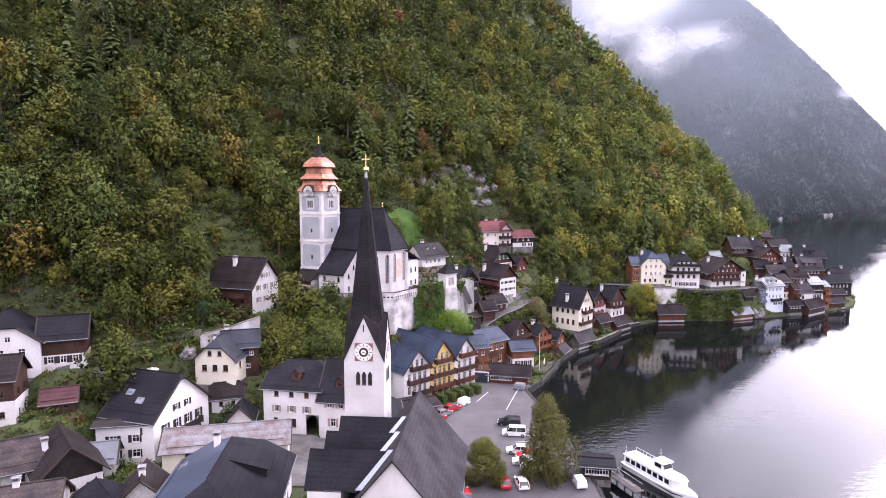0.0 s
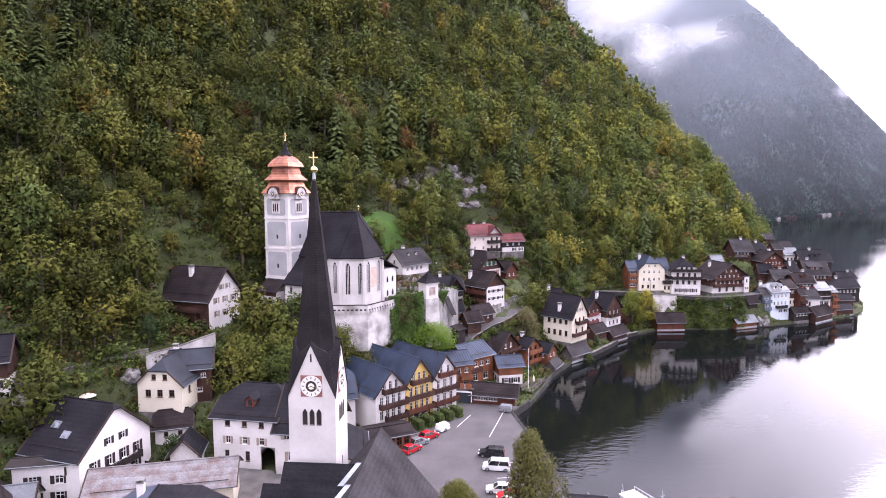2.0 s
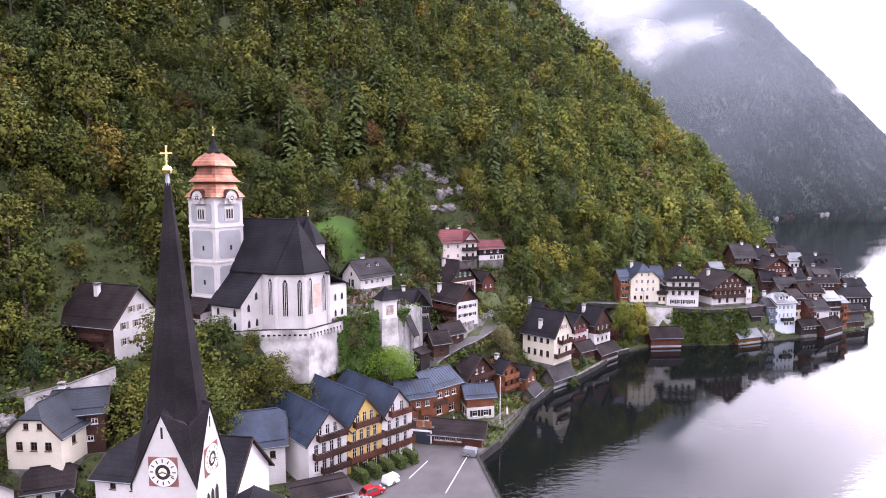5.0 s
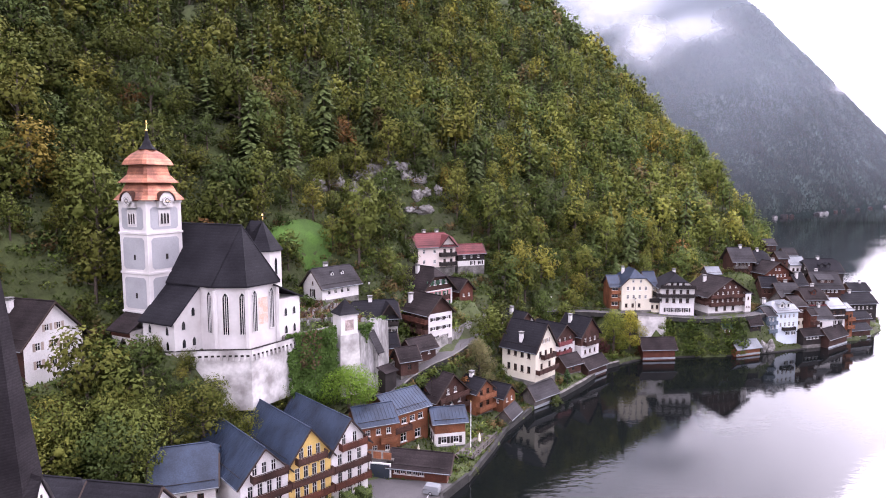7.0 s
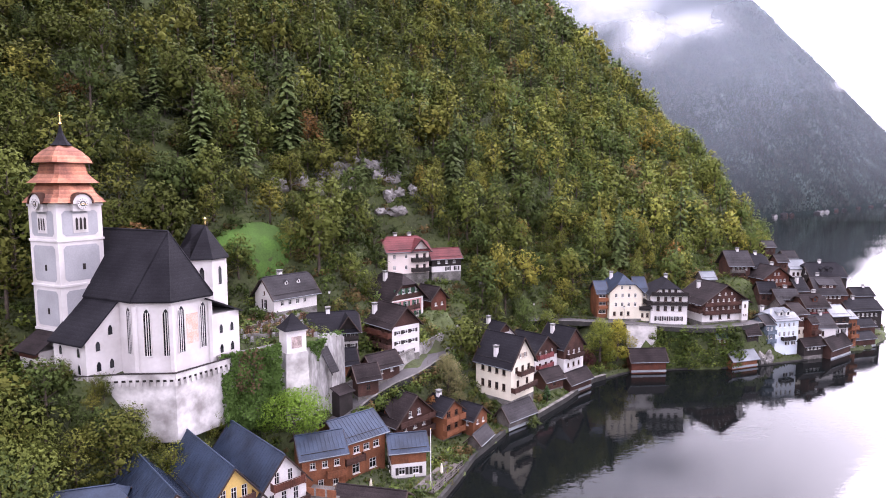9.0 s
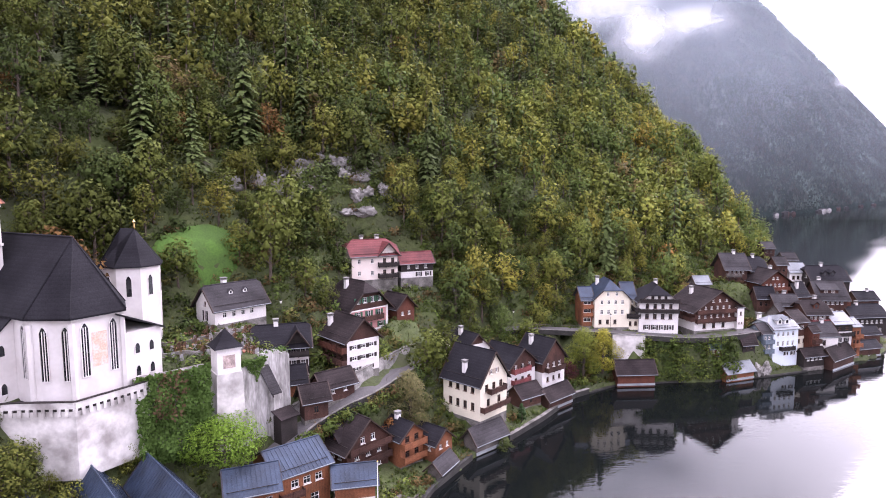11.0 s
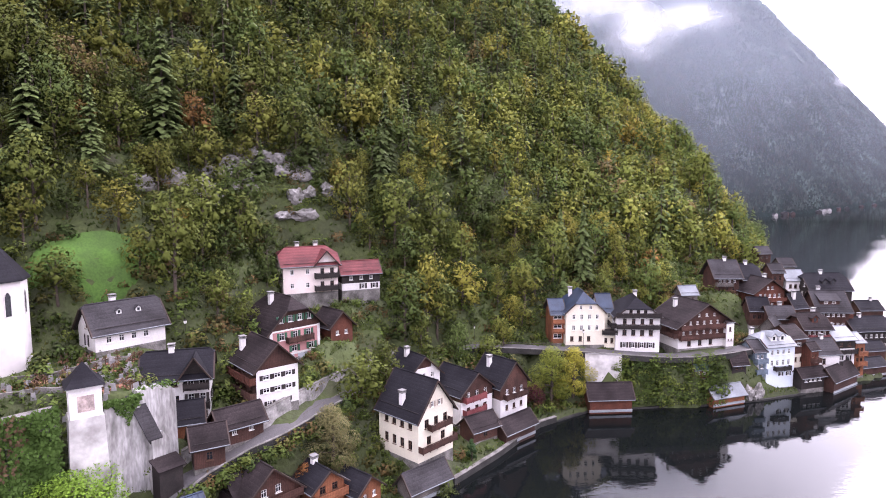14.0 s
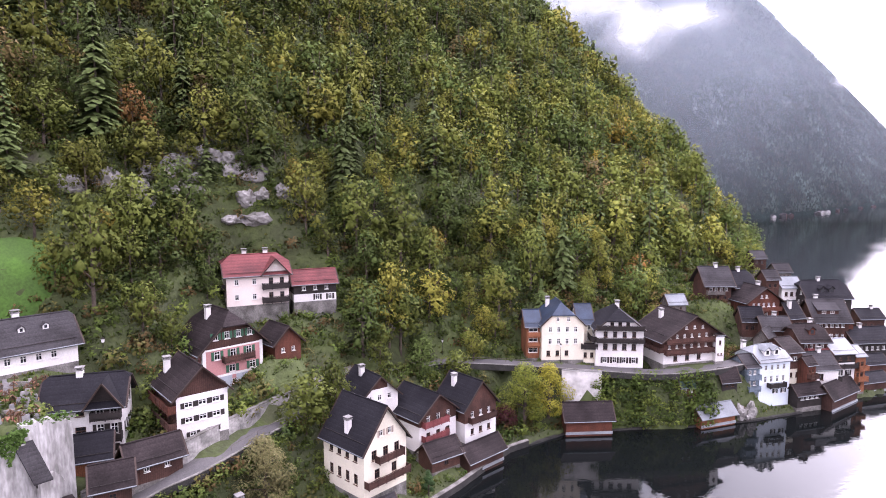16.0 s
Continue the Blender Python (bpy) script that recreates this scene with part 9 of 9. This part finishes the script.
# ---- mist on the far mountain ----
def mist(name, cx, cy, cz, sx, sz_, seed, dens):
    m = bpy.data.materials.new(name)
    m.use_nodes = True
    n, l = m.node_tree.nodes, m.node_tree.links
    n.clear()
    out = n.new("ShaderNodeOutputMaterial")
    tc = n.new("ShaderNodeTexCoord")
    nz = n.new("ShaderNodeTexNoise")
    nz.inputs["Scale"].default_value, nz.inputs["Detail"].default_value, nz.inputs["Roughness"].default_value = 2.6, 8, 0.66
    mp = n.new("ShaderNodeMapping")
    mp.inputs["Location"].default_value = (seed, 0, 0)
    l.new(tc.outputs["Object"], mp.inputs["Vector"])
    l.new(mp.outputs["Vector"], nz.inputs["Vector"])
    ln = n.new("ShaderNodeVectorMath")
    ln.operation = "LENGTH"
    l.new(tc.outputs["Object"], ln.inputs[0])
    fall = n.new("ShaderNodeMapRange")
    fall.inputs["From Min"].default_value, fall.inputs["From Max"].default_value = 0.1, 0.98
    fall.inputs["To Min"].default_value, fall.inputs["To Max"].default_value = 0.70, -0.62
    l.new(ln.outputs["Value"], fall.inputs["Value"])
    add = n.new("ShaderNodeMath")
    add.operation = "ADD"
    l.new(fall.outputs["Result"], add.inputs[0])
    l.new(nz.outputs["Fac"], add.inputs[1])
    rr = n.new("ShaderNodeMapRange")
    rr.interpolation_type = "SMOOTHSTEP"
    rr.inputs["From Min"].default_value, rr.inputs["From Max"].default_value = 0.40, 1.5
    rr.inputs["To Max"].default_value = dens
    l.new(add.outputs[0], rr.inputs["Value"])
    tr, df, tl = n.new("ShaderNodeBsdfTransparent"), n.new("ShaderNodeBsdfDiffuse"), n.new("ShaderNodeBsdfTranslucent")
    for q in (df, tl):
        q.inputs["Color"].default_value = (0.95, 0.95, 0.96, 1)
    mx = n.new("ShaderNodeMixShader")
    mx.inputs[0].default_value = 0.5
    l.new(df.outputs[0], mx.inputs[1])
    l.new(tl.outputs[0], mx.inputs[2])
    m2 = n.new("ShaderNodeMixShader")
    l.new(rr.outputs["Result"], m2.inputs[0])
    l.new(tr.outputs[0], m2.inputs[1])
    l.new(mx.outputs[0], m2.inputs[2])
    l.new(m2.outputs[0], out.inputs["Surface"])
    k = 12
    v = [((i / k * 2 - 1), 0.06 * math.sin(3 * i / k + seed), (j / k * 2 - 1)) for j in range(k + 1) for i in range(k + 1)]
    f = [(j * (k + 1) + i, j * (k + 1) + i + 1, (j + 1) * (k + 1) + i + 1, (j + 1) * (k + 1) + i) for j in range(k) for i in range(k)]
    ob = new("mist", mesh_from("mist", v, f, m, smooth=True))
    ob.matrix_world = pose(cx, cy, cz, 0, 0, -22) @ Matrix.Diagonal((sx, sx, sz_, 1))
    ob.visible_shadow = False
    tagged(ob, "bank of white mist hanging on the mountain", "mist", kind="structure")


mist("mist_bank", 285, 1000, 345, 190, 150, 1.0, 0.85)
mist("mist_tail", 335, 985, 262, 95, 80, 3.3, 0.6)
mist("mist_wisp", 400, 980, 285, 130, 52, 5.0, 0.55)
mist("mist_top", 372, 990, 385, 220, 80, 9.0, 0.9)
mist("mist_ridge", 985, 1500, 285, 70, 40, 13.0, 0.6)


# ---- slope path and roofed stairs above the market ----
path = [(-69.8, 107.4, 15.6), (-65, 112.4, 16.4), (-60.7, 117.8, 17.4), (-56, 122.3, 17.8), (-51, 126.5, 18.4)]
tagged(new("wall_slope_path", wall_mesh("wall_slope_path", path, 0.5, -2.4, 0.3, STONE, STONE)), "rough stone wall carrying a footpath across the slope", "wall", kind="structure")
tagged(new("wall_garden", wall_mesh("wall_garden", [(-50.5, 124.5, 17.5), (-45, 127, 18.6), (-40, 131, 20)], 0.5, -2.2, 0.6, ROUGHWALL, STONE)), "pale garden wall on the slope", "wall", kind="structure")


def covered_stair(a, b):
    a, b = Vector(a), Vector(b)
    root = thing("covered_stair", "dark roofed wooden stair climbing the slope", "stair", pose(*b), "roofed stairs")
    d = a - b
    h = Vector((d.x, d.y, 0))
    L = h.length
    yaw = math.degrees(math.atan2(d.y, d.x))
    m = pose(0, 0, 0, 0, 0, yaw)
    n = max(6, int(d.z / 0.2))
    step = Soup().box(0, -0.8, -0.4, L / n, 0.8, 0).mesh("step", GREYWOOD)
    for i in range(n):
        part("step", step, root, m @ pose(L * i / n, 0, d.z * (i + 1) / n))
    k = d.z / L
    for sg in (-1, 1):
        r = Soup().slab([(-0.4, 0, 3.0 - 0.4 * k), (L + 0.4, 0, d.z + 3.0 + 0.4 * k), (L + 0.4, sg * 1.3, d.z + 2.4 + 0.4 * k), (-0.4, sg * 1.3, 2.4 - 0.4 * k)], 0.1)
        part("roof_slope", r.mesh("roof_slope", BROWNROOF), root, m)
        for i in range(4):
            x = L * i / 3
            part("post", Soup().box(x - 0.08, sg * 0.85 - 0.08, d.z * i / 3 - 1.5, x + 0.08, sg * 0.85 + 0.08, d.z * i / 3 + 2.5).mesh("post", BLACKWOOD), root, m)
        part("rail", Soup().slab([(0, sg * 0.9, 1.0), (L, sg * 0.9, d.z + 1.0), (L, sg * 0.8, d.z + 1.0), (0, sg * 0.8, 1.0)], 0.9).mesh("rail", BLACKWOOD), root, m)


covered_stair((-71.5, 123.7, 27.4), (-66, 122.9, 23.8))
covered_stair((-61.7, 124.7, 22.6), (-56.5, 123.5, 18.8))


# ---- thin sheet painted as haze in front of the far mountain ----
def haze_veil():
    m = bpy.data.materials.new("haze")
    m.use_nodes = True
    n, l = m.node_tree.nodes, m.node_tree.links
    n.clear()
    out, geo, sep = n.new("ShaderNodeOutputMaterial"), n.new("ShaderNodeNewGeometry"), n.new("ShaderNodeSeparateXYZ")
    l.new(geo.outputs["Position"], sep.inputs[0])
    # Sheet opacity rises with height to imitate aerial haze.
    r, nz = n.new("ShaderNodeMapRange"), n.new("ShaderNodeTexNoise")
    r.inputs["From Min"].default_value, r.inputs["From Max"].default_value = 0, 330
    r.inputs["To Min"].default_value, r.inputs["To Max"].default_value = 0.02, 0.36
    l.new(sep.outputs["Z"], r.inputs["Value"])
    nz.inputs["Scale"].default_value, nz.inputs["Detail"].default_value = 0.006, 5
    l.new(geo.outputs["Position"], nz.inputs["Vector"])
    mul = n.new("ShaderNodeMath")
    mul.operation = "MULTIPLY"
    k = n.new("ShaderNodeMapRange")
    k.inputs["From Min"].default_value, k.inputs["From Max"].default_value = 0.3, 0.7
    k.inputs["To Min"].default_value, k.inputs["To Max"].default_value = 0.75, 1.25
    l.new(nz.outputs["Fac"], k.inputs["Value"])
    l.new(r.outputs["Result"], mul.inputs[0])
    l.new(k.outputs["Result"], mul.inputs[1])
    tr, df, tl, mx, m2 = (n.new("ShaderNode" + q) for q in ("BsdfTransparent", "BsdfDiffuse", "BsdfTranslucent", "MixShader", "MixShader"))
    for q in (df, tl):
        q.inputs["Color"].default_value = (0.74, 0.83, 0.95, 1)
    mx.inputs[0].default_value = 0.5
    l.new(df.outputs[0], mx.inputs[1])
    l.new(tl.outputs[0], mx.inputs[2])
    l.new(mul.outputs[0], m2.inputs[0])
    l.new(tr.outputs[0], m2.inputs[1])
    l.new(mx.outputs[0], m2.inputs[2])
    l.new(m2.outputs[0], out.inputs["Surface"])
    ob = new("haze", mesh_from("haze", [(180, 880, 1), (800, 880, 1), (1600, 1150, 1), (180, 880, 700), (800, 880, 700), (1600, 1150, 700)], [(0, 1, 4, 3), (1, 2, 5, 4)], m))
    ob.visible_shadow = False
    tagged(ob, "thin bluish see-through sheet painted as haze in front of the far mountain", "haze", kind="structure")


haze_veil()


# ---- small houses on the far shore ----
rf = random.Random(12)
for i in range(14):
    a = 0.542 + 0.19 * rf.random() ** 1.3
    near = float(np.interp(a, [0.534, 0.608, 0.663, 0.725, 1.25], [984, 1111, 1276, 1542, 2600]))
    w, d, h1, h2 = rf.uniform(5, 10), rf.uniform(5, 7), rf.uniform(2, 3.4), rf.uniform(1.4, 2.4)
    r = thing("house", "small timber house on the far shore of the lake", "house", pose(a * near, near - 4, 0.4, 0, 0, rf.uniform(-25, 25)), "far shore houses")
    part("wall", Soup().box(0, 0, -1, w, d, h1).add([(0, 0, h1), (w, 0, h1), (w / 2, 0, h1 + h2), (0, d, h1), (w, d, h1), (w / 2, d, h1 + h2)], [(0, 1, 2), (5, 4, 3)]).mesh("wall", rf.choice([GREYWOOD, WOOD, BLACKWOOD, WOOD, OLDPLASTER])), r)
    for sg in (0, 1):
        e = (-0.6, h1 - 0.5) if sg == 0 else (w + 0.6, h1 - 0.5)
        part("roof_slope", Soup().slab([(e[0], -0.6, e[1]), (w / 2, -0.6, h1 + h2 + 0.1), (w / 2, d + 0.6, h1 + h2 + 0.1), (e[0], d + 0.6, e[1])], 0.2).mesh("roof_slope", rf.choice([BROWNROOF, GREYROOF])), r)
